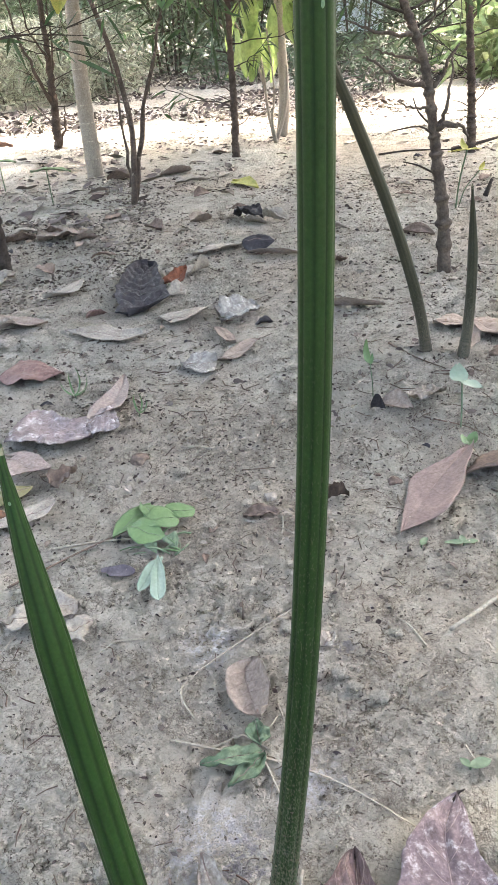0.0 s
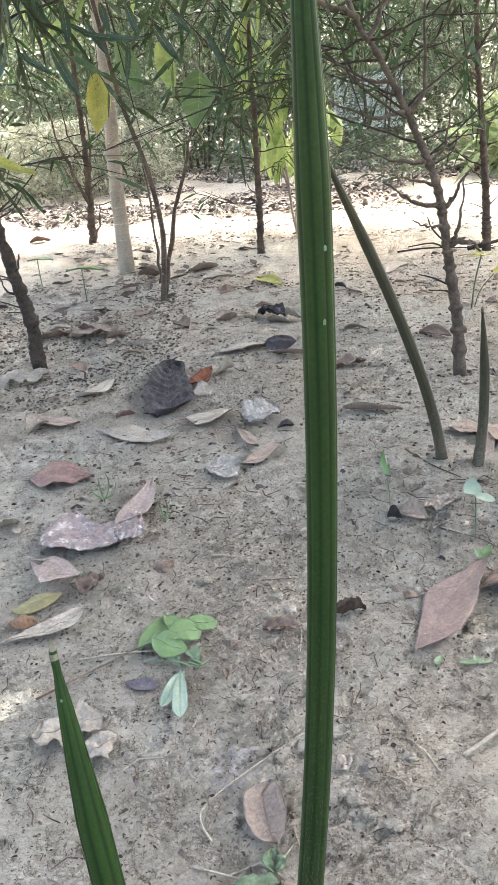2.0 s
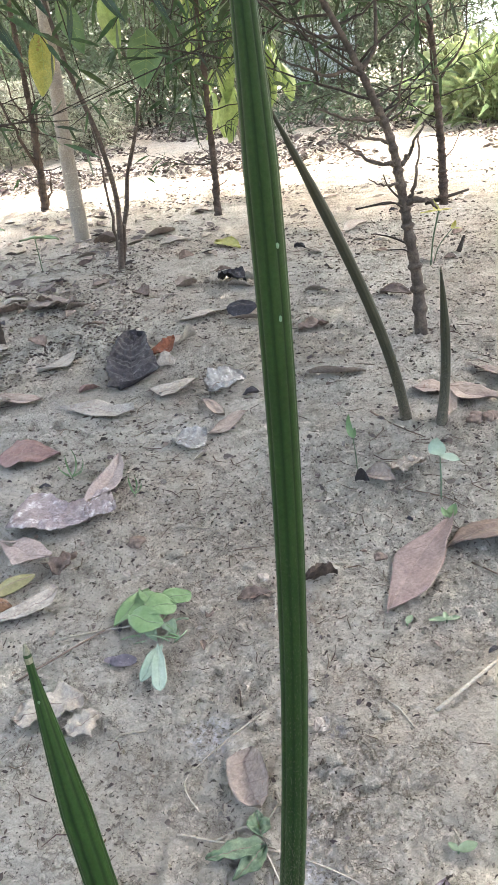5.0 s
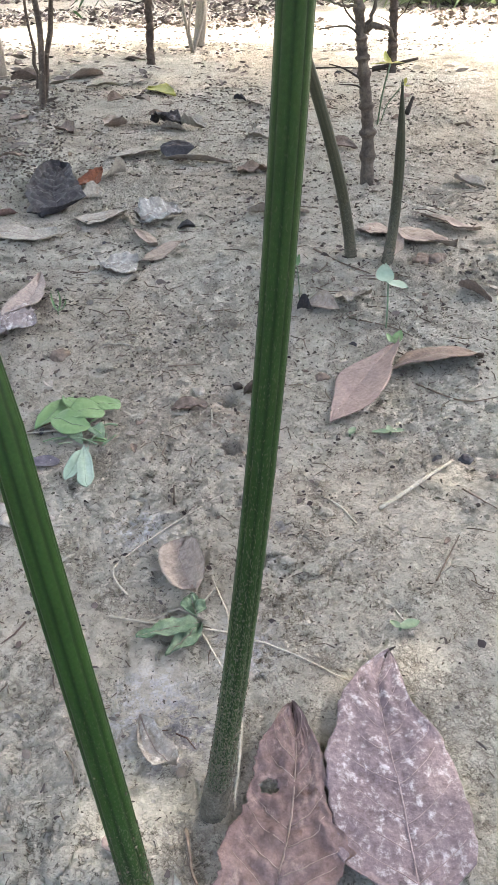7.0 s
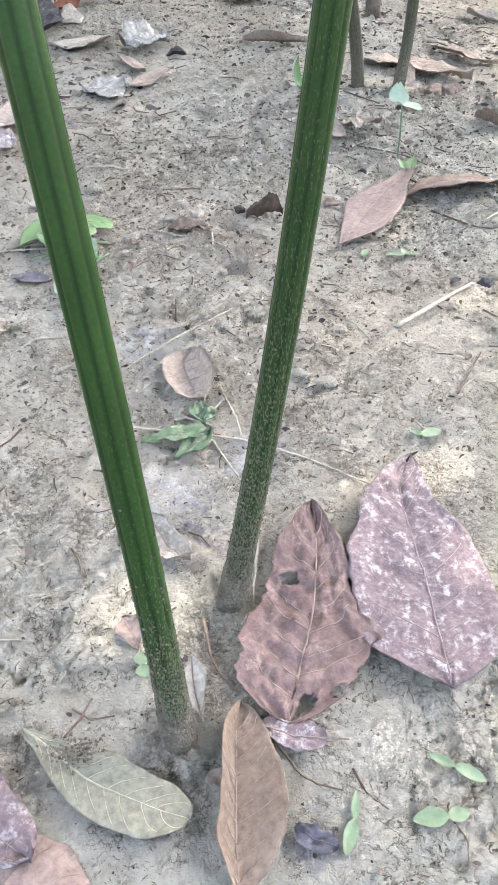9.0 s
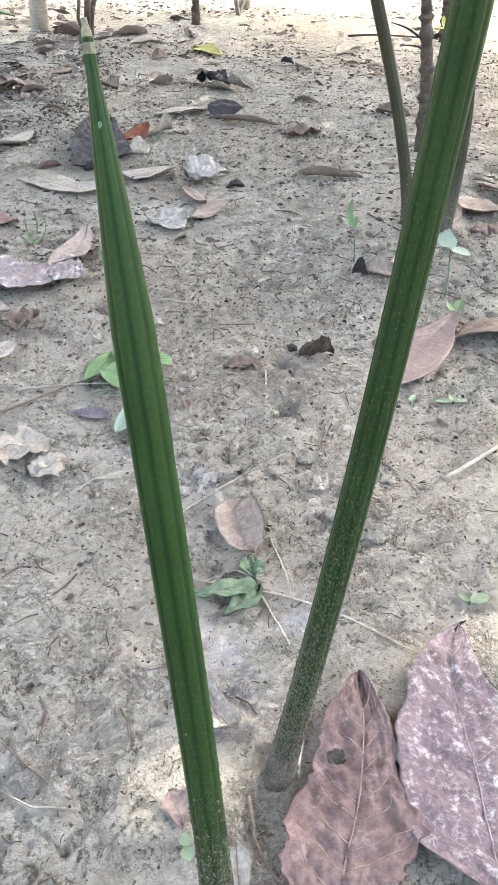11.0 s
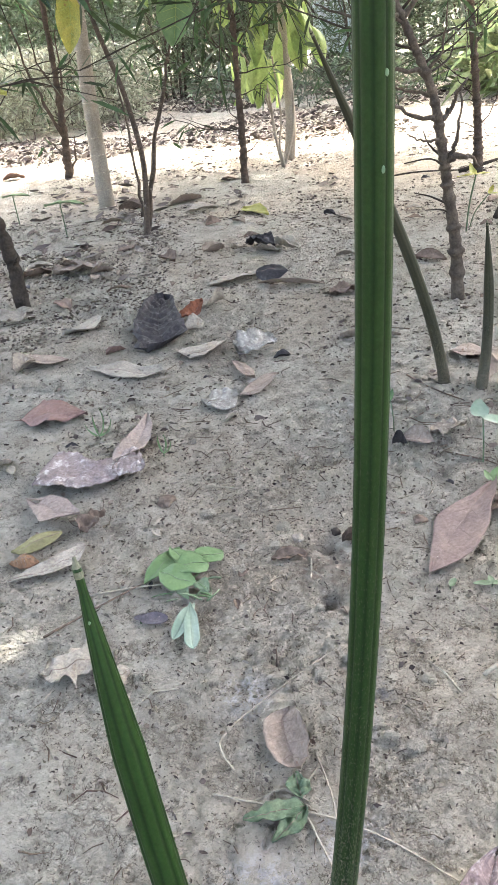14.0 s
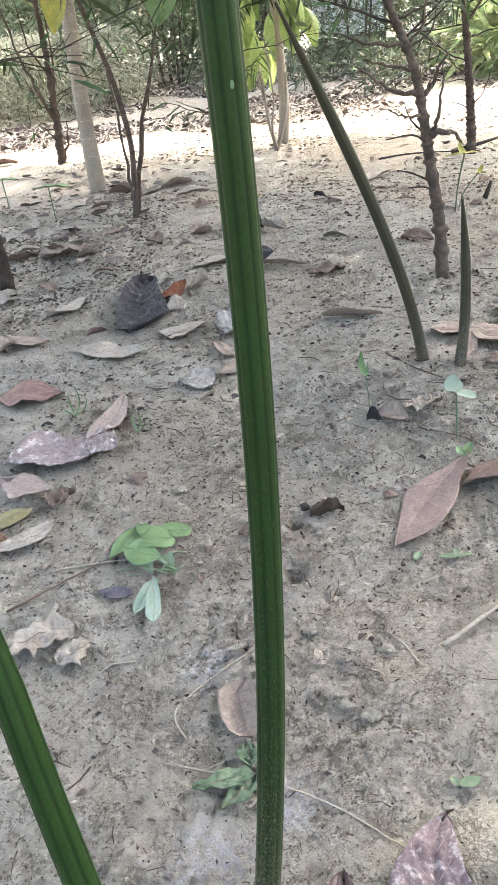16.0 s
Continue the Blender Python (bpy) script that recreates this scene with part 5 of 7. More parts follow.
sprig("seedling with broad green leaves in the shade", (-0.610, 2.590), 0.11, ((150, 0.075, 0.055, 0.2), (20, 0.080, 0.055, 0.25), (80, 0.05, 0.04, 0.1)), FRESH, stalk_r=0.002)
sprig("seedling with green leaves in the shade", (-0.860, 2.850), 0.11, ((150, 0.055, 0.045, 0.2), (20, 0.06, 0.045, 0.2)), FRESH, stalk_r=0.002)
sprig("thin green sapling with yellow-green leaves", (0.640, 2.200), 0.15, ((100, 0.05, 0.018, -0.6), (30, 0.05, 0.018, 0.1), (170, 0.05, 0.018, 0.1)), YELLOW, lean=(0.02, 0.0), stalk_r=0.0022)
sprig("thin green sapling with yellow-green leaves", (0.655, 2.230), 0.09, ((60, 0.04, 0.014, -0.5), (10, 0.03, 0.012, 0.1)), YELLOW, lean=(0.05, 0.0), stalk_r=0.0015)


# ---- straws, sticks and fallen twigs ----
def rod(name, label, points, r, material, n=14, bend=0.0007, seed=0, group="sticks and straws", taper=0.5):
    rnd = random.Random(seed + len(label))
    pts = smooth_line([(x, y, relief(x, y) + r + (z[0] if z else 0.0006)) for x, y, *z in points], n)
    pts = [p + Vector((rnd.uniform(-bend, bend), rnd.uniform(-bend, bend), 0)) * 0.5 for p in pts]
    return solo(name, tube(pts, [r * (1 - taper * i / (n - 1)) for i in range(n)], 7), material, label, "twig", group)


rod("stick", "pale peeled stick lying on the mud", [(0.306, 0.612), (0.354, 0.650), (0.400, 0.689)], 0.0023, STRAW, taper=0.25, bend=0.0008)
rod("straw", "long pale straw across the mud", [(0.060, 0.500), (0.115, 0.486), (0.160, 0.474), (0.205, 0.452), (0.243, 0.424)], 0.0011, STRAW, n=26, seed=2)
rod("twig", "thin dark twig lying on the mud", [(0.099, 0.906), (0.143, 0.911)], 0.0012, TWIG, seed=33)
rod("straw", "thin pale straw across the mud", [(0.135, 0.500), (0.128, 0.530), (0.146, 0.540)], 0.0009, STRAW, seed=3)
rod("straw", "thin pale straw beside the wilted leaf", [(0.134, 0.482), (0.148, 0.452), (0.156, 0.430)], 0.0010, STRAW, seed=4)
rod("straw", "thin pale straw beside the brown leaf", [(0.146, 0.532), (0.156, 0.500), (0.160, 0.470)], 0.0009, STRAW, seed=5)
rod("straw", "pale straw leaning at the stem foot", [(0.163, 0.395), (0.160, 0.368), (0.155, 0.338)], 0.0014, STRAW, seed=6)
rod("twig", "thin curved dry twig", [(0.076, 0.520), (0.062, 0.545), (0.072, 0.565), (0.110, 0.600), (0.150, 0.635), (0.182, 0.660)], 0.0010, STRAW, n=28, seed=7)
rod("twig", "short dry twig standing in the soil", [(0.112, 0.640), (0.113, 0.643, 0.018)], 0.0011, TWIG, n=5, seed=8)
rod("twig", "dry twigs beside the green sprig", [(-0.140, 0.690), (-0.060, 0.755), (0.010, 0.810)], 0.0014, TWIG, seed=9)
rod("twig", "dry twig beside the green sprig", [(-0.110, 0.752), (-0.050, 0.762), (0.012, 0.768)], 0.0013, STRAW, seed=10)
rod("twig", "pale twig beside a small pit", [(0.150, 0.760), (0.152, 0.800), (0.144, 0.842)], 0.0013, STRAW, seed=11)
rod("twig", "dark thin twig on mud", [(0.395, 0.640), (0.420, 0.612)], 0.0010, TWIG, seed=12)
rod("twig", "dark thin twig on mud", [(0.335, 0.520), (0.372, 0.575)], 0.0009, TWIG, seed=13)
rod("twig", "dark twig under the small leaf", [(0.140, 0.260), (0.170, 0.252), (0.198, 0.251)], 0.0009, TWIG, seed=14)
rod("twig", "dark thin twig beside the ochre leaf", [(0.158, 0.255), (0.172, 0.235), (0.190, 0.226)], 0.0008, TWIG, seed=15)
rod("twig", "dark twig stuck between stems", [(0.335, 1.275), (0.370, 1.215), (0.410, 1.165)], 0.0018, TWIG, seed=16)
rod("twig", "dark root-like twig by the stem", [(0.125, 0.330), (0.130, 0.300), (0.142, 0.280)], 0.0012, TWIG, seed=17)
rod("twig", "long thin straw in the shade", [(-0.060, 0.395), (-0.010, 0.350), (0.030, 0.325)], 0.0008, TWIG, seed=18)
rod("twig", "dry twig beside a seedling", [(0.350, 1.020), (0.400, 0.985), (0.425, 0.955)], 0.0012, TWIG, seed=19)
rod("twig", "dry twig lying on the mud", [(0.400, 0.840), (0.450, 0.800), (0.520, 0.815)], 0.0012, TWIG, seed=20)
rod("fallen_branch", "fallen dark branch lying at the edge of the shade", [(0.535, 3.10), (0.640, 3.14), (0.760, 3.12), (0.900, 3.06)], 0.0038, BARK_DARK, seed=21)
rod("fallen_branch", "dark knotted piece of dead branch", [(0.800, 3.05), (0.880, 3.03, 0.02), (0.970, 3.06, 0.035)], 0.009, BARK_DARK, seed=22)
rod("twig", "dark stump of a cut twig", [(0.740, 2.280), (0.760, 2.300, 0.04)], 0.008, BARK_DARK, n=5, seed=23)

# ---- leafy growth ----
def blades(origins, dirs, lengths, widths, rng, bend=0.25, droop=0.0, flat=False):
    """Many leaves as one mesh: each a bent, pointed blade."""
    n = len(origins)
    o, d = np.asarray(origins, float), np.asarray(dirs, float)
    d = d / np.linalg.norm(d, axis=1, keepdims=True)
    r = rng.normal(size=(n, 3)) * (0.45 if flat else 1.0) + np.array([0, 0, 1.0 if flat else 0.0])
    s = np.cross(d, r)
    s /= np.linalg.norm(s, axis=1, keepdims=True)
    nn = np.cross(s, d)
    L, W = np.asarray(lengths)[:, None], np.asarray(widths)[:, None]
    down = np.array([[0, 0, -1.0]])
    rows = []
    for u, w in ((0.0, 0.10), (0.3, 0.9), (0.65, 0.8), (1.0, 0.0)):
        c = o + d * L * u + nn * (bend * L * u * u) + down * (droop * L * u * u)
        if w:
            rows += [c - s * W * 0.5 * w, c + s * W * 0.5 * w]
        else:
            rows += [c]
    v = np.stack(rows, 1).reshape(-1, 3)
    k = np.arange(n)[:, None] * 7
    quads = np.concatenate([k + np.array([[0, 1, 3, 2]]), k + np.array([[2, 3, 5, 4]])])
    tris = k + np.array([[4, 5, 6]])
    return v.tolist(), quads.tolist() + tris.tolist()


def sprays(centres, radii, count, rng, length=0.35, per=14, leaf_len=0.09, leaf_w=0.014, droop=0.35, up=0.2):
    """Twigs scattered through ellipsoids, each with leaves along it. Returns leaves and twigs."""
    oo, dd, ll, ww, twigs = [], [], [], [], []
    for _ in range(count):
        k = rng.integers(len(centres))
        c, r = np.array(centres[k]), np.array(radii[k])
        q = rng.normal(size=3)
        q /= np.linalg.norm(q)
        p = c + q * r * rng.uniform(0.25, 1.0)
        a = q + np.array([0, 0, up]) + rng.normal(size=3) * 0.5
        a /= np.linalg.norm(a)
        ln = length * rng.uniform(0.6, 1.3)
        twigs.append(tube([Vector(p), Vector(p + a * ln * 0.5), Vector(p + a * ln + np.array([0, 0, -0.12 * ln]))], [0.0028, 0.002, 0.001], 4, cap=False))
        for i in range(per):
            u = (i + rng.uniform(0, 1)) / per
            side = np.cross(a, rng.normal(size=3))
            oo.append(p + a * ln * u + np.array([0, 0, -0.12 * ln * u * u]))
            dd.append(a * 0.6 + side * 0.8 + np.array([0, 0, -droop]))
            ll.append(leaf_len * rng.uniform(0.6, 1.25))
            ww.append(leaf_w * rng.uniform(0.7, 1.2))
    return blades(oo, dd, ll, ww, rng, 0.12, 0.15), join(*twigs)


def rings(n, r0, r1, every, depth, sharp=4, wob=0.03):
    return [(r0 + (r1 - r0) * (i / (n - 1)) ** 0.6) * (1 + depth * (abs(math.sin(math.pi * (i + 2.5 * math.sin(i * 0.13)) / every)) ** sharp * (0.7 + 0.5 * math.sin(i * 0.37))) + wob * math.sin(i * 0.9)) for i in range(n)]


def scar_rings(root, trunk, radii, every, material):
    """Thin raised rings round a smooth trunk."""
    for k in range(every // 2, len(trunk) - 1, every):
        n_ = 20
        ring_line = [trunk[k] + Vector((math.cos(6.2832 * i / n_), math.sin(6.2832 * i / n_), 0.04 * math.sin(6.2832 * i / n_ + k))) * radii[k] * 1.015 for i in range(n_ + 1)]
        part("leaf_scar", tube(ring_line, [0.0016] * (n_ + 1), 5, cap=False), material, root)


def leafy_boughs(root, trunk, bark, count, z_lo, z_hi, l0, l1, leaf_len, leaf_w, leaves, seed):
    """Thin dark side branches with forks, and narrow leaves along their outer part."""
    rng = rg(seed)
    ks = [k for k, p in enumerate(trunk) if z_lo < p.z < z_hi]
    oo, dd = [], []
    for i in range(count):
        p = trunk[ks[int((i + rng.uniform(0, 1)) / count * len(ks)) % len(ks)]]
        side = 1 if i % 2 else -1
        a = rng.uniform(-0.9, 0.9)
        d = Vector((side * math.cos(a), math.sin(a), rng.uniform(-0.25, 0.55)))
        ln = rng.uniform(l0, l1)
        curve = rng.uniform(-0.25, 0.55)
        line = [p + d * ln * u + Vector((0, 0, curve * ln * u * u)) + Vector(rng.normal(size=3)) * 0.012 * ln * (u > 0) for u in [k / 9 for k in range(10)]]
        pieces = [tube(line, [0.0030 * (1 - 0.085 * k) for k in range(10)], 5)]
        for f in range(int(rng.integers(2, 5))):
            q = line[int(rng.integers(3, 9))]
            e = (d + Vector(rng.normal(size=3)) * 0.7) * ln * rng.uniform(0.2, 0.4)
            fork = [q, q + e * 0.5 + Vector((0, 0, 0.01)), q + e + Vector((0, 0, 0.02))]
            pieces.append(tube(fork, [0.0017, 0.0013, 0.0008], 4))
            line_b = [q + e * u for u in (0.3, 0.5, 0.65, 0.8, 0.9, 1.0)]
            for r in line_b:
                if rng.uniform() < leaves:
                    oo.append(r)
                    dd.append(Vector(rng.normal(size=3)) * 0.7 + e.normalized() + Vector((0, 0, -0.2)))
        part("branch", join(*pieces), BARK_DARK, root)
        for k in range(3, 10):
            for _ in range(3):
                if rng.uniform() < leaves:
                    oo.append(line[k])
                    dd.append(Vector(rng.normal(size=3)) * 0.8 + d + Vector((0, 0, -0.2)))
    if oo:
        m = len(oo)
        part("leaves", blades(oo, dd, leaf_len * rng.uniform(0.5, 1.25, m), leaf_w * rng.uniform(0.7, 1.2, m), rng, 0.15, 0.2), WILLOW, root)


def tree(label, name, line, r0, r1, bark, branches=(), ring=5, ring_depth=0.18, n=60, crown=None, crown_mat=None, category="tree", twiglets=10, seed=0, sharp=4, wob=0.03, knots=0.0, boughs=None):
    """A young tree: ringed trunk along a line, branches, and a crown of sprays."""
    base = Vector(line[0])
    root = thing(name, label, category, "young trees", at=base)
    pts = [p - base for p in smooth_line([(line[0][0], line[0][1], -0.03)] + list(line[1:]), n)]
    rr = rings(n, r0, r1, ring, ring_depth, sharp, wob)
    rr[0] *= 1.25
    rr[1] *= 1.12
    tv, tf = tube(pts, rr, 16 if knots else 12)
    if knots:
        w = 16
        tv = [v + (v - pts[i // w]) * knots * (1.2 * noise.noise(v * 38 + base) + 0.8 * noise.noise(v * 95) + 1.6 * max(0.0, noise.noise(v * 22) - 0.25)) for i, v in enumerate(tv)]
    part("trunk", (tv, tf), bark, root)
    if sharp > 10:
        scar_rings(root, pts, rr, ring, BARK_SCAR)
    if boughs:
        leafy_boughs(root, pts, bark, *boughs)
    for b in branches:
        *ps, r = b
        bl = [p - base for p in smooth_line(ps, 12)]
        rnd = random.Random(int(ps[-1][0] * 999) + seed)
        bl = [bl[0]] + [p + Vector((rnd.uniform(-1, 1), rnd.uniform(-1, 1), rnd.uniform(-1, 1))) * r * 0.7 for p in bl[1:]]
        part("branch", tube(bl, [r * (1 - 0.7 * i / 11) * (1 + 0.15 * math.sin(i * 2.2)) for i in range(12)], 7), bark, root)
    rnd = random.Random(seed + 77)
    for _ in range(twiglets):
        k = rnd.randrange(int(n * 0.12), int(n * 0.6))
        a, ln = rnd.uniform(0, 6.28), rnd.uniform(0.05, 0.16)
        d = Vector((math.cos(a), 0.6 * math.sin(a), rnd.uniform(0.1, 0.8))) * ln
        kink = Vector((rnd.uniform(-1, 1), rnd.uniform(-1, 1), rnd.uniform(-1, 1))) * 0.15 * ln
        part("branch", tube(smooth_line([pts[k], pts[k] + d * 0.5 + kink, pts[k] + d], 7), [0.0026 * (1 - 0.1 * i) for i in range(7)], 5), BARK_DARK, root)
    if crown:
        lv, tw = sprays(**crown)
        part("crown", ([(Vector(v) - base) for v in lv[0]], lv[1]), crown_mat or WILLOW, root)
        tagged(part("fine_growth", ([(Vector(v) - base) for v in tw[0]], tw[1]), BARK_DARK, root), kind="stuff")
    return root


def rg(k):
    return np.random.default_rng(k)


# the young trees on the mud; every crown spreads above the view and shades the ground
Y1 = 1.66
tree("young tree with ringed grey-brown trunk and bare lower twigs", "young_tree",
     [(0.505, Y1, 0), (0.495, Y1, 0.111), (0.476, Y1, 0.223), (0.462, Y1, 0.306), (0.441, Y1, 0.408), (0.406, Y1, 0.491), (0.368, Y1, 0.57), (0.321, Y1, 0.656), (0.281, Y1, 0.721), (0.19, Y1 + 0.05, 1.0), (0.12, Y1 + 0.1, 1.5)],
     0.0150, 0.0028, BARK_RING, [
         [(0.450, Y1, 0.360), (0.385, Y1 - 0.02, 0.385), (0.334, Y1, 0.424), 0.0055],
         [(0.437, Y1, 0.405), (0.390, Y1 + 0.03, 0.418), (0.351, Y1, 0.430), 0.0040],
         [(0.420, Y1, 0.450), (0.350, Y1 - 0.03, 0.462), (0.290, Y1, 0.484), 0.0045],
         [(0.380, Y1, 0.545), (0.320, Y1 - 0.05, 0.540), (0.275, Y1 - 0.04, 0.556), (0.228, Y1, 0.580), 0.0045],
         [(0.458, Y1, 0.362), (0.480, Y1 + 0.01, 0.385), (0.502, Y1, 0.430), 0.0065],
         [(0.472, Y1, 0.285), (0.488, Y1 - 0.02, 0.34), (0.493, Y1, 0.415), 0.0050],
         [(0.462, Y1, 0.325), (0.425, Y1 - 0.02, 0.328), (0.392, Y1, 0.340), 0.0035],
         [(0.470, Y1, 0.285), (0.500, Y1 - 0.03, 0.295), (0.530, Y1, 0.272), 0.0075],
         [(0.385, Y1, 0.540), (0.412, Y1, 0.575), (0.416, Y1, 0.66), (0.405, Y1 + 0.02, 0.85), 0.0055],
         [(0.430, Y1, 0.450), (0.458, Y1, 0.485), (0.462, Y1, 0.56), 0.0038],
         [(0.345, Y1, 0.600), (0.290, Y1 - 0.03, 0.607), (0.245, Y1, 0.630), 0.0035],
         [(0.310, Y1, 0.670), (0.360, Y1 + 0.1, 0.75), (0.50, Y1 + 0.2, 0.85), 0.0055],
         [(0.290, Y1, 0.710), (0.20, Y1 - 0.1, 0.74), (0.02, Y1 - 0.15, 0.80), 0.0055]],
     ring=10, ring_depth=0.46, n=400, boughs=(13, 0.46, 1.05, 0.16, 0.45, 0.055, 0.0065, 0.5, 101),
     crown=dict(centres=[(0.35, 1.9, 1.05), (0.1, 1.7, 1.5), (0.8, 2.0, 1.5), (-0.3, 1.5, 1.6)], radii=[(0.55, 0.5, 0.28), (0.8, 0.8, 0.5), (0.7, 0.7, 0.5), (0.8, 0.7, 0.5)], count=230, rng=rg(1), leaf_len=0.085, leaf_w=0.013))
tree("slim young tree with ringed reddish lower trunk", "young_tree",
     [(0.872, 3.04, 0), (0.862, 3.04, 0.14), (0.847, 3.04, 0.299), (0.823, 3.04, 0.504), (0.804, 3.04, 0.662), (0.78, 3.05, 1.0), (0.75, 3.05, 1.6)],
     0.019, 0.007, BARK_RED, [
         [(0.838, 3.04, 0.434), (0.890, 3.04, 0.50), (0.933, 3.04, 0.575), (0.936, 3.04, 0.70), 0.006],
         [(0.815, 3.04, 0.60), (0.74, 3.0, 0.66), (0.66, 3.0, 0.74), 0.005],
         [(0.86, 3.04, 0.16), (0.90, 3.04, 0.20), (0.93, 3.04, 0.28), 0.0035],
         [(0.85, 3.04, 0.27), (0.80, 3.04, 0.30), (0.76, 3.0, 0.36), 0.003],
         [(0.80, 3.04, 0.70), (0.88, 3.1, 0.80), (1.0, 3.1, 0.95), 0.005]],
     ring=9, ring_depth=0.26, n=380, knots=0.15, boughs=(13, 0.30, 1.1, 0.12, 0.40, 0.06, 0.008, 0.5, 102),
     crown=dict(centres=[(0.8, 3.1, 1.0), (0.9, 3.2, 1.6), (1.3, 3.0, 1.7)], radii=[(0.5, 0.4, 0.35), (0.8, 0.7, 0.5), (0.7, 0.7, 0.5)], count=160, rng=rg(2), leaf_len=0.085, leaf_w=0.013))
tree("slim young tree with a rough reddish trunk", "young_tree",
     [(-0.029, 3.27, 0), (-0.020, 3.27, 0.19), (-0.017, 3.27, 0.409), (-0.014, 3.27, 0.575), (-0.019, 3.27, 0.714), (-0.013, 3.27, 0.828), (0.0, 3.3, 1.5)],
     0.017, 0.007, BARK_RED, [
         [(-0.017, 3.27, 0.45), (-0.08, 3.25, 0.52), (-0.16, 3.25, 0.64), 0.004],
         [(-0.014, 3.27, 0.50), (0.05, 3.25, 0.58), (0.12, 3.25, 0.74), 0.004],
         [(-0.016, 3.27, 0.62), (-0.10, 3.3, 0.70), (-0.22, 3.3, 0.80), 0.004],
         [(-0.016, 3.27, 0.70), (0.08, 3.3, 0.78), (0.20, 3.3, 0.86), 0.004],
         [(-0.022, 3.27, 0.12), (0.02, 3.25, 0.14), (0.05, 3.25, 0.17), 0.0028],
         [(-0.020, 3.27, 0.24), (-0.05, 3.25, 0.27), (-0.07, 3.25, 0.31), 0.0028]],
     ring=8, ring_depth=0.10, n=360, knots=0.30, boughs=(14, 0.20, 1.0, 0.10, 0.38, 0.07, 0.009, 0.6, 103),
     crown=dict(centres=[(0.0, 3.3, 0.92), (0.0, 3.4, 1.5), (-0.4, 3.2, 1.6)], radii=[(0.55, 0.4, 0.3), (0.9, 0.8, 0.5), (0.8, 0.7, 0.5)], count=180, rng=rg(3), leaf_len=0.10, leaf_w=0.014))
tree("pale smooth trunk with raised leaf-scar rings", "pale_trunk_tree",
     [(-0.574, 3.08, 0), (-0.571, 3.08, 0.201), (-0.563, 3.08, 0.414), (-0.55, 3.08, 0.613), (-0.545, 3.08, 0.78), (-0.54, 3.1, 1.6)],
     0.0345, 0.022, BARK_PALE, ring=18, ring_depth=0.07, n=320, twiglets=0, sharp=30, wob=0.004,
     crown=dict(centres=[(-0.5, 3.1, 1.7)], radii=[(0.9, 0.8, 0.5)], count=150, rng=rg(4), leaf_len=0.16, leaf_w=0.05, per=9), crown_mat=LIME)
tree("thin bent sapling with two stems", "sapling",
     [(-0.328, 2.53, 0), (-0.302, 2.53, 0.156), (-0.299, 2.53, 0.265), (-0.321, 2.53, 0.423), (-0.355, 2.53, 0.55), (-0.381, 2.53, 0.655), (-0.43, 2.55, 0.95)],
     0.0105, 0.006, BARK, [
         [(-0.322, 2.55, 0.01), (-0.283, 2.56, 0.18), (-0.244, 2.57, 0.322), (-0.194, 2.57, 0.456), (-0.157, 2.57, 0.56), 0.010],
         [(-0.381, 2.8, -0.02), (-0.379, 2.8, 0.105), (-0.384, 2.8, 0.307), (-0.396, 2.8, 0.46), 0.007]],
     ring=6, ring_depth=0.06, twiglets=0)
tree("leaning dark twiggy young tree", "young_tree",
     [(-0.937, 3.87, 0), (-0.916, 3.87, 0.19), (-0.898, 3.87, 0.429), (-0.891, 3.87, 0.581), (-0.88, 3.87, 1.2)],
     0.022, 0.010, BARK_RED, [
         [(-0.918, 3.87, 0.20), (-0.95, 3.8, 0.34), (-1.0, 3.8, 0.50), (-1.03, 3.8, 0.7), 0.010],
         [(-0.910, 3.87, 0.26), (-0.87, 3.85, 0.42), (-0.85, 3.85, 0.65), 0.008],
         [(-0.90, 3.87, 0.40), (-0.96, 3.85, 0.52), (-0.98, 3.85, 0.72), 0.006],
         [(-0.925, 3.87, 0.10), (-0.96, 3.85, 0.16), (-1.0, 3.85, 0.22), 0.004],
         [(-0.93, 3.88, 0.0), (-0.89, 3.9, 0.1), (-0.87, 3.9, 0.2), 0.008]],
     ring=13, ring_depth=0.08, n=300, knots=0.30, boughs=(12, 0.12, 1.0, 0.10, 0.45, 0.06, 0.009, 0.35, 104),
     crown=dict(centres=[(-0.9, 3.9, 1.2), (-1.3, 3.8, 1.4)], radii=[(0.6, 0.5, 0.4), (0.7, 0.6, 0.5)], count=160, rng=rg(6), leaf_len=0.09, leaf_w=0.014))
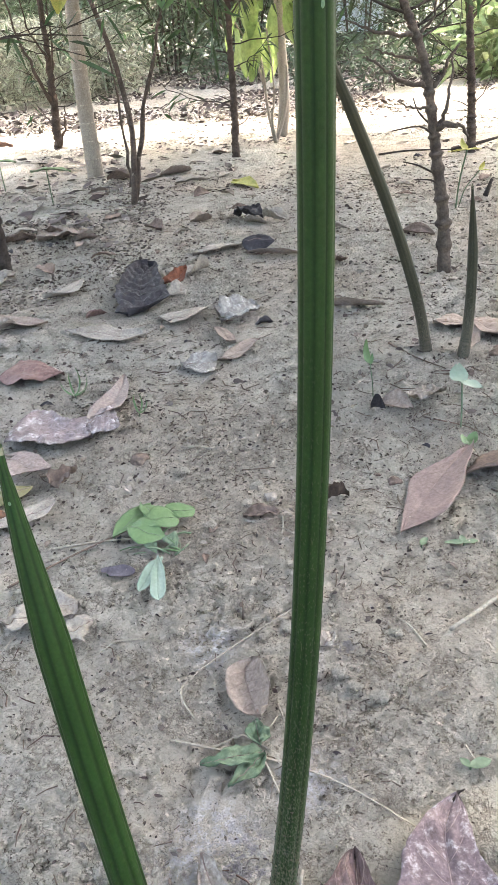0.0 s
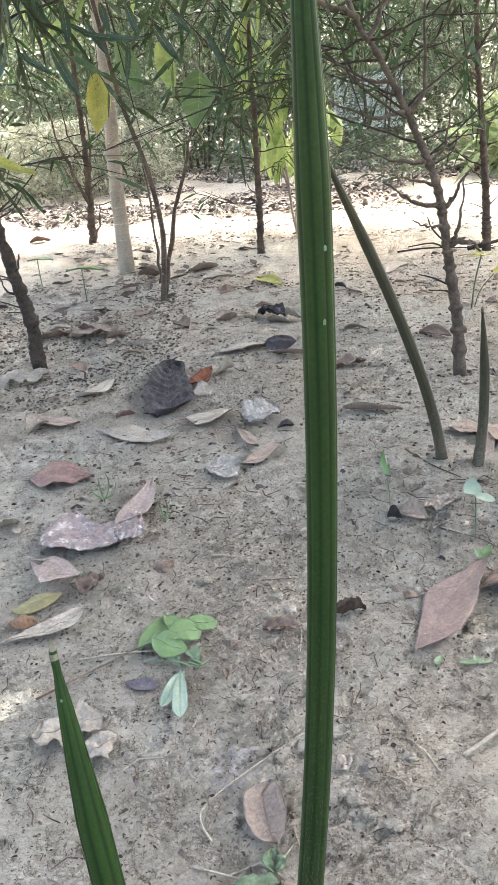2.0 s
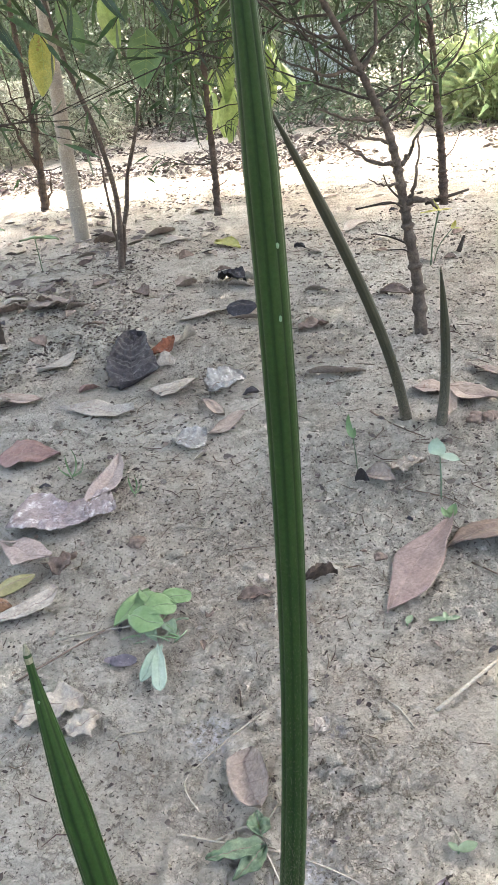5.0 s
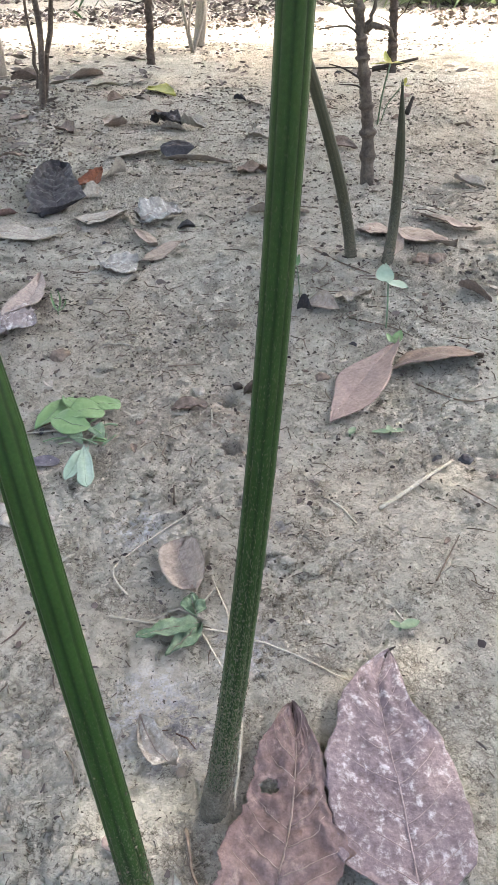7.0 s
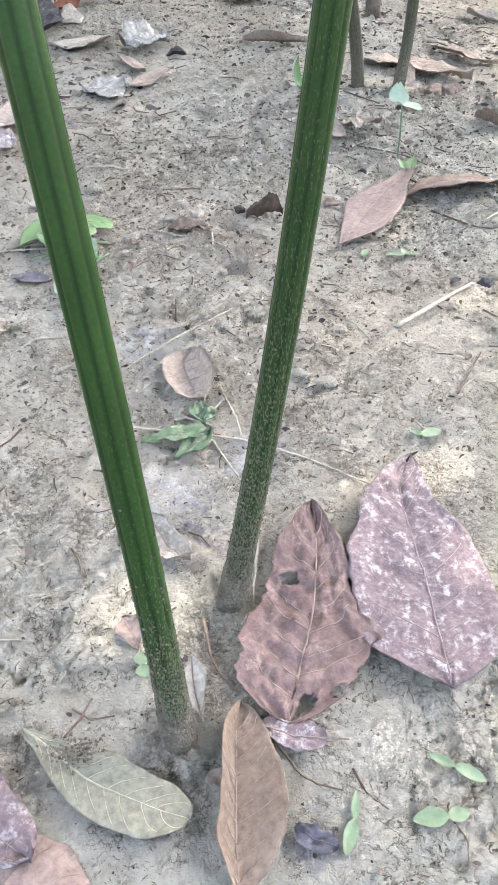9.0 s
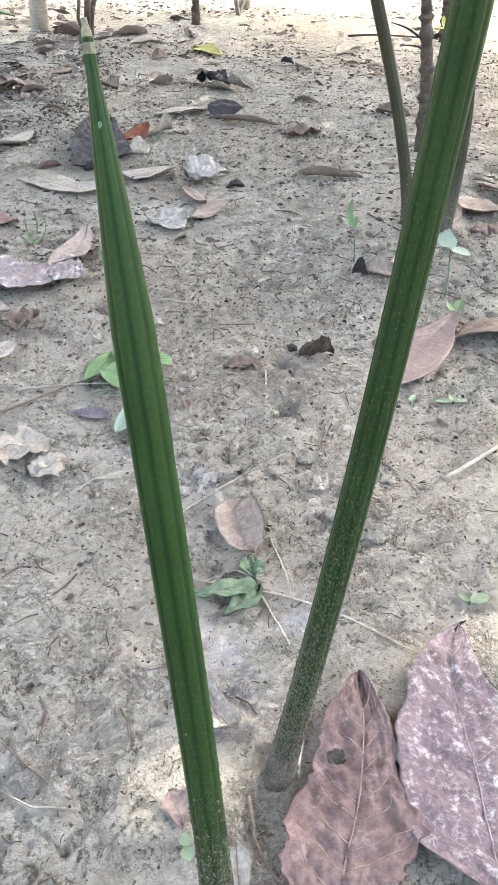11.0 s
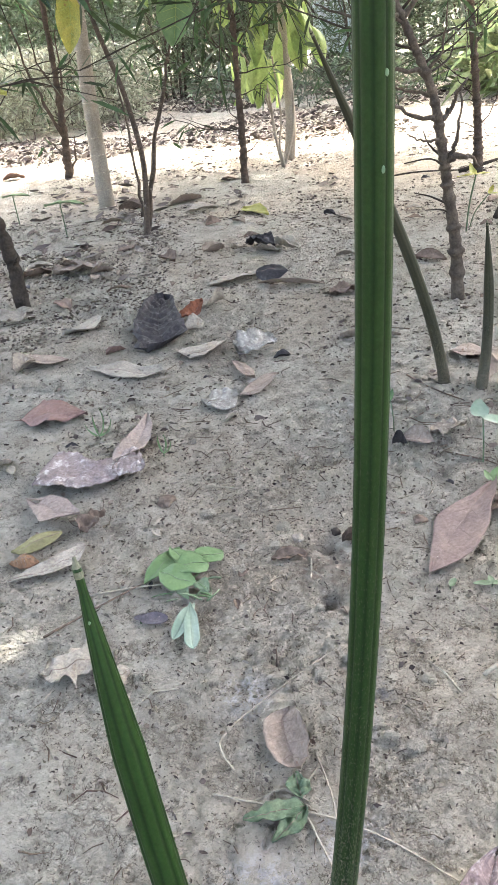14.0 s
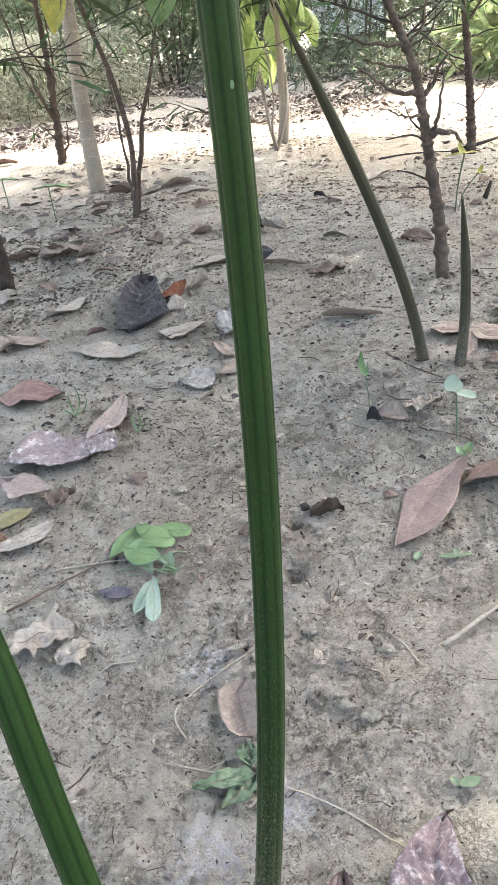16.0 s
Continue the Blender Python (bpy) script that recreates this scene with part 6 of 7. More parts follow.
tree("rough dark young tree leaning away over the litter", "young_tree",
     [(-0.544, 1.88, 0), (-0.540, 1.88, 0.12), (-0.556, 1.88, 0.236), (-0.574, 1.88, 0.35), (-0.597, 1.88, 0.438), (-0.68, 1.88, 0.62), (-0.80, 1.9, 0.95), (-0.9, 1.9, 1.4)],
     0.0195, 0.009, BARK_DARK, [
         [(-0.590, 1.88, 0.42), (-0.560, 1.86, 0.47), (-0.535, 1.86, 0.54), (-0.512, 1.87, 0.65), (-0.500, 1.85, 0.80), 0.0075],
         [(-0.555, 1.88, 0.24), (-0.535, 1.86, 0.27), (-0.525, 1.86, 0.30), 0.004],
         [(-0.548, 1.88, 0.19), (-0.575, 1.86, 0.21), (-0.59, 1.86, 0.25), 0.004],
         [(-0.542, 1.88, 0.10), (-0.52, 1.86, 0.12), (-0.51, 1.86, 0.14), 0.004],
         [(-0.510, 1.87, 0.70), (-0.42, 1.75, 0.77), (-0.25, 1.70, 0.80), (-0.02, 1.75, 0.86), 0.004],
         [(-0.505, 1.86, 0.76), (-0.40, 1.65, 0.80), (-0.15, 1.55, 0.82), 0.0045]],
     ring=21, ring_depth=0.05, n=360, knots=0.30, boughs=(13, 0.45, 1.15, 0.15, 0.5, 0.075, 0.010, 0.5, 105),
     crown=dict(centres=[(-0.45, 1.72, 0.92), (-0.15, 1.75, 0.98), (-0.9, 1.9, 1.4), (-0.4, 1.5, 1.5)], radii=[(0.32, 0.25, 0.12), (0.40, 0.25, 0.10), (0.7, 0.6, 0.4), (0.6, 0.5, 0.3)], count=95, rng=rg(7), leaf_len=0.085, leaf_w=0.012, droop=0.45))


# ---- single leaves that hang into view ----
def hanging_leaf(label, base, tip, width, material, parent_name="hanging_leaf", cup=0.2, veins=5, face=(0, -1, 0.3)):
    """A living leaf between two points of space, its face towards a direction."""
    b, t = Vector(base), Vector(tip)
    d = t - b
    L = d.length
    d.normalize()
    s = d.cross(Vector(face)).normalized()
    n_ = s.cross(d)
    root = thing(parent_name, label, "leaf", "hanging leaves", at=base)

    def surf(u, v):
        h = 0.5 * width * math.sin(math.pi * (0.02 + 0.97 * u) ** 0.85) ** 0.8
        return d * L * u + s * h * v + n_ * (cup * width * abs(v) ** 1.5 - 0.10 * L * math.sin(math.pi * u) + 0.03 * width * math.sin(14 * u) * abs(v))

    vs = [surf(i / 16, j / 4 - 1) for i in range(17) for j in range(9)]
    fs = [(i * 9 + j, (i + 1) * 9 + j, (i + 1) * 9 + j + 1, i * 9 + j + 1) for i in range(16) for j in range(8)]
    part("blade", (vs, fs), material, root)
    part("midrib", tube([surf(i / 12, 0) for i in range(12)], [width * 0.014 * (1 - 0.06 * i) for i in range(12)], 6), LIME, root)
    for k in range(veins):
        for s_ in (-1, 1):
            part("side_vein", tube([surf(0.12 + 0.14 * k + 0.11 * f, s_ * 0.85 * f) for f in (0, 0.5, 1)], [width * 0.007, width * 0.005, width * 0.003], 5), LIME, root)
    stalk = [Vector((0, 0, 0)), -d * 0.02 + Vector((0, 0, 0.02)), -d * 0.04 + Vector((0, 0, 0.06))]
    part("stalk", tube(smooth_line(stalk, 6), [width * 0.016] * 6, 6), BARK_DARK, root)
    return root


hanging_leaf("broad green veined leaf on a thin sapling", (-0.118, 2.50, 0.690), (-0.150, 2.52, 0.535), 0.105, FRESH)
hanging_leaf("yellow-green broad leaf hanging point down", (-0.400, 2.40, 0.700), (-0.424, 2.40, 0.545), 0.075, YELLOW)
hanging_leaf("yellow-green leaf of a leaning tree", (-0.480, 1.60, 0.560), (-0.355, 1.60, 0.490), 0.035, YELLOW, face=(0, -0.4, 1))
hanging_leaf("pale green leaf of a leaning tree", (-0.60, 1.55, 0.33), (-0.50, 1.55, 0.27), 0.035, MINT, face=(0, -0.4, 1))
hanging_leaf("green leaf of a sapling against the light", (-0.330, 2.40, 0.780), (-0.290, 2.42, 0.640), 0.06, FRESH)
hanging_leaf("lime green leaf hanging beside the pale trunk", (-0.250, 2.60, 0.780), (-0.220, 2.60, 0.640), 0.06, LIME)


# long dark narrow leaves of the leaning tree, close to the eye
for base, tip, w in (((-0.31, 1.70, 0.715), (-0.265, 1.70, 0.619), 0.020), ((-0.326, 1.70, 0.799), (-0.315, 1.70, 0.735), 0.022), ((-0.286, 1.75, 0.795), (-0.287, 1.75, 0.72), 0.020), ((-0.237, 1.70, 0.734), (-0.115, 1.70, 0.717), 0.013),
                     ((-0.118, 1.80, 0.745), (-0.069, 1.80, 0.672), 0.018), ((-0.071, 1.75, 0.765), (-0.032, 1.75, 0.717), 0.014), ((-0.382, 1.65, 0.726), (-0.42, 1.65, 0.656), 0.020), ((-0.406, 1.65, 0.785), (-0.391, 1.65, 0.726), 0.018),
                     ((-0.211, 1.75, 0.790), (-0.199, 1.75, 0.735), 0.016), ((-0.149, 1.70, 0.779), (-0.130, 1.70, 0.715), 0.014), ((-0.295, 1.80, 0.764), (-0.206, 1.80, 0.723), 0.013), ((0.01, 1.90, 0.70), (0.045, 1.90, 0.755), 0.011),
                     ((-0.346, 1.60, 0.706), (-0.277, 1.60, 0.660), 0.012), ((-0.24, 1.72, 0.76), (-0.20, 1.72, 0.69), 0.013), ((-0.02, 1.85, 0.74), (0.02, 1.85, 0.66), 0.012), ((-0.17, 1.78, 0.72), (-0.185, 1.78, 0.64), 0.012)):
    hanging_leaf("long dark green narrow leaf of a leaning tree", base, tip, w, NARROW, cup=0.12, veins=0, face=(0.15, -1, 0.4))


def lime_plant():
    """The sunlit plant with pale stems and big drooping yellow-green leaves."""
    base = Vector((0.150, 3.75, 0))
    root = thing("drooping_leaf_plant", "sunlit young plant with pale stems and drooping yellow-green leaves", "plant", at=base)
    for line, r in (([(0.160, 3.85, -0.02), (0.180, 3.85, 0.12), (0.183, 3.85, 0.242), (0.176, 3.85, 0.449), (0.173, 3.85, 0.579), (0.17, 3.85, 1.1)], 0.028),
                    ([(0.134, 3.61, 0), (0.109, 3.61, 0.132), (0.092, 3.62, 0.314), (0.05, 3.65, 0.55)], 0.008),
                    ([(0.134, 3.61, 0), (0.160, 3.62, 0.06), (0.190, 3.65, 0.16), (0.200, 3.70, 0.30)], 0.010),
                    ([(0.100, 3.62, 0.22), (0.06, 3.60, 0.36), (-0.01, 3.60, 0.48)], 0.006),
                    ([(0.140, 3.60, 0), (0.125, 3.58, 0.10), (0.14, 3.58, 0.22), (0.12, 3.6, 0.45)], 0.006)):
        p = [q - base for q in smooth_line(line, 20)]
        part("stem", tube(p, [r * (1 - 0.4 * i / 19) for i in range(20)], 9), BARK_PALE, root)
    rnd = random.Random(8)
    for k in range(22):
        z = rnd.uniform(0.42, 0.98)
        a = rnd.uniform(0, 2 * math.pi)
        p = Vector((0.13 + 0.17 * math.cos(a), 3.7 + 0.15 * math.sin(a), z)) - base
        L, W = rnd.uniform(0.15, 0.26), rnd.uniform(0.06, 0.10)
        d = Vector((0.35 * math.cos(a), 0.35 * math.sin(a), -1)).normalized()
        s = d.cross(Vector((math.sin(a * 3), math.cos(a * 2), 0.2))).normalized()
        n_ = s.cross(d)
        vs = [p + d * L * i / 10 + s * (0.5 * W * math.sin(math.pi * (0.03 + 0.95 * i / 10) ** 0.85) ** 0.8 * (j - 2) / 2) + n_ * (0.25 * W * abs(j - 2) / 2 - 0.12 * L * math.sin(math.pi * i / 10)) for i in range(11) for j in range(5)]
        fs = [(i * 5 + j, (i + 1) * 5 + j, (i + 1) * 5 + j + 1, i * 5 + j + 1) for i in range(10) for j in range(4)]
        part("leaf", (vs, fs), LIME, root)


lime_plant()


# ---- the thicket behind ----
def shrub(label, seed, h, spread, leaf_len, leaf_w, count, material, stems=7, low=0.02, upright=0.6, name="shrub"):
    rng = rg(seed)
    root = thing(name, label, "shrub", "thicket")
    for k in range(min(stems, 4)):
        a = rng.uniform(0, 2 * math.pi)
        top = (spread * 0.7 * math.cos(a), spread * 0.7 * math.sin(a), h * rng.uniform(0.7, 1.0))
        line = smooth_line([(0.1 * math.cos(a), 0.1 * math.sin(a), -0.03), (0.3 * top[0], 0.3 * top[1], 0.45 * top[2]), top], 10)
        part("stem", tube(line, [0.010 * h * (1 - 0.085 * i) / 1.6 for i in range(10)], 6), BARK, root)
    u = rng.uniform(0, 1, count) ** 0.8
    z = h * (low + (1.02 - low) * u)
    a = rng.uniform(0, 2 * math.pi, count)
    lump = 0.75 + 0.25 * np.sin(3 * a + 5 * z / h + seed)
    r = spread * np.sqrt(rng.uniform(0.02, 1, count)) * np.sin(np.pi * (0.22 + 0.66 * u)) * lump
    o = np.stack([r * np.cos(a), r * np.sin(a), z], 1)
    d = np.stack([np.cos(a), np.sin(a), np.full(count, upright)], 1) * 0.7 + rng.normal(size=(count, 3)) * 0.6
    part("foliage", blades(o, d, leaf_len * rng.uniform(0.6, 1.3, count), leaf_w * rng.uniform(0.7, 1.2, count), rng, 0.15, 0.3), material, root)
    return root


fine_a = shrub("dense thicket shrub with narrow grey-green leaves", 21, 2.0, 1.0, 0.085, 0.016, 9000, SHRUB)
fine_b = shrub("dense thicket shrub with narrow grey-green leaves", 22, 2.6, 1.2, 0.095, 0.017, 10000, SHRUB)
tall = shrub("tall thicket tree with narrow dark leaves", 23, 4.6, 1.9, 0.20, 0.045, 6000, SHRUB, stems=5, low=0.05, name="thicket_tree")
rnd = random.Random(5)
spots = []
for i in range(15):
    x = -6.3 + 0.9 * i + rnd.uniform(-0.2, 0.2)
    spots.append((fine_a if i % 2 else fine_b, x, 8.6 + 0.12 * abs(x) * (-1 if abs(x) < 1 else -2.0) + rnd.uniform(-0.3, 0.3), rnd.uniform(0.8, 1.1)))
for i in range(12):
    x = -8.5 + 1.55 * i + rnd.uniform(-0.3, 0.3)
    spots.append((tall, x, 11.2 + rnd.uniform(-0.7, 0.7), rnd.uniform(0.8, 1.15)))
for i in range(14):
    x = -6.0 + 0.92 * i + rnd.uniform(-0.25, 0.25)
    if not 0.2 < x < 1.7:
        spots.append((fine_b if i % 2 else fine_a, x, 10.1 + rnd.uniform(-0.3, 0.3), rnd.uniform(0.9, 1.2)))
for i in range(13):
    spots.append((tall, -10.5 + 1.75 * i + rnd.uniform(-0.3, 0.3), 13.6 + rnd.uniform(-0.7, 0.7), rnd.uniform(0.9, 1.2)))
spots = [q for q in spots if not 0.26 < q[1] / q[2] < 0.44]

# unseen thicket closes round the sides and behind, added to block low sky light
for i in range(20):
    a = radians(-205 + 230 * i / 19)
    r = 9.6 + rnd.uniform(-0.5, 0.5)
    spots.append((tall if i % 3 else fine_b, r * math.cos(a), 1.6 + r * math.sin(a), rnd.uniform(0.9, 1.15)))
used = set()
for ob, x, y, s in spots:
    m = Matrix.LocRotScale((x, y, -0.03), Euler((0, 0, rnd.uniform(0, 6.28))), None)
    if ob.name not in used:
        used.add(ob.name)
        ob.matrix_basis = m
        ob.scale = (s, s, s)
    else:
        c = copy_thing(ob, m)
        c.scale = (s, s, s)

grass = shrub("pale sunlit clump of tall weeds and dry grass", 31, 0.60, 0.60, 0.085, 0.012, 1900, GRASSY, stems=4, upright=0.4, name="grass_clump")
grass.location = (-2.5, 6.2, -0.02)
for x, y in ((-1.55, 6.3), (-1.85, 6.0), (-1.3, 6.8), (-1.9, 6.7), (-1.6, 7.2)):
    copy_thing(grass, Matrix.LocRotScale((x, y, -0.02), Euler((0, 0, x * 9)), None))
for i in range(11):
    copy_thing(grass, Matrix.LocRotScale((-2.3 - 0.42 * (i % 6) + rnd.uniform(-0.1, 0.1), 6.0 + 0.16 * (i % 6) + 0.9 * (i // 6) + rnd.uniform(-0.2, 0.2), -0.02), Euler((0, 0, rnd.uniform(0, 6))), None))
broad = shrub("bright green clump of broad drooping leaves", 32, 0.46, 0.42, 0.24, 0.034, 520, BROAD, stems=6, upright=0.9, name="broad_leaf_clump")
broad.location = (1.78, 5.75, -0.02)
for x, y in ((2.2, 5.7), (2.7, 5.9), (2.2, 6.3), (3.2, 5.7), (1.75, 6.3)):
    copy_thing(broad, Matrix.LocRotScale((x, y, -0.02), Euler((0, 0, x * 3)), None))
low_weed = shrub("low weeds in the far litter", 33, 0.30, 0.28, 0.09, 0.016, 300, SHRUB, stems=4, name="weed")
low_weed.location = (0.85, 5.6, 0)
for x, y in ((0.35, 6.4), (-0.4, 6.9), (1.2, 6.3), (-1.4, 7.0), (0.1, 7.4), (0.7, 7.0)):
    copy_thing(low_weed, Matrix.LocRotScale((x, y, 0), Euler((0, 0, x * 5)), None))


def corrugated(label, x0, x1, y, z0, z1, back=0.0):
    """A corrugated sheet wall with a dark timber band below it."""
    root = thing("tin_fence", label, "fence", at=(0.5 * (x0 + x1), y, 0))
    n = int((x1 - x0) / 0.012)
    vs = []
    for k, off in ((0, 0.0), (1, 0.004)):
        for z in (z0, z1):
            vs += [(x0 + (x1 - x0) * i / n - 0.5 * (x0 + x1), off + 0.012 * math.sin(2 * math.pi * i * 0.012 / 0.076) + back * (z - z0), z) for i in range(n + 1)]
    w = n + 1
    fs = [(i, i + 1, w + i + 1, w + i) for i in range(n)] + [(3 * w + i, 3 * w + i + 1, 2 * w + i + 1, 2 * w + i) for i in range(n)]
    part("sheet", (vs, fs), TIN, root)
    for x in (x0, 0.5 * (x0 + x1), x1):
        bm = bmesh.new()
        bmesh.ops.create_cube(bm, size=1.0)
        for v in bm.verts:
            v.co = Vector((v.co.x * 0.06 + x - 0.5 * (x0 + x1), v.co.y * 0.06 + 0.06, (v.co.z + 0.5) * ((z0 if back else z1) + 0.05) - 0.05))
        bmesh.ops.bevel(bm, geom=list(bm.edges), offset=0.006, affect="EDGES")
        me = bpy.data.meshes.new("post")
        bm.to_mesh(me)
        bm.free()
        part("post", me, SHADE_WALL, root)
    vs = [(x - 0.5 * (x0 + x1), dy, z) for x in (x0, x1) for dy in (-0.02, 0.02) for z in (-0.03, z0 + 0.02)]
    part("plinth", (vs, [(0, 1, 3, 2), (4, 6, 7, 5), (0, 4, 5, 1), (2, 3, 7, 6), (1, 5, 7, 3), (0, 2, 6, 4)], False), SHADE_WALL, root, "dark timber band")


corrugated("weathered blue-white tin fence behind the thicket", 0.55, 1.35, 9.6, 0.22, 0.85)
# tin wall leaned back in shape so the sun brightens its face
corrugated("weathered blue-white tin wall, tilted back to catch the sun", 2.5, 6.5, 9.0, 0.42, 2.2, 0.9)

# ---- unseen trees added to shade the ground, their crowns above the view ----
def unseen_shade_tree(label, at, h, crown_c, crown_r, count, seed, leaf_len=0.17, leaf_w=0.07):
    rng = rg(seed)
    root = thing("unseen_shade_tree", label, "tree", at=(at[0], at[1], 0))
    part("trunk", tube(smooth_line([(0, 0, -0.05), (0.04, 0.02, h * 0.5), (crown_c[0] - at[0], crown_c[1] - at[1], crown_c[2])], 24), [0.11 * (1 - 0.03 * i) for i in range(24)], 12), BARK, root)
    c0 = Vector((crown_c[0] - at[0], crown_c[1] - at[1], crown_c[2] - 0.2))
    for k in range(7):
        a = k * 0.9
        tip = c0 + Vector((math.cos(a) * crown_r[0] * 0.8, math.sin(a) * crown_r[1] * 0.8, 0.3))
        part("limb", tube(smooth_line([c0 * 0.75, (c0 + tip) * 0.5 + Vector((0, 0, 0.15)), tip], 10), [0.05 * (1 - 0.08 * i) for i in range(10)], 8), BARK, root)
    q = rng.normal(size=(count, 3))
    q /= np.linalg.norm(q, axis=1, keepdims=True)
    q *= rng.uniform(0, 1, (count, 1)) ** 0.4
    o = q * np.array(crown_r) + np.array(crown_c) - np.array([at[0], at[1], 0])
    d = rng.normal(size=(count, 3)) + np.array([0, 0, -0.3])
    part("crown", blades(o, d, leaf_len * rng.uniform(0.6, 1.3, count), leaf_w * rng.uniform(0.7, 1.2, count), rng, 0.15, 0.2), CANOPY, root)


unseen_shade_tree("unseen tall tree with a dense crown, added to shade the mud", (3.9, 2.6), 3.0, (1.15, 3.3, 3.4), (2.7, 2.6, 0.55), 18800, 41)
unseen_shade_tree("unseen tall tree added to shade the far litter", (6.2, 8.6), 3.0, (1.1, 8.3, 3.5), (2.3, 1.3, 0.5), 6000, 44)
unseen_shade_tree("unseen slender tree with a thin crown, added for dappled shade", (4.6, 6.2), 3.0, (0.1, 7.15, 3.4), (1.9, 0.8, 0.4), 3600, 46)
unseen_shade_tree("unseen tree added behind the viewpoint to block sky light", (0.6, -3.2), 3.0, (0.0, 0.0, 2.9), (2.6, 1.7, 0.45), 19000, 45)

# ---- soil crumbs, chaff and litter ----
def crumbs(n, x0, x1, y0, y1, s0, s1, seed, near=1.0, heap=False, lift=0.0, skew=3):
    rng = rg(seed)
    vs, fs = [], []
    for _ in range(n):
        if heap:
            x, y = rng.normal(0.5 * (x0 + x1), 0.28 * (x1 - x0)), rng.normal(0.5 * (y0 + y1), 0.28 * (y1 - y0))
        else:
            x, y = rng.uniform(x0, x1), y0 + (y1 - y0) * rng.uniform() ** near
        if noise.noise((x * 5, y * 5, 4.4)) + rng.uniform(-0.5, 0.6) < 0:
            continue
        s = s0 + (s1 - s0) * rng.uniform() ** skew
        z = relief(x, y) + 0.25 * s + lift
        k = len(vs)
        a = rng.uniform(0, 6.28)
        ca, sa = math.cos(a) * s, math.sin(a) * s
        f = rng.uniform(0.5, 1.2, 5)
        vs += [(x + ca * f[0], y + sa * f[0], z), (x - sa * f[1], y + ca * f[1], z), (x - ca * f[2], y - sa * f[2], z), (x + sa * f[3], y - ca * f[3], z), (x + 0.2 * s, y, z + 0.8 * s * f[4]), (x, y, z - 0.6 * s)]
        fs += [(k, k + 1, k + 4), (k + 1, k + 2, k + 4), (k + 2, k + 3, k + 4), (k + 3, k, k + 4), (k + 1, k, k + 5), (k + 3, k + 2, k + 5)]
    return vs, fs


solo("soil_crumbs", join(crumbs(9000, -0.45, 0.7, 0.12, 0.55, 0.0004, 0.0014, 51), crumbs(16000, -0.5, 0.75, 0.5, 1.15, 0.0006, 0.0034, 50), crumbs(7000, -0.5, 0.75, 0.55, 1.2, 0.0012, 0.0062, 49, skew=2.2), crumbs(9000, -0.8, 0.9, 1.1, 2.4, 0.002, 0.009, 48, skew=2.2), crumbs(30000, -0.95, 1.0, 0.7, 3.0, 0.0012, 0.0055, 52, 1.15)), MUD, "loose crumbs of dry grey-brown soil", "soil", kind="stuff")


def flakes(n, x0, x1, y0, y1, l0, l1, seed, lift=0.5):
    """Small curled scraps and plates lying loose on the mud."""
    rng = rg(seed)
    x, y = rng.uniform(x0, x1, n), rng.uniform(y0, y1, n)
    keep = np.array([noise.noise((a * 5, b * 5, 6.2)) > rng.uniform(-0.5, 0.3) for a, b in zip(x, y)])
    x, y = x[keep], y[keep]
    n = len(x)
    z = np.array([relief(a, b) for a, b in zip(x, y)]) + 0.0006
    a = rng.uniform(0, 6.28, n)
    ln = l0 + (l1 - l0) * rng.uniform(0, 1, n) ** 2
    return blades(np.stack([x, y, z], 1), np.stack([np.cos(a), np.sin(a), rng.uniform(0.0, lift, n)], 1), ln, ln * rng.uniform(0.3, 0.9, n), rng, 0.2, 0.2)


solo("rotten_bits", join(crumbs(9000, -0.45, 0.7, 0.12, 1.0, 0.0004, 0.0014, 71), crumbs(9000, -0.9, 1.0, 0.7, 2.8, 0.0008, 0.003, 72, 1.3), flakes(1500, -0.4, 0.6, 0.12, 0.6, 0.0015, 0.005, 73), flakes(9000, -0.45, 0.7, 0.5, 1.2, 0.0015, 0.007, 74), flakes(17000, -0.95, 1.0, 1.0, 2.9, 0.0025, 0.012, 75), flakes(6500, -0.9, -0.2, 1.5, 2.6, 0.003, 0.016, 76)), DARKBIT, "dark rotten crumbs scattered over the mud", "litter", kind="stuff", smooth=False)
solo("leaf_crumbs", join(flakes(2600, -0.45, 0.7, 0.3, 1.2, 0.002, 0.010, 77, 0.25), flakes(6000, -0.95, 1.0, 1.0, 3.2, 0.004, 0.020, 78, 0.25)), LITTER, "small crumbled scraps of brown leaf", "litter", kind="stuff", smooth=False)


def chaff(n, x0, x1, y0, y1, l0, l1, seed):
    rng = rg(seed)
    out = []
    for _ in range(n):
        x, y, a, ln = rng.uniform(x0, x1), rng.uniform(y0, y1), rng.uniform(0, 6.28), l0 + (l1 - l0) * rng.uniform() ** 2.5
        if noise.noise((x * 4, y * 4, 9.1)) + rng.uniform(-0.6, 0.6) < 0:
            continue
        dx, dy = math.cos(a) * ln, math.sin(a) * ln
        kink = rng.uniform(-0.25, 0.25)
        r = 0.0004 + 0.02 * ln * rng.uniform(0.5, 1)
        pts = [Vector((x, y, relief(x, y) + r)), Vector((x + dx * 0.5 - dy * kink, y + dy * 0.5 + dx * kink, relief(x + dx * 0.5, y + dy * 0.5) + r * 1.5)), Vector((x + dx, y + dy, relief(x + dx, y + dy) + r))]
        out.append(tube(pts, [r, r * 0.9, r * 0.5], 4, cap=False))
    return join(*out)


solo("dark_chaff", join(chaff(2200, -0.45, 0.7, 0.15, 1.1, 0.003, 0.028, 53), chaff(4500, -0.9, 1.0, 0.9, 3.0, 0.004, 0.045, 56)), TWIG, "scattered bits of dark twig and rotten stalk", "litter", kind="stuff")
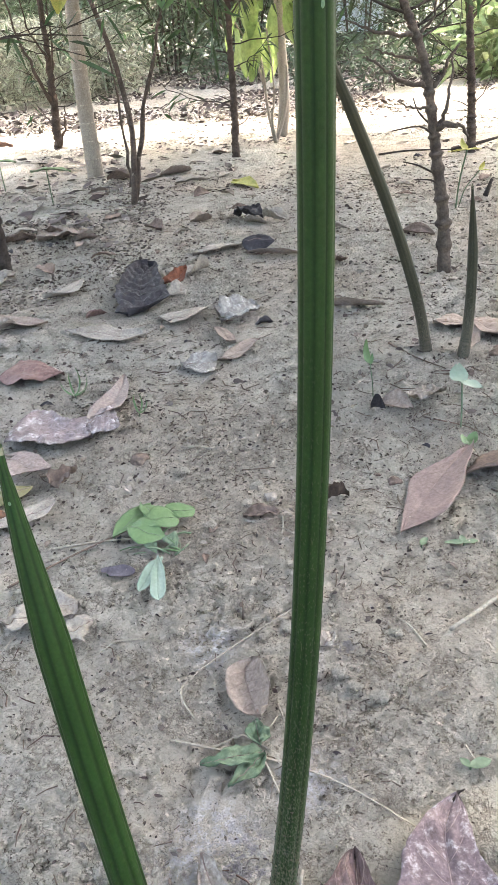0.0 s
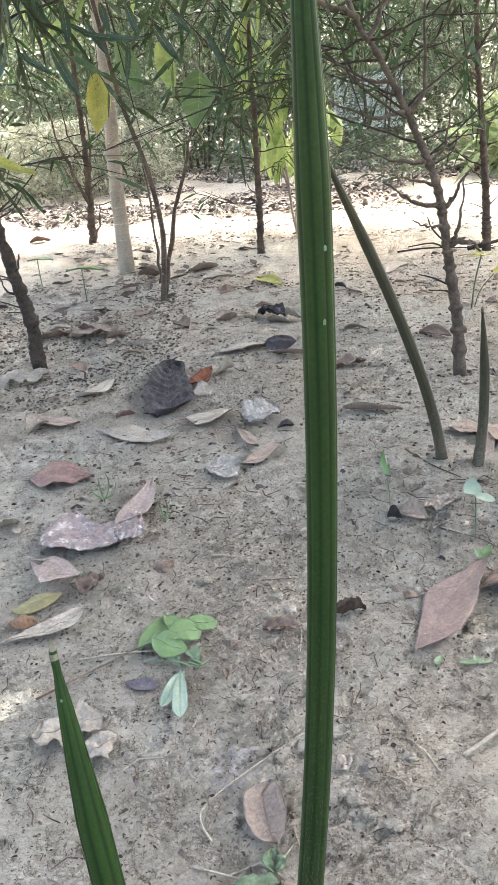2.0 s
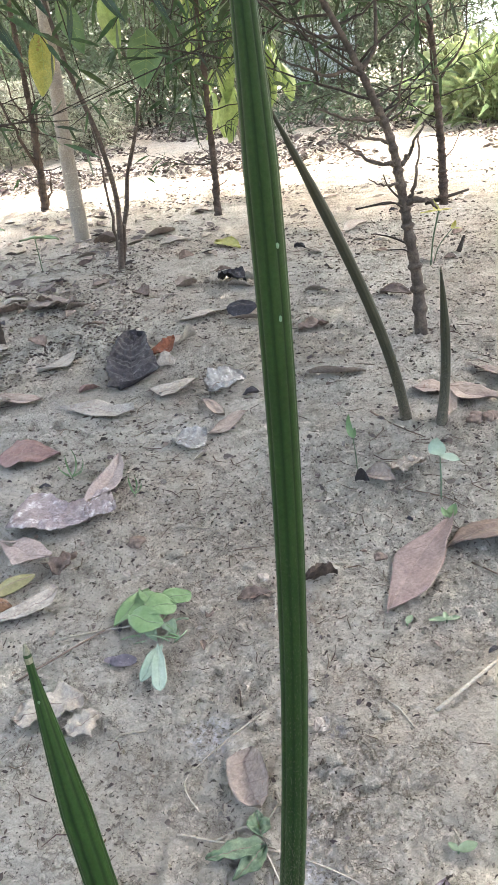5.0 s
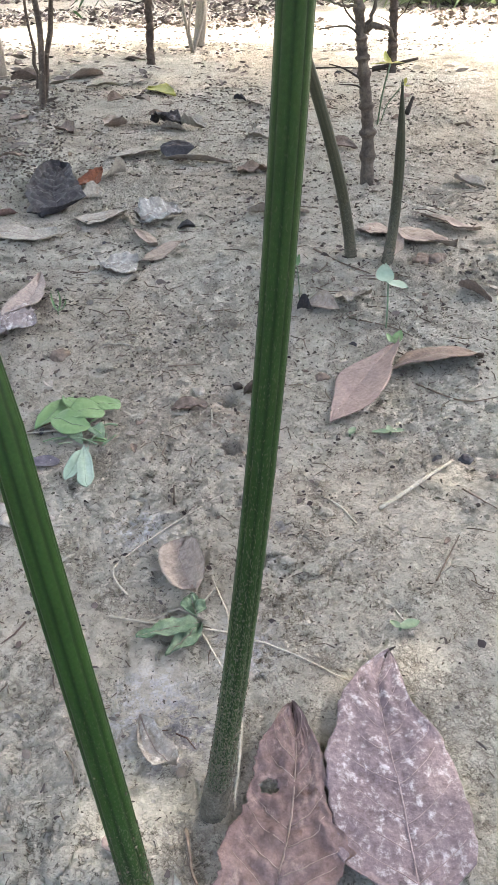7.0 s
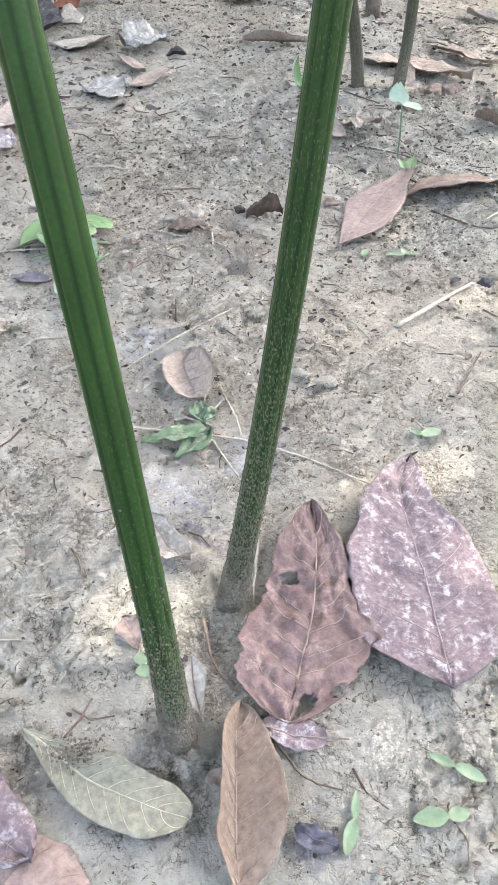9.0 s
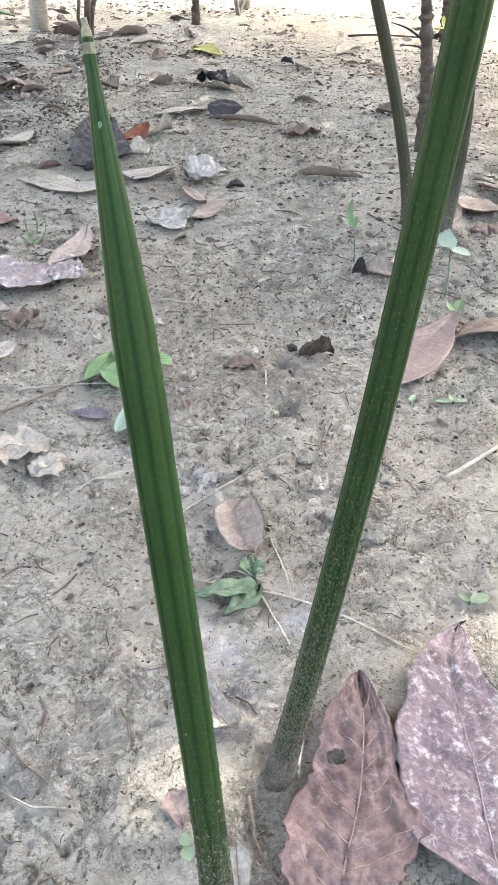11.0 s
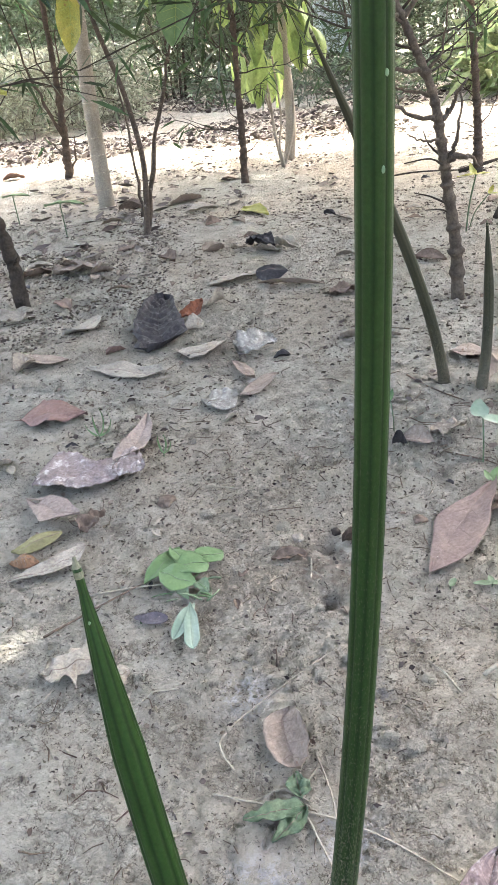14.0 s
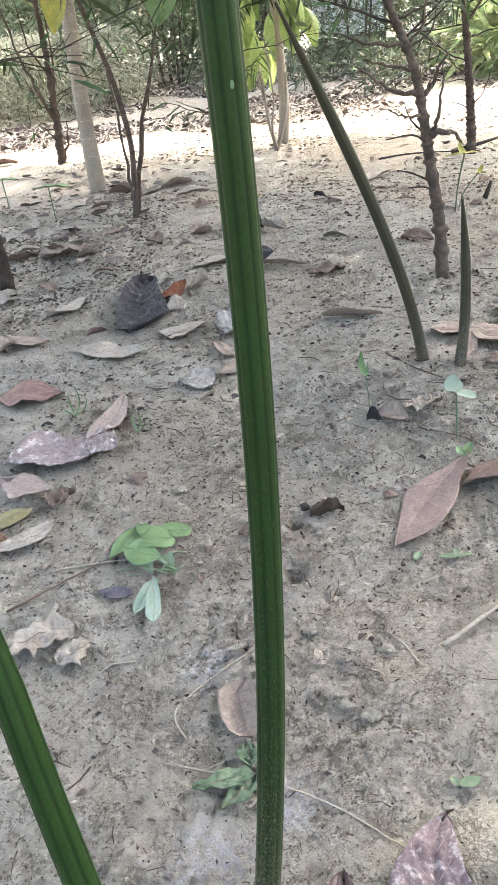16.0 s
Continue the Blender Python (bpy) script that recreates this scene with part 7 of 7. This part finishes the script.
solo("pale_chaff", chaff(900, -0.6, 0.9, 0.15, 2.4, 0.006, 0.05, 54), STRAW, "scattered bits of pale straw", "litter", kind="stuff")


def litter(n, x0, x1, y0, y1, l0, l1, seed, lift=0.4):
    rng = rg(seed)
    x, y = rng.uniform(x0, x1, n), rng.uniform(y0, y1, n)
    keep = np.array([noise.noise((a * 1.3, b * 1.3, 2.2)) > -0.12 for a, b in zip(x, y)])
    x, y = x[keep], y[keep]
    n = len(x)
    z = np.array([relief(a, b) for a, b in zip(x, y)]) + 0.004
    a = rng.uniform(0, 6.28, n)
    d = np.stack([np.cos(a), np.sin(a), rng.uniform(0, lift, n)], 1)
    ln = rng.uniform(l0, l1, n)
    return blades(np.stack([x, y, z], 1), d, ln, ln * rng.uniform(0.25, 0.5, n), rng, 0.12, 0.1, True)


solo("far_leaf_litter", join(litter(14000, -3.4, 2.8, 3.5, 5.0, 0.006, 0.024, 55, 0.3), litter(42000, -4.5, 4.5, 4.4, 9.4, 0.014, 0.060, 56, 0.6)), LITTER, "drift of dry brown leaves under the far trees", "litter", kind="stuff")
solo("shade_leaf_litter", join(litter(200, -1.05, -0.3, 2.2, 3.6, 0.02, 0.075, 57, 0.25), litter(260, -1.6, 1.2, 2.6, 3.7, 0.015, 0.06, 58, 0.25), litter(260, -1.0, -0.30, 1.6, 2.4, 0.012, 0.045, 59, 0.5)), LITTER, "scattered dry leaves at the edge of the shade", "litter", kind="stuff")


for x, y, rx, seed in ((0.098, 0.405, 0.034, 61), (0.168, 0.455, 0.022, 62), (0.085, 0.602, 0.028, 63), (0.080, 0.585, 0.02, 64)):
    solo("ash_grains", crumbs(700, x - rx, x + rx, y - rx, y + rx, 0.0003, 0.0010, seed, heap=True), ASH, "loose grey-white ashy grains on the mud", "soil", kind="stuff", smooth=False)
solo("dirt_on_leaf", join(crumbs(420, 0.046, 0.072, 0.244, 0.262, 0.0004, 0.0014, 81, heap=True, lift=0.0065)), DARKBIT, "brown rotten dirt lying on the olive leaf", "soil", kind="stuff", smooth=False)
leaf("crinkled clear plastic film scrap", (0.036, 1.430), (0.104, 1.498), 0.060, FILM, curl=0.2, arch=0.2, wrinkle=0.10, q=0.4, rag=0.08, name="plastic_scrap", category="scrap", seed=98)
for x, y, r, seed in ((0.142, 0.340, 0.0125, 91), (0.111, 0.2575, 0.0135, 92), (0.393, 1.239, 0.018, 93), (0.445, 1.208, 0.018, 94)):
    solo("soil_collar", join(*[crumbs(160, x + r * math.cos(a) - 0.007, x + r * math.cos(a) + 0.007, y + r * math.sin(a) - 0.007, y + r * math.sin(a) + 0.007, 0.0008, 0.0034, seed + int(9 * a), heap=True) for a in [0.63 * k for k in range(10)]]), MUD, "crumbly soil heaped round the foot of a stem", "soil", kind="stuff")
solo("ant_grains", join(*[crumbs(700, 0.217 - r, 0.217 + r, 0.246 - r, 0.246 + r, 0.0004, 0.0010, 60 + k, heap=True) for k, r in enumerate((0.008, 0.012, 0.016))]), GRAIN, "fine pale grains of an ant mound", "soil", kind="stuff", smooth=False)


def clod(label, at, size, material, seed, name="clod"):
    bm = bmesh.new()
    bmesh.ops.create_icosphere(bm, subdivisions=3, radius=size)
    for v in bm.verts:
        k = 1 + 0.5 * noise.noise(v.co * (1.3 / size) + Vector((seed, 0, 0))) + 0.25 * noise.noise(v.co * (4 / size) + Vector((seed, 0, 0)))
        v.co = Vector((v.co.x * k, v.co.y * k, v.co.z * k * 0.6))
    me = bpy.data.meshes.new(name)
    bm.to_mesh(me)
    bm.free()
    me.shade_smooth()
    ob = solo(name, me, material, label, "clod", "clods and shell scraps")
    ob.location = (at[0], at[1], relief(*at) + size * 0.25)


for i, (x, y, s, m_) in enumerate(((0.110, 0.828, 0.007, MUD), (0.138, 0.842, 0.008, GREY), (0.185, 0.850, 0.006, BARK_DARK), (0.158, 0.716, 0.005, MUD), (0.075, 0.645, 0.005, MUD), (0.185, 0.640, 0.007, MUD), (0.155, 0.620, 0.007, MUD), (0.068, 0.785, 0.008, MUD), (0.200, 0.560, 0.007, MUD),
                                   (0.212, 0.548, 0.006, MUD), (0.232, 0.538, 0.007, MUD), (0.052, 0.615, 0.006, MUD), (0.255, 0.610, 0.006, MUD), (0.415, 0.690, 0.007, BLACK), (0.290, 0.870, 0.008, BROWN), (0.120, 0.870, 0.009, MUD), (0.02, 0.905, 0.010, MUD), (-0.04, 0.94, 0.012, BROWN))):
    clod("small clod of dry matter on the mud", (x, y), s, m_, i * 3.1)
for i, (x, y) in enumerate(((0.510, 1.220), (0.525, 1.215), (0.535, 1.225), (0.500, 1.205))):
    clod("shrivelled brown scraps beside a short stem", (x, y), 0.012, BROWN, i * 5.3)
